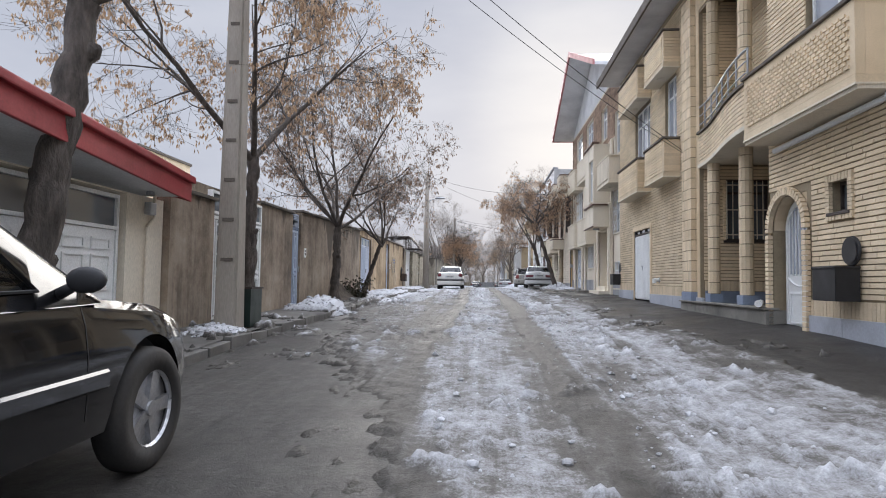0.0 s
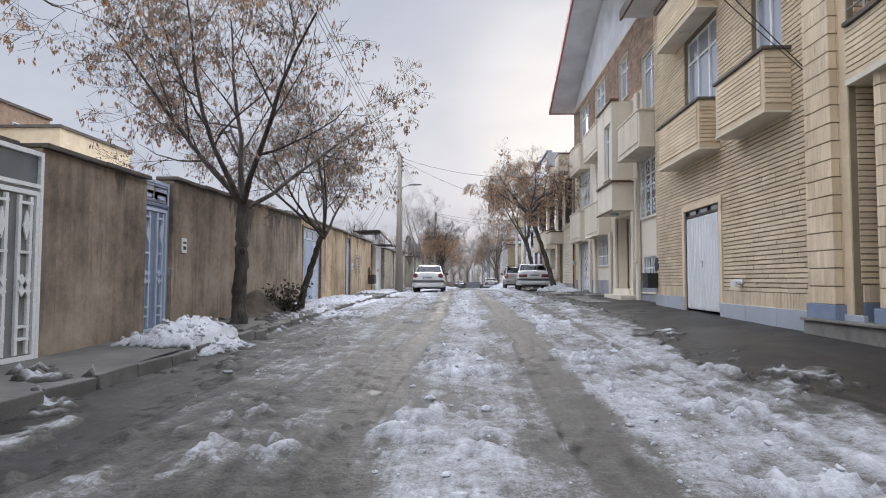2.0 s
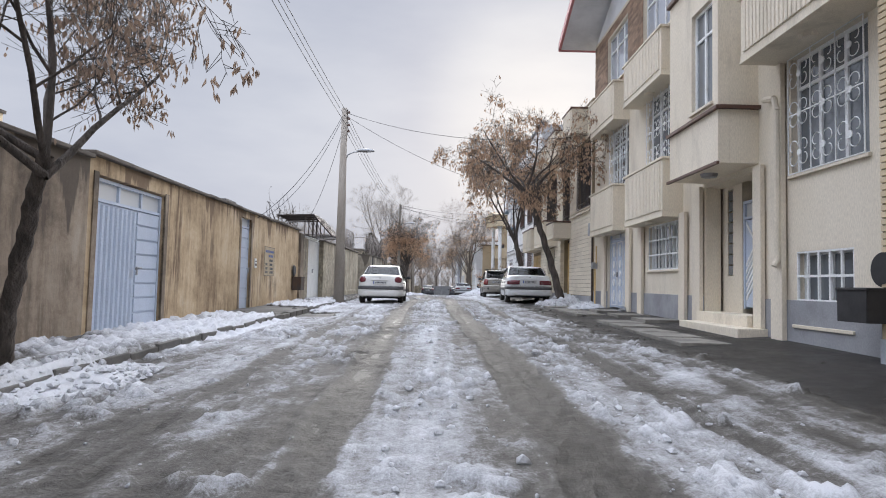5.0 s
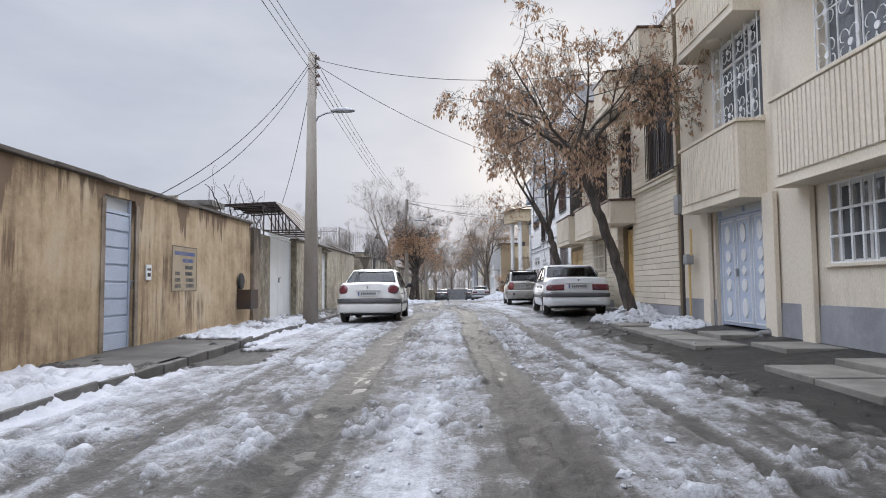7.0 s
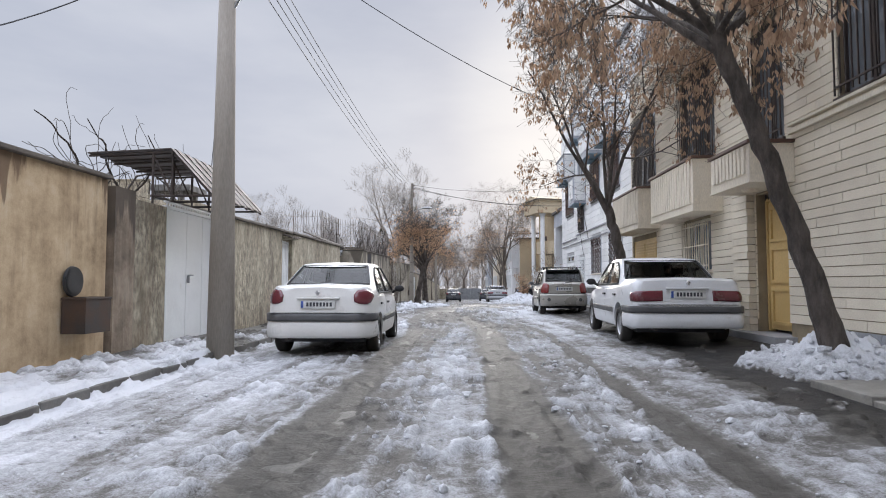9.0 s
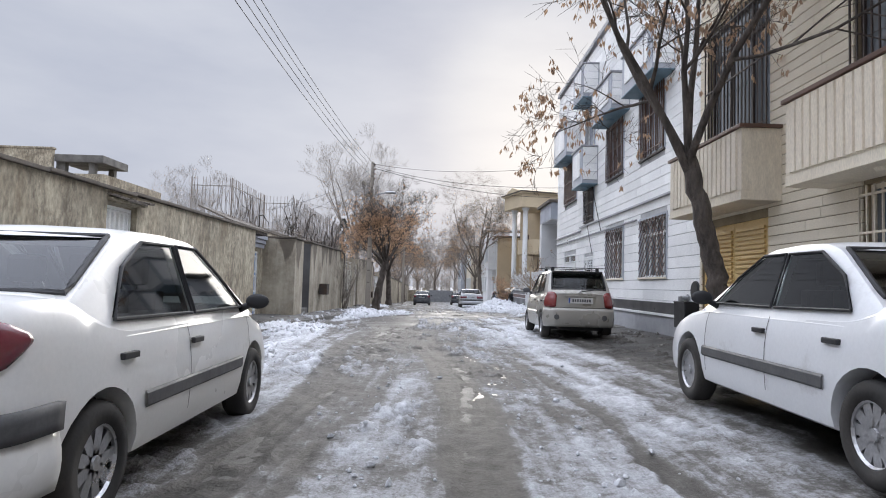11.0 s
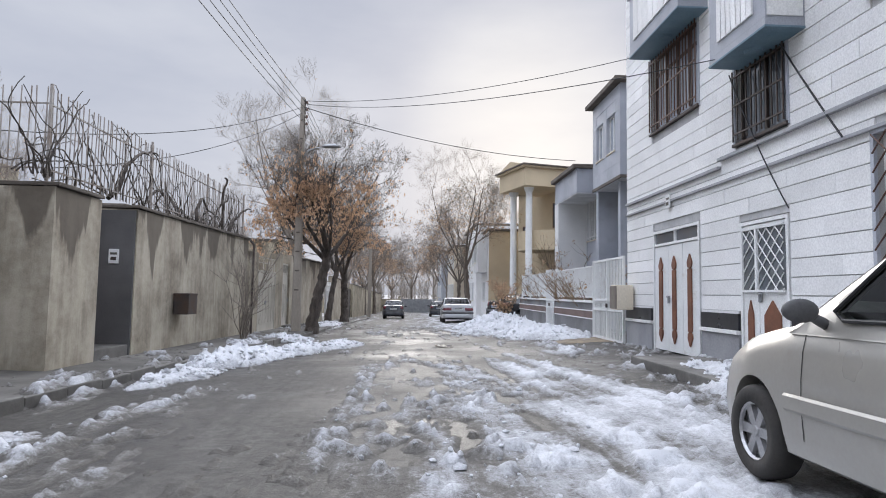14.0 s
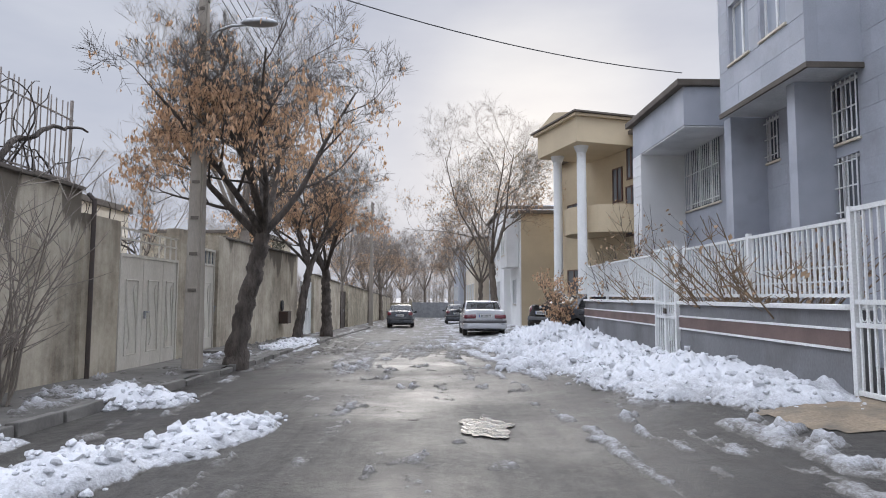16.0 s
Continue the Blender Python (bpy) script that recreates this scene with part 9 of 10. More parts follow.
def car(m, label, L, W, H, wb, rear_axle, r, top, belt, cabin, windows, paint_mat, plate=0.72, bumper=None, lower=(0.28, 0.56), lamps=((0.5, 0.7, 0.85), (0.98, 0.7, 0.85)), lamp_mat=None, spokes=7, rim_mat=None,
        bottom=0.22, nose=0.86, tumble=0.30, strip=True, roof_bars=False, mirror_mat=None, handles=2, rake=0.16, corner=0.17):
    """A car, its nose to +y, standing on z = 0. top: the height along the length of the body below the glass (y from the tail, z).
    cabin: y of the rear glass's foot and head, and of the windscreen's head and foot. windows: side glass outlines as (y, share of the height)."""
    c = thing("car", m, label, "car", "parked cars")
    ys = np.unique(np.concatenate([corner * np.array((0, 0.02, 0.08, 0.18, 0.34, 0.55, 0.78, 1.0)), np.linspace(0.3, L - 0.3, 36), np.linspace(L - 0.3, L, 8)]))

    def half_at(y):
        w = smooth_interp(np.clip(y, 0, L), ((0, W / 2 * 0.955), (0.2, W / 2 * 0.965), (0.7, W / 2), (L * 0.7, W / 2), (L - 0.55, W / 2 * 0.965), (L - 0.15, W / 2 * nose), (L, W / 2 * (nose - 0.12))))
        q = np.clip(1 - np.asarray(y) / corner, 0, 1)
        return w - corner * (1 - np.sqrt(np.clip(1 - q * q, 0, 1)))
    half = half_at(ys)

    def lean(y, z):
        """The tail leans forward above the bumper."""
        return rake * max(0.0, z - lower[1] - 0.05) * max(0.0, 1 - y / 0.9)
    tz = smooth_interp(ys, top)
    bz = smooth_interp(ys, ((0, bottom + 0.13), (0.15, bottom + 0.09), (0.6, bottom), (L - 0.7, bottom), (L - 0.1, bottom - 0.01), (L, bottom + 0.05)))
    sections = []
    for y, w, t, b in zip(ys, half, tz, bz):
        h = t - b
        row = [(0.0, b), (w * 0.86, b), (w * 0.955, b + 0.05 * h), (w * 0.985, b + 0.18 * h), (w, b + 0.42 * h), (w * 0.995, b + 0.6 * h), (w * 0.975, b + 0.8 * h), (w * 0.945, b + 0.92 * h), (w * 0.88, b + 0.985 * h), (w * 0.7, t), (0.0, t + 0.012)]
        ring = [(x, y + lean(y, z), z) for x, z in row] + [(-x, y + lean(y, z), z) for x, z in row[-2:0:-1]]
        sections.append(ring)
    arches = bmesh.new()
    for y in (rear_axle, rear_axle + wb):
        cyl(arches, (-W, y, r), (W, y, r), r * 1.2, r * 1.2, 30)
    part("body", None, None, c, mesh=cut(mesh_of("body", section_loft(sections), paint_mat), "body", [arches]))
    part("underbody", boxes((-W / 2 + 0.18, W / 2 - 0.18, 0.4, L - 0.35, bottom - 0.02, bottom + 0.45)), BLACK_PL, c)
    # cabin: a hollow shell with window openings
    y0, y1, y2, y3 = cabin
    wb0 = W / 2 * 0.95
    hh = H - 0.10 - belt

    def foot(y):
        """Half the cabin's width at its foot: it follows the rounded corners of the tail."""
        return min(wb0, float(half_at(max(y - 0.05, 0.0))) * 0.955)

    def shell_of(inset):
        yy = np.linspace(y0, y3, 34)
        zr = smooth_interp(yy, ((y0, belt - 0.02), (y0 + (y1 - y0) * 0.94, H - 0.06), (y1 + 0.12, H - 0.012), ((y1 + y2) / 2, H), (y2 - 0.12, H - 0.02), (y2 + (y3 - y2) * 0.06, H - 0.07), (y3, belt - 0.02)))
        out = []
        for y, z in zip(yy, zr):
            z = max(z, belt - 0.02)
            wf = foot(y)
            wt = wf - (z - belt) * tumble
            y = y + inset * (1 - 2 * (y - y0) / (y3 - y0))
            z, wt, w0, zb = z - inset, wt - inset, wf - inset, belt - 0.06 + inset * 0.5
            z = max(z, zb + 0.02)
            row = [(0, zb), (w0 + 0.004, zb), (w0, zb + 0.005), (wt + 0.002, max(z - 0.05, zb + 0.008)), (wt - 0.03, max(z - 0.012, zb + 0.012)), (wt * 0.7, z + 0.006), (0, z + 0.016)]
            out.append([(x, y, zz) for x, zz in row] + [(-x, y, zz) for x, zz in row[-2:0:-1]])
        return section_loft(out), yy, zr
    outer, yy, z_roof = shell_of(0.0)
    inner, _, _ = shell_of(0.035)
    sides = bmesh.new()
    for outline in windows:
        prism(sides, [(y, belt + 0.03 + q * hh) for y, q in outline], "x", -W, W)
    ends = bmesh.new()
    frames = []
    for ya, yb in ((y0, y1), (y3, y2)):
        tops = np.array([float(np.interp(y, ys, tz)) for y in yy])
        sel = [(y, z) for y, z, t in zip(yy, z_roof, tops) if min(ya, yb) - 0.01 <= y <= max(ya, yb) + 0.01 and z > t + 0.035]
        zlo, zhi = max(belt + 0.03, min(z for _, z in sel)), H - 0.075
        wl, wh = min(wb0, foot(ya) + 0.02) - (zlo - belt) * tumble - 0.075, wb0 - (zhi - belt) * tumble - 0.085
        prism(ends, [(-wl, zlo), (wl, zlo), (wh, zhi), (-wh, zhi)], "y", min(ya, yb) - 0.15, max(ya, yb) + 0.12)
        frames.append((ya, yb, zlo, zhi, wl + 0.012, wh + 0.012))
    cab = part("cabin", None, None, c, mesh=cut(mesh_of("cabin", outer, paint_mat), "cabin", [inner, sides, ends]))

    def side_x(z):
        return wb0 - (z - belt) * tumble - 0.006
    for outline in windows:
        for s in (1, -1):
            bm = bmesh.new()
            cy, cq = sum(p[0] for p in outline) / len(outline), sum(p[1] for p in outline) / len(outline)
            pts = [(cy + (y - cy) * 1.03, belt + 0.03 + (cq + (q - cq) * 1.03) * hh) for y, q in outline]
            pane = bm.faces.new([bm.verts.new((s * side_x(z), y, z)) for y, z in pts])
            pane.normal_update()
            if pane.normal.x * s < 0:
                pane.normal_flip()
            part("side_window", bm, CAR_PANE, c)
            bm = bmesh.new()
            loop = [Vector((s * (side_x(z) + 0.008), y, z)) for y, z in pts]
            closed_tube(bm, loop, 0.011)
            part("window_seal", bm, BLACK_PL, c)
    for name, (ya, yb, zlo, zhi, wl, wh) in zip(("rear_window", "windscreen"), frames):
        bm = bmesh.new()
        seq = sorted((z, y) for y, z in zip(yy, z_roof) if min(ya, yb) - 0.01 <= y <= max(ya, yb) + 0.06)
        zs, yz = [q[0] for q in seq], [q[1] for q in seq]
        inward = 0.01 if ya < yb else -0.01
        rows = []
        for i in range(9):
            z = zlo - 0.01 + (zhi - zlo + 0.02) * i / 8
            y = float(np.interp(z, zs, yz)) + inward
            w = wl + (wh - wl) * i / 8
            rows.append([bm.verts.new((w * j / 5, y, z)) for j in range(-5, 6)])
        edge = [Vector(v.co) for v in rows[0]] + [Vector(q[-1].co) for q in rows[1:-1]] + [Vector(v.co) for v in reversed(rows[-1])] + [Vector(q[0].co) for q in reversed(rows[1:-1])]
        for a, d in zip(rows[:-1], rows[1:]):
            for j in range(10):
                bm.faces.new((a[j], a[j + 1], d[j + 1], d[j]) if ya < yb else (d[j], d[j + 1], a[j + 1], a[j]))
        part(name, bm, CAR_PANE, c, smooth=True)
        bm = bmesh.new()
        closed_tube(bm, [p - Vector((0, inward, 0)) for p in edge], 0.017)
        part("window_seal", bm, BLACK_PL, c)
    # seats and trim inside
    part("parcel_shelf", boxes((-wb0 + 0.06, wb0 - 0.06, y0 + 0.1, y3 - 0.1, belt - 0.05, belt + 0.03)), CAR_TRIM, c)
    for sx, sy in ((-0.34, (y1 + y2) / 2 + 0.1), (0.34, (y1 + y2) / 2 + 0.1), (-0.34, y1 + 0.18), (0.34, y1 + 0.18)):
        bm = boxes((sx - 0.21, sx + 0.21, sy - 0.06, sy + 0.07, belt - 0.02, belt + 0.16), (sx - 0.11, sx + 0.11, sy - 0.05, sy + 0.05, belt + 0.19, belt + 0.37), bevel=0.03)
        for q in (-0.05, 0.05):
            cyl(bm, (sx + q, sy, belt + 0.15), (sx + q, sy, belt + 0.21), 0.008, seg=6)
        part("seat", bm, CAR_TRIM, c)

    # the plan of the tail as a path from its middle round the corner
    fy = np.concatenate([np.linspace(0, corner, 40), np.linspace(corner, 0.75, 30)[1:]])
    px = np.concatenate([np.linspace(0, float(half_at(0.0)), 12)[:-1], half_at(fy)])
    py = np.concatenate([np.zeros(11), fy])
    along = np.concatenate([[0], np.cumsum(np.hypot(np.diff(px), np.diff(py)))])

    def wrap(name, lo, hi, shape, mat, tag="", n=16, rows=5, proud=0.014, mirror=False, swell=0.0, pinch=None):
        """A panel laid round the tail between lo and hi along its path; shape(u) gives its lower and upper edge."""
        for s in ((1, -1) if mirror else (1,)):
            bm = bmesh.new()
            grid = []
            for u in np.linspace(lo, hi, n):
                za, zc = shape(u)
                x, y = float(np.interp(abs(u), along, px)), float(np.interp(abs(u), along, py))
                e = 0.01
                dx, dy = float(np.interp(abs(u) + e, along, px) - np.interp(abs(u) - e, along, px)), float(np.interp(abs(u) + e, along, py) - np.interp(abs(u) - e, along, py))
                k = math.hypot(dx, dy) or 1
                nx, ny = dy / k, -dx / k
                sg = s * (1 if u >= 0 else -1)
                col = []
                for i in range(rows + 2):
                    q = min(max((i - 1) / (rows - 1), 0), 1)
                    off = proud + swell * math.sin(math.pi * q)
                    if i in (0, rows + 1):
                        off = -0.03
                    z = za + (zc - za) * q
                    fit = float(np.interp((z - b0) / (t0 - b0), (0.42, 0.6, 0.8, 0.94), (1.0, 0.995, 0.975, 0.935))) if pinch else 1.0
                    col.append(bm.verts.new((sg * (x * fit + nx * off), y + ny * off + lean(y, z), z)))
                grid.append(col)
            for a, d in zip(grid[:-1], grid[1:]):
                for i in range(len(a) - 1):
                    bm.faces.new((a[i], a[i + 1], d[i + 1], d[i]))
            for col in (grid[0], grid[-1]):
                bm.faces.new(col)
            bmesh.ops.recalc_face_normals(bm, faces=bm.faces)
            ob = part(name, bm, mat, c, tag, smooth=True)
            for e in ob.data.polygons:
                e.use_smooth = True
    b0, t0 = float(np.interp(0.15, ys, bz)), float(np.interp(0.15, ys, tz))
    end = float(along[-1])
    reach = min(end, float(along[-1]) - (0.75 - max(rear_axle - r * 1.24, 0.2)))
    wrap("bumper", -reach, reach, lambda u: lower, paint_mat, n=46, rows=7, proud=0.012, swell=0.022)
    if bumper:
        wrap("bumper_strip", -reach, reach, lambda u: bumper, DARK_STRIP, n=46, rows=4, proud=0.035)
    us, lows, highs = [q[0] * W / 2 for q in lamps], [q[1] for q in lamps], [q[2] for q in lamps]
    wrap("tail_light", us[0], us[-1], lambda u: (float(np.interp(u, us, lows)), float(np.interp(u, us, highs))), lamp_mat or TAIL, "red tail light", n=22, rows=7, proud=0.012, mirror=True, swell=0.012, pinch=True)
    tw = W / 2
    for s in (1, -1):
        bm = bmesh.new()
        prism(bm, [(s * tw * 0.34, bottom + 0.20), (s * tw * 0.66, bottom + 0.21), (s * tw * 0.68, bottom + 0.30), (s * tw * 0.36, bottom + 0.30)], "y", L - 0.2, L + 0.004)
        part("headlight", bm, glass_light, c, "clear headlight")
        if roof_bars:
            bm = bmesh.new()
            cyl(bm, (s * tw * 0.66, -0.045, 0.47), (s * tw * 0.66, 0.0, 0.47), 0.055, seg=18)
            part("reflector", bm, DARK_STRIP, c)
    yp = lean(0, plate + 0.06)
    zp = plate
    pl = part("number_plate", boxes((-0.26, 0.26, yp - 0.03, yp - 0.012, zp, zp + 0.12), bevel=0.004), PLATE, c, "white plate with plain dark bars")
    bm = boxes(*[(-0.17 + k * 0.05, -0.138 + k * 0.05, yp - 0.0325, yp - 0.0305, zp + 0.03, zp + 0.09) for k in range(8)])
    part("plate_bars", bm, PLATE_INK, pl)
    part("plate_band", boxes((-0.25, -0.215, yp - 0.0325, yp - 0.0305, zp + 0.01, zp + 0.11)), PLATE_BLUE, pl)
    part("boot_handle", boxes((-0.32, 0.32, yp - 0.035, yp + 0.02, zp + 0.135, zp + 0.165), bevel=0.008), paint_mat, c)
    bm = bmesh.new()
    diamond(bm, 0, zp + 0.235, 0.03, 0.04, yp - 0.002, yp + 0.03)
    part("badge", bm, RIM, c)
    bm = boxes((-tw * 0.86, tw * 0.86, -0.004 + lean(0, lower[1] + 0.07), 0.05, lower[1] + (0.115 if bumper else 0.012), lower[1] + (0.121 if bumper else 0.02)))
    part("boot_gap", bm, BLACK_PL, c)
    # mirrors, handles, door gaps, side strip
    for s in (1, -1):
        ym = y3 - 0.32
        bm = bmesh.new()
        bmesh.ops.create_uvsphere(bm, u_segments=14, v_segments=8, radius=1)
        for v in bm.verts:
            v.co = Vector((s * (wb0 + 0.13) + v.co.x * 0.095, ym + v.co.y * (0.08 if v.co.y > 0 else 0.025), belt + 0.07 + v.co.z * 0.062))
        cyl(bm, (s * (wb0 - 0.02), ym + 0.03, belt + 0.0), (s * (wb0 + 0.08), ym + 0.02, belt + 0.05), 0.03, 0.025, 8)
        part("wing_mirror", bm, mirror_mat or BLACK_PL, c, smooth=True)
        w_at = lambda y: float(np.interp(y, ys, half))
        for k, y in enumerate(((y0 + y3) / 2 + 0.12, (y0 + y3) / 2 - 0.78)[:handles]):
            part("door_handle", boxes((s * (w_at(y) * 0.965), s * (w_at(y) * 0.975 + 0.03), y - 0.08, y + 0.08, belt - 0.17, belt - 0.135), bevel=0.008), BLACK_PL, c)
        for y in (y3 - 0.15, (y0 + y3) / 2 + 0.02, (y0 + y3) / 2 - 0.9):
            if y < rear_axle + r * 1.25:
                continue
            bm = bmesh.new()
            h = float(np.interp(y, ys, tz)) - bottom
            rows = [(0.985, 0.18), (1.0, 0.42), (0.995, 0.6), (0.975, 0.8), (0.945, 0.92)]
            for (wa, qa), (wc, qc) in zip(rows[:-1], rows[1:]):
                vs = [bm.verts.new(p) for p in ((s * (w_at(y) * wa + 0.002), y - 0.004, bottom + qa * h), (s * (w_at(y) * wa + 0.002), y + 0.004, bottom + qa * h), (s * (w_at(y) * wc + 0.002), y + 0.004, bottom + qc * h), (s * (w_at(y) * wc + 0.002), y - 0.004, bottom + qc * h))]
                bm.faces.new(vs)
            part("door_gap", bm, BLACK_PL, c)
        bm = bmesh.new()
        a, d = rear_axle + r * 1.35, rear_axle + wb - r * 1.35
        h = belt - bottom
        vs = []
        for y in np.linspace(a, d, 8):
            w = w_at(y) * 1.0 + 0.004
            vs.append([bm.verts.new((s * w, y, bottom + 0.36 * h)), bm.verts.new((s * (w + 0.012), y, bottom + 0.38 * h)), bm.verts.new((s * (w + 0.012), y, bottom + 0.47 * h)), bm.verts.new((s * w, y, bottom + 0.49 * h))])
        for p, q in zip(vs[:-1], vs[1:]):
            for k in range(3):
                bm.faces.new((p[k], p[k + 1], q[k + 1], q[k]))
        part("side_strip", bm, DARK_STRIP if strip else paint_mat, c)
        for y in (rear_axle, rear_axle + wb):
            wheel(c, m @ pose(s * (W / 2 - 0.105), y, r), r, 0.185, spokes, rim_mat or RIM, s)
    if roof_bars:
        for y in (y1 + 0.22, y2 - 0.2):
            bm = boxes((-W / 2 + 0.10, W / 2 - 0.10, y - 0.018, y + 0.018, H + 0.05, H + 0.068), bevel=0.005)
            for s in (1, -1):
                box(bm, s * (W / 2 - 0.30), s * (W / 2 - 0.23), y - 0.025, y + 0.025, H - 0.04, H + 0.06, 0.008)
            part("roof_bar", bm, BLACK_PL, c)
        part("spoiler", boxes((-wb0 + 0.19, wb0 - 0.19, y1 - 0.13, y1 + 0.06, H - 0.065, H - 0.02), bevel=0.018), BLACK_PL, c)
        bm = bmesh.new()
        tube(bm, [Vector((0.02, y0 + 0.02, belt + 0.06)), Vector((0.32, y0 + 0.05, belt + 0.10))], 0.009, 6)
        part("wiper", bm, BLACK_PL, c)
    bm = bmesh.new()
    cyl(bm, (-W * 0.28, 0.02, bottom + 0.05), (-W * 0.28, 0.35, bottom + 0.05), 0.025, seg=8)
    part("exhaust", bm, DARK_METAL, c)
    return c


DARK_STRIP = material("dark_grey_moulding", (0.09, 0.09, 0.092), 0.6, None, 4, 60, 0.05)
glass_light = glass_material("headlight_glass", (0.5, 0.52, 0.54), 0.08)


def on_road(x, y, turn=0.0, lift=0.0, length=4.2):
    """The pose of a car by the middle of its tail, with the road's slope under it."""
    za, zc = float(road_z(x, y + 0.7)), float(road_z(x, y + length - 0.8))
    return pose(x, y, za + lift, math.degrees(math.atan2(zc - za, length - 1.5)), 0, turn)


SEDAN_206 = dict(corner=0.3, rake=0.22, tumble=0.36, L=4.19, W=1.66, H=1.46, wb=2.44, rear_axle=0.85, r=0.295, belt=0.93, plate=0.73, bumper=(0.54, 0.655), lower=(0.29, 0.545), lamps=((0.66, 0.83, 0.93), (0.74, 0.80, 1.0), (0.9, 0.79, 1.02), (1.02, 0.82, 0.99), (1.14, 0.9, 0.95)),
                 top=((0, 1.02), (0.1, 1.07), (0.6, 1.09), (0.85, 1.0), (1.1, 0.95), (3.0, 0.94), (3.15, 0.93), (3.6, 0.82), (4.0, 0.66), (4.19, 0.55)),
                 cabin=(0.42, 1.35, 2.45, 3.28), windows=(((1.0, 0.02), (1.95, 0.0), (1.95, 0.97), (1.52, 0.96), (1.22, 0.62)), ((2.02, 0.0), (2.98, 0.0), (2.62, 0.6), (2.35, 0.97), (2.02, 0.98))))
car(on_road(-1.97, 38.45, 0, 0.01), "white saloon parked at the kerb with black bumper strip", paint_mat=CAR_CREAM, spokes=9, **SEDAN_206)
SEDAN_PARS = dict(L=4.5, W=1.71, H=1.42, wb=2.67, rear_axle=0.92, r=0.3, belt=0.93, plate=0.74, bumper=(0.52, 0.62), lower=(0.29, 0.525), lamps=((0.44, 0.70, 0.86), (0.9, 0.69, 0.85), (1.04, 0.70, 0.83)), corner=0.13,
                  top=((0, 0.99), (0.08, 1.05), (0.8, 1.05), (1.05, 0.97), (1.2, 0.95), (3.0, 0.94), (3.2, 0.92), (3.8, 0.84), (4.3, 0.68), (4.5, 0.6)),
                  cabin=(0.78, 1.5, 2.45, 3.3), windows=(((1.15, 0.03), (2.0, 0.0), (2.0, 0.97), (1.6, 0.96), (1.3, 0.55)), ((2.07, 0.0), (3.0, 0.0), (2.7, 0.55), (2.38, 0.97), (2.07, 0.98))))
car(on_road(3.60, 38.75, -2.0, 0.01, 4.5), "white saloon parked beside the tree with black bumper strip", paint_mat=CAR_WHITE, spokes=11, **SEDAN_PARS)
car(on_road(3.45, 49.25, -1.0, 0.01, 3.55), "champagne hatchback with roof bars and tall tail lights", L=3.55, W=1.51, H=1.47, wb=2.34, rear_axle=0.56, r=0.28, belt=0.95, plate=0.76, lower=(0.27, 0.655),
    lamps=((0.68, 0.70, 0.90), (0.70, 0.68, 0.95), (0.76, 0.675, 0.985), (0.86, 0.675, 1.0), (0.98, 0.675, 0.99), (1.05, 0.68, 0.94), (1.09, 0.70, 0.84)), lamp_mat=LAMP_RED, rake=0.20, corner=0.2, bottom=0.2,
    top=((0, 0.96), (0.12, 0.98), (2.5, 0.95), (2.7, 0.92), (3.1, 0.84), (3.4, 0.7), (3.55, 0.58)), cabin=(0.12, 0.40, 1.68, 2.52),
    windows=(((0.5, 0.1), (1.12, 0.0), (1.12, 0.97), (0.68, 0.96)), ((1.19, 0.0), (2.06, 0.0), (2.14, 0.1), (1.70, 0.95), (1.19, 0.98))), paint_mat=CAR_SILVER, spokes=6, tumble=0.24, strip=False, roof_bars=True, mirror_mat=DARK_STRIP)
car(on_road(-2.82, 0.05, 0, 0.0, 4.5), "glossy black off-road estate with alloy wheels at the kerb", L=4.25, W=1.86, H=1.70, wb=2.66, rear_axle=0.85, r=0.36, belt=1.06, plate=0.85, lower=(0.36, 0.66), lamps=((0.7, 0.8, 1.0), (1.1, 0.8, 1.0)),
    top=((0, 1.02), (0.12, 1.08), (2.8, 1.06), (3.0, 1.04), (3.7, 0.96), (4.1, 0.84), (4.25, 0.7)), cabin=(0.05, 0.5, 2.0, 3.02),
    windows=(((0.55, 0.05), (1.4, 0.0), (1.4, 0.95), (0.75, 0.94)), ((1.47, 0.0), (2.55, 0.0), (2.0, 0.93), (1.47, 0.96))), paint_mat=CAR_BLACK, spokes=5, tumble=0.26, strip=False, bottom=0.30, nose=0.88)
car(on_road(3.14, 82.3, 0, 0.01, 4.5), "silver saloon standing in the slush down the street", paint_mat=CAR_GREY, spokes=9, **SEDAN_PARS)
car(on_road(-0.87, 96.3, 0, 0.01, 4.2), "dark blue-grey saloon parked down the street", paint_mat=CAR_DARK, spokes=9, **SEDAN_206)
car(on_road(3.0, 104.0, 0, 0.01, 4.2), "small dark car parked far down the street", paint_mat=CAR_DARK, spokes=9, **SEDAN_206)
car(on_road(4.6, 78.5, -60, 0.06, 4.2), "dark car half buried behind a heap of snow", paint_mat=CAR_BLACK, spokes=9, **SEDAN_206)

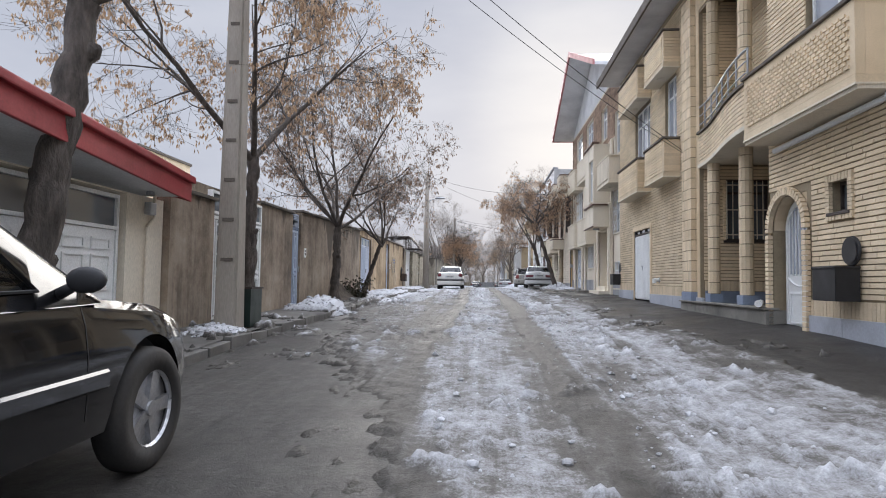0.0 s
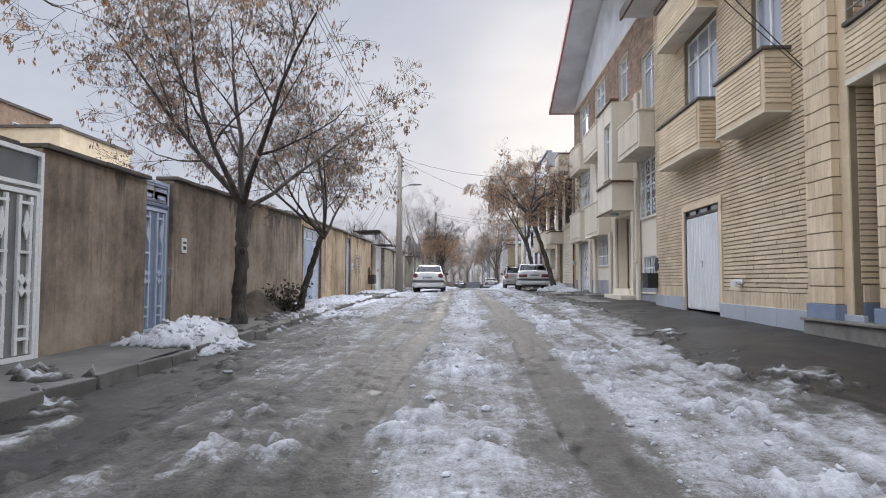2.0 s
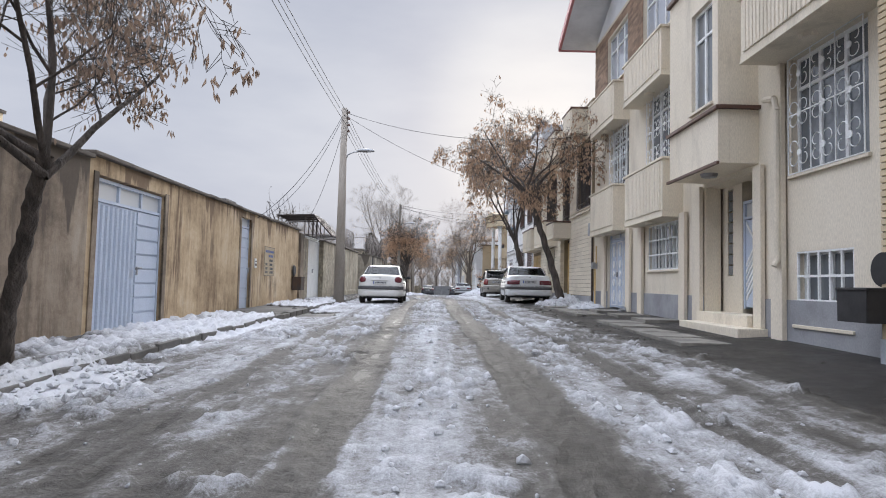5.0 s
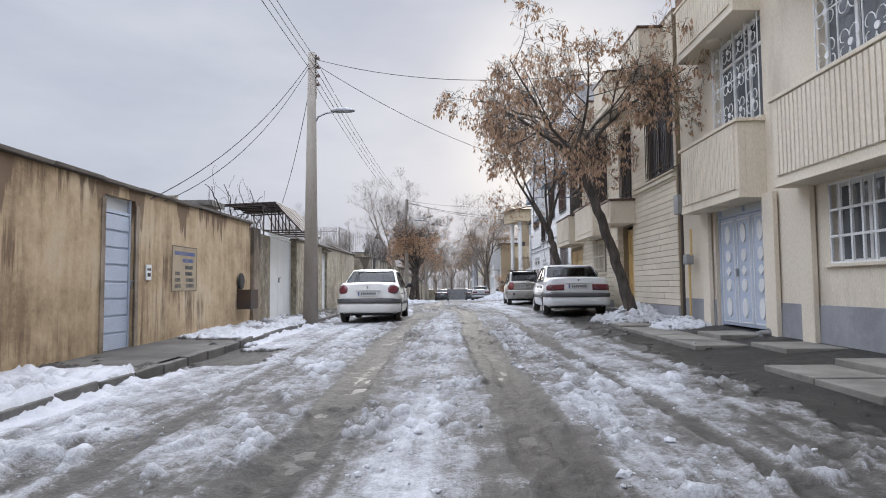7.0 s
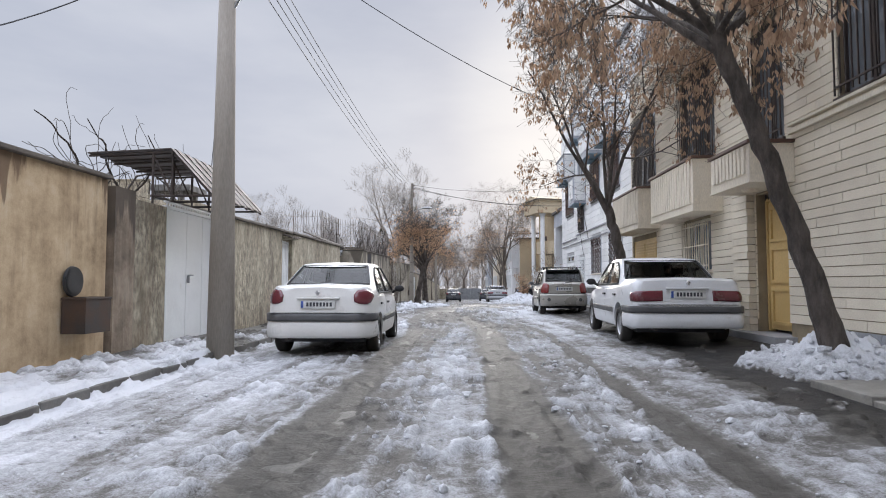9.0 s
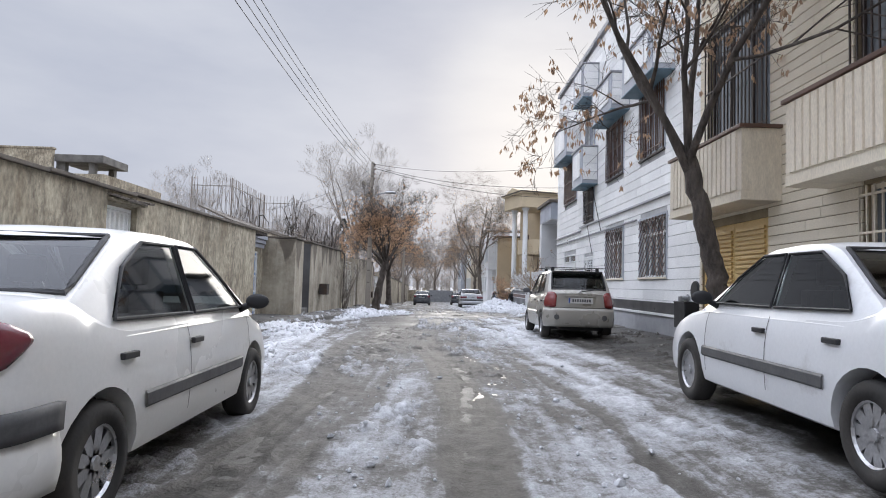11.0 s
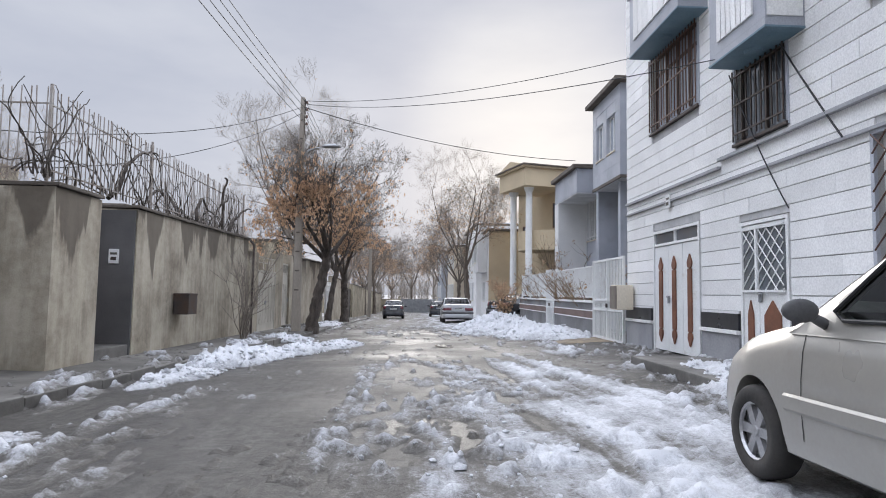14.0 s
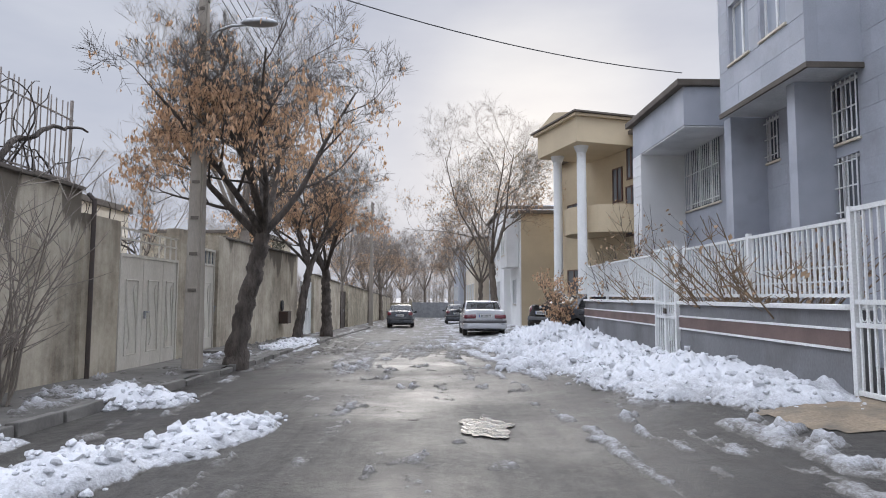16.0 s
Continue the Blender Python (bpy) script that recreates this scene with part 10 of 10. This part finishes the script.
# ---- small things along the walls ----
def wall_bin(m, label, w=0.46, h=0.42, d=0.32, lid=True, lid_at=0.12, mat=None):
    """A sheet-metal bin hung on a wall, its round lid thrown open above it. -y faces the street."""
    b = thing("wall_bin", m, label, "bin", "wall bins")
    bm = bmesh.new()
    box(bm, -w / 2, w / 2, -d, -d + 0.015, 0, h, 0.004)
    box(bm, -w / 2, w / 2, -0.02, -0.005, 0, h, 0.004)
    box(bm, -w / 2, -w / 2 + 0.015, -d + 0.016, -0.021, 0, h)
    box(bm, w / 2 - 0.015, w / 2, -d + 0.016, -0.021, 0, h)
    box(bm, -w / 2 + 0.016, w / 2 - 0.016, -d + 0.016, -0.021, 0, 0.015)
    box(bm, -w / 2 - 0.012, w / 2 + 0.012, -d - 0.012, 0.0, h - 0.03, h - 0.005, 0.006)
    part("body", bm, mat or RUSTY, b)
    if lid:
        bm = bmesh.new()
        cyl(bm, (lid_at, -0.05, h + 0.2), (lid_at, -0.02, h + 0.2), 0.19, 0.2, 24)
        cyl(bm, (lid_at, -0.06, h + 0.2), (lid_at, -0.05, h + 0.2), 0.16, 0.15, 24)
        part("lid", bm, BLACK_PL, b, "dark round lid")
    bm = boxes((-w * 0.3, -w * 0.3 + 0.03, -0.006, 0.03, h * 0.5, h * 0.62), (w * 0.3 - 0.03, w * 0.3, -0.006, 0.03, h * 0.5, h * 0.62))
    part("bracket", bm, DARK_METAL, b)
    return b


RUSTY = material("blackened_sheet", (0.045, 0.038, 0.034), 0.7, (0.08, 0.05, 0.035), 4, 50, 0.3, metal=0.2)
wall_bin(right_wall(8.55, 0.98, 4.87), "black sheet-metal bin with open lid on the brick wall", 0.55, 0.46, lid_at=0.14, mat=BLACK_PL)
wall_bin(right_wall(22.4, 1.12, 4.95), "black sheet-metal bin with open lid at the house corner", 0.48, 0.38, lid_at=0.12, mat=BLACK_PL)
wall_bin(left_wall(37.2, 1.10, -4.86), "rusty wall bin with open round lid on the ochre wall", 0.56, 0.46, lid_at=-0.1)
wall_bin(right_wall(48.1, 1.14, X4 - 0.03), "black wall bin with open lid between two houses", 0.5, 0.5, lid_at=0.05, mat=BLACK_PL)
wall_bin(left_wall(61.9, 1.28, -4.34), "rusty wall bin without lid on the grey wall", 0.5, 0.44, lid=False)
wall_bin(left_wall(79.9, 0.78, -4.29), "dark wall bin with open lid on the pale wall", 0.5, 0.42)

# bin under the tree
tub = thing("litter_bin", pose(-3.95, 10.0, gl(10)), "dark green open steel litter bin by the kerb", "bin")
BIN_GREEN = material("dark_green_paint", (0.02, 0.035, 0.03), 0.35, None, 3, 40, 0.1)
for sx, sy, w, d in ((0, -1, 0.5, 0.02), (0, 1, 0.5, 0.02), (-1, 0, 0.02, 0.46), (1, 0, 0.02, 0.46)):
    cx, cy = sx * 0.24, sy * 0.24
    part("side", boxes((cx - w / 2, cx + w / 2, cy - d / 2, cy + d / 2, 0.05, 0.66)), BIN_GREEN, tub)
part("bottom", boxes((-0.23, 0.23, -0.23, 0.23, 0.05, 0.07)), BIN_GREEN, tub)
part("rim", boxes((-0.27, 0.27, -0.27, -0.23, 0.66, 0.69), (-0.27, 0.27, 0.23, 0.27, 0.66, 0.69), (-0.27, -0.23, -0.23, 0.23, 0.66, 0.69), (0.23, 0.27, -0.23, 0.23, 0.66, 0.69)), DARK_METAL, tub)
for sx in (-0.22, 0.22):
    for sy in (-0.22, 0.22):
        part("foot", boxes((sx - 0.02, sx + 0.02, sy - 0.02, sy + 0.02, 0, 0.05)), DARK_METAL, tub)

# painted notice on the ochre wall: unreadable lines become bars
notice = thing("painted_notice", left_wall(34.03, 1.55, -4.878), "grey painted notice with blue and black lines on the wall", "sign")
GREY_PNT, BLUE_INK, BLACK_INK = material("grey_wash", (0.46, 0.37, 0.25), 0.9, (0.38, 0.31, 0.215), 3, 40, 0.2), material("blue_ink", (0.08, 0.12, 0.28), 0.9, (0.2, 0.2, 0.26), 6, 40, 0.1), material("black_ink", (0.06, 0.06, 0.06), 0.9, (0.2, 0.18, 0.15), 6, 40, 0.1)
part("ground_coat", boxes((-0.55, 0.55, -0.006, -0.001, 0, 0.85)), GREY_PNT, notice)
bm = bmesh.new()
moulding(bm, -0.55, 0.55, 0, 0.85, -0.007, 0.014, 0.003)
part("border", bm, DARKCAP, notice)
for z, a, c, ink in ((0.68, -0.45, 0.45, BLUE_INK), (0.55, -0.1, 0.38, BLUE_INK), (0.42, 0.0, 0.36, BLACK_INK), (0.30, -0.42, -0.22, BLACK_INK), (0.30, 0.02, 0.34, BLACK_INK), (0.18, -0.42, -0.2, BLACK_INK), (0.18, 0.05, 0.4, BLACK_INK), (0.07, -0.42, -0.18, BLACK_INK), (0.07, 0.05, 0.42, BLACK_INK)):
    part("bar", boxes((a, c, -0.011, -0.0075, z, z + 0.07)), ink, notice)

# doorbells and little plates
for m, lab in ((left_wall(16.75, 1.75, -4.876), "small pale intercom panel on the cement wall"), (left_wall(32.6, 1.75, -4.876), "small pale intercom panel beside a blue door"), (pose(-4.72, 59.798, 2.25), "small white number tile with plain bars"), (right_wall(59.6, 3.45, 5.38), "small white number tile with plain bars")):
    p = thing("wall_plate", m, lab, "plate")
    part("plate", boxes((-0.09, 0.09, -0.02, 0.0, 0, 0.26), bevel=0.006), WHITE_PT, p)
    part("button", boxes((-0.05, 0.05, -0.026, -0.0205, 0.06, 0.12), bevel=0.002), DARK_METAL, p)
    part("bar", boxes((-0.06, 0.06, -0.024, -0.0205, 0.16, 0.2)), BLACK_INK, p)

# wall vents
for m, lab in ((right_wall(17.4, 1.28, 4.9), "white bent flue pipe through the brick wall"), (right_wall(48.5, 1.7, 5.4), "steel bent flue pipe through the stone wall"), (right_wall(31.8, 0.85, 5.05), "short grey pipe stub at the wall's foot")):
    p = thing("flue_pipe", m, lab, "pipe")
    bm = bmesh.new()
    cyl(bm, (0, 0.05, 0), (0, -0.14, 0), 0.05, 0.05, 12)
    cyl(bm, (0, -0.14, 0.03), (0, -0.14, -0.09), 0.052, 0.056, 12)
    part("elbow", bm, WHITE_PT if "white" in lab else GREY_METAL, p)
    bm = bmesh.new()
    cyl(bm, (0, 0.0, 0), (0, -0.012, 0), 0.08, 0.08, 14)
    part("collar", bm, GREY_METAL, p)

# earth heap at the wall's foot, and a pipe end on the porch
xs, ys = np.linspace(-5.0, -3.7, 30), np.linspace(18.8, 22.0, 60)
X, Y = np.meshgrid(xs, ys)
hgt = 0.55 * np.exp(-((X + 4.75) / 0.5) ** 2 - ((Y - 20.2) / 0.85) ** 2) * (0.6 + 0.8 * fractal(X * 3, Y * 3)) - 0.04
tagged(grid_mesh("earth_heap", xs, ys, walk_z(0, Y) + hgt, material("damp_earth", (0.12, 0.095, 0.07), 0.95, (0.08, 0.065, 0.05), 3, 30, 0.9, bump_size=0.02)), "heap of damp brown earth at the wall's foot", "earth", kind="stuff")
p = thing("loose_pipe", pose(4.78, 10.95, 0.86, 0, 0, 20), "short white plastic pipe lying on the porch edge", "pipe")
bm = bmesh.new()
cyl(bm, (-0.14, -0.1, 0), (0.3, 0.3, 0), 0.06, 0.06, 14)
part("tube", bm, WHITE_PT, p)

# houses behind the garden walls
def back_house(x, y, w, d, h, mat, label, seed, storeys=2):
    T = pose(x, y, 0.3)
    b = thing("house", T, label, "house")
    part("wall", boxes((-w / 2, w / 2, -d / 2, d / 2, -1.6, h)), mat, b)
    part("roof_edge", boxes((-w / 2 - 0.12, w / 2 + 0.12, -d / 2 - 0.12, d / 2 + 0.12, h + 0.002, h + 0.2), bevel=0.02), DARKCAP, b)
    for s in range(storeys):
        for k in range(int(d / 2.4)):
            window(T @ pose(w / 2, -d / 2 + 1.2 + k * 2.4, 1.2 + s * 2.9, 0, 0, 90), 1.2, 1.3, b, WHITE_PT, None, cols=2, depth=-0.03)
        for k in range(int(w / 2.4)):
            window(T @ pose(-w / 2 + 1.2 + k * 2.4, -d / 2, 1.2 + s * 2.9), 1.2, 1.3, b, WHITE_PT, None, cols=2, depth=-0.03)
    return b


back_house(-29.0, 47.0, 8.0, 8.0, 10.3, BRICK_Y, "brown and yellow brick apartment house behind the gardens", 1, 3)
back_house(-33.5, 44.0, 8.0, 9.0, 12.2, BRICK_R, "taller brown brick apartment house behind the gardens", 7, 4)
back_house(-16.0, 33.0, 6.0, 7.0, 4.2, CREAM, "low cream house behind the garden wall", 2, 1)
terrace = thing("house", pose(-24.0, 76.5, 0), "grey house with an open concrete roof shelter behind the gardens", "house")
part("wall", boxes((-28.5, -19.2, 72.5, 80.0, -1.5, 7.7)), GREYREN, terrace, at=HERE)
part("parapet", boxes((-28.5, -22.3, 72.45, 72.7, 7.702, 9.1), (-28.6, -22.25, 72.4, 72.75, 9.102, 9.22), bevel=0.02), GREYREN, terrace, "rendered roof parapet", at=HERE)
for x0, x1, y0 in ((-22.24, -21.7, 72.8), (-20.32, -19.98, 72.8), (-20.32, -19.98, 75.0)):
    part("post", boxes((x0, x1, y0, y0 + 0.35, 7.702, 8.4), bevel=0.01), KERB, terrace, at=HERE)
part("shelter_slab", boxes((-22.25, -19.4, 72.6, 75.6, 8.402, 8.85), bevel=0.03), KERB, terrace, "thick weathered concrete roof slab", at=HERE)
back_house(-13.0, 76.0, 6.0, 9.0, 4.4, CREAM, "low cream house behind the garden wall", 5, 1)
back_house(-13.0, 100.0, 7.0, 9.0, 5.2, GREYREN, "grey house behind the garden wall", 6, 1)
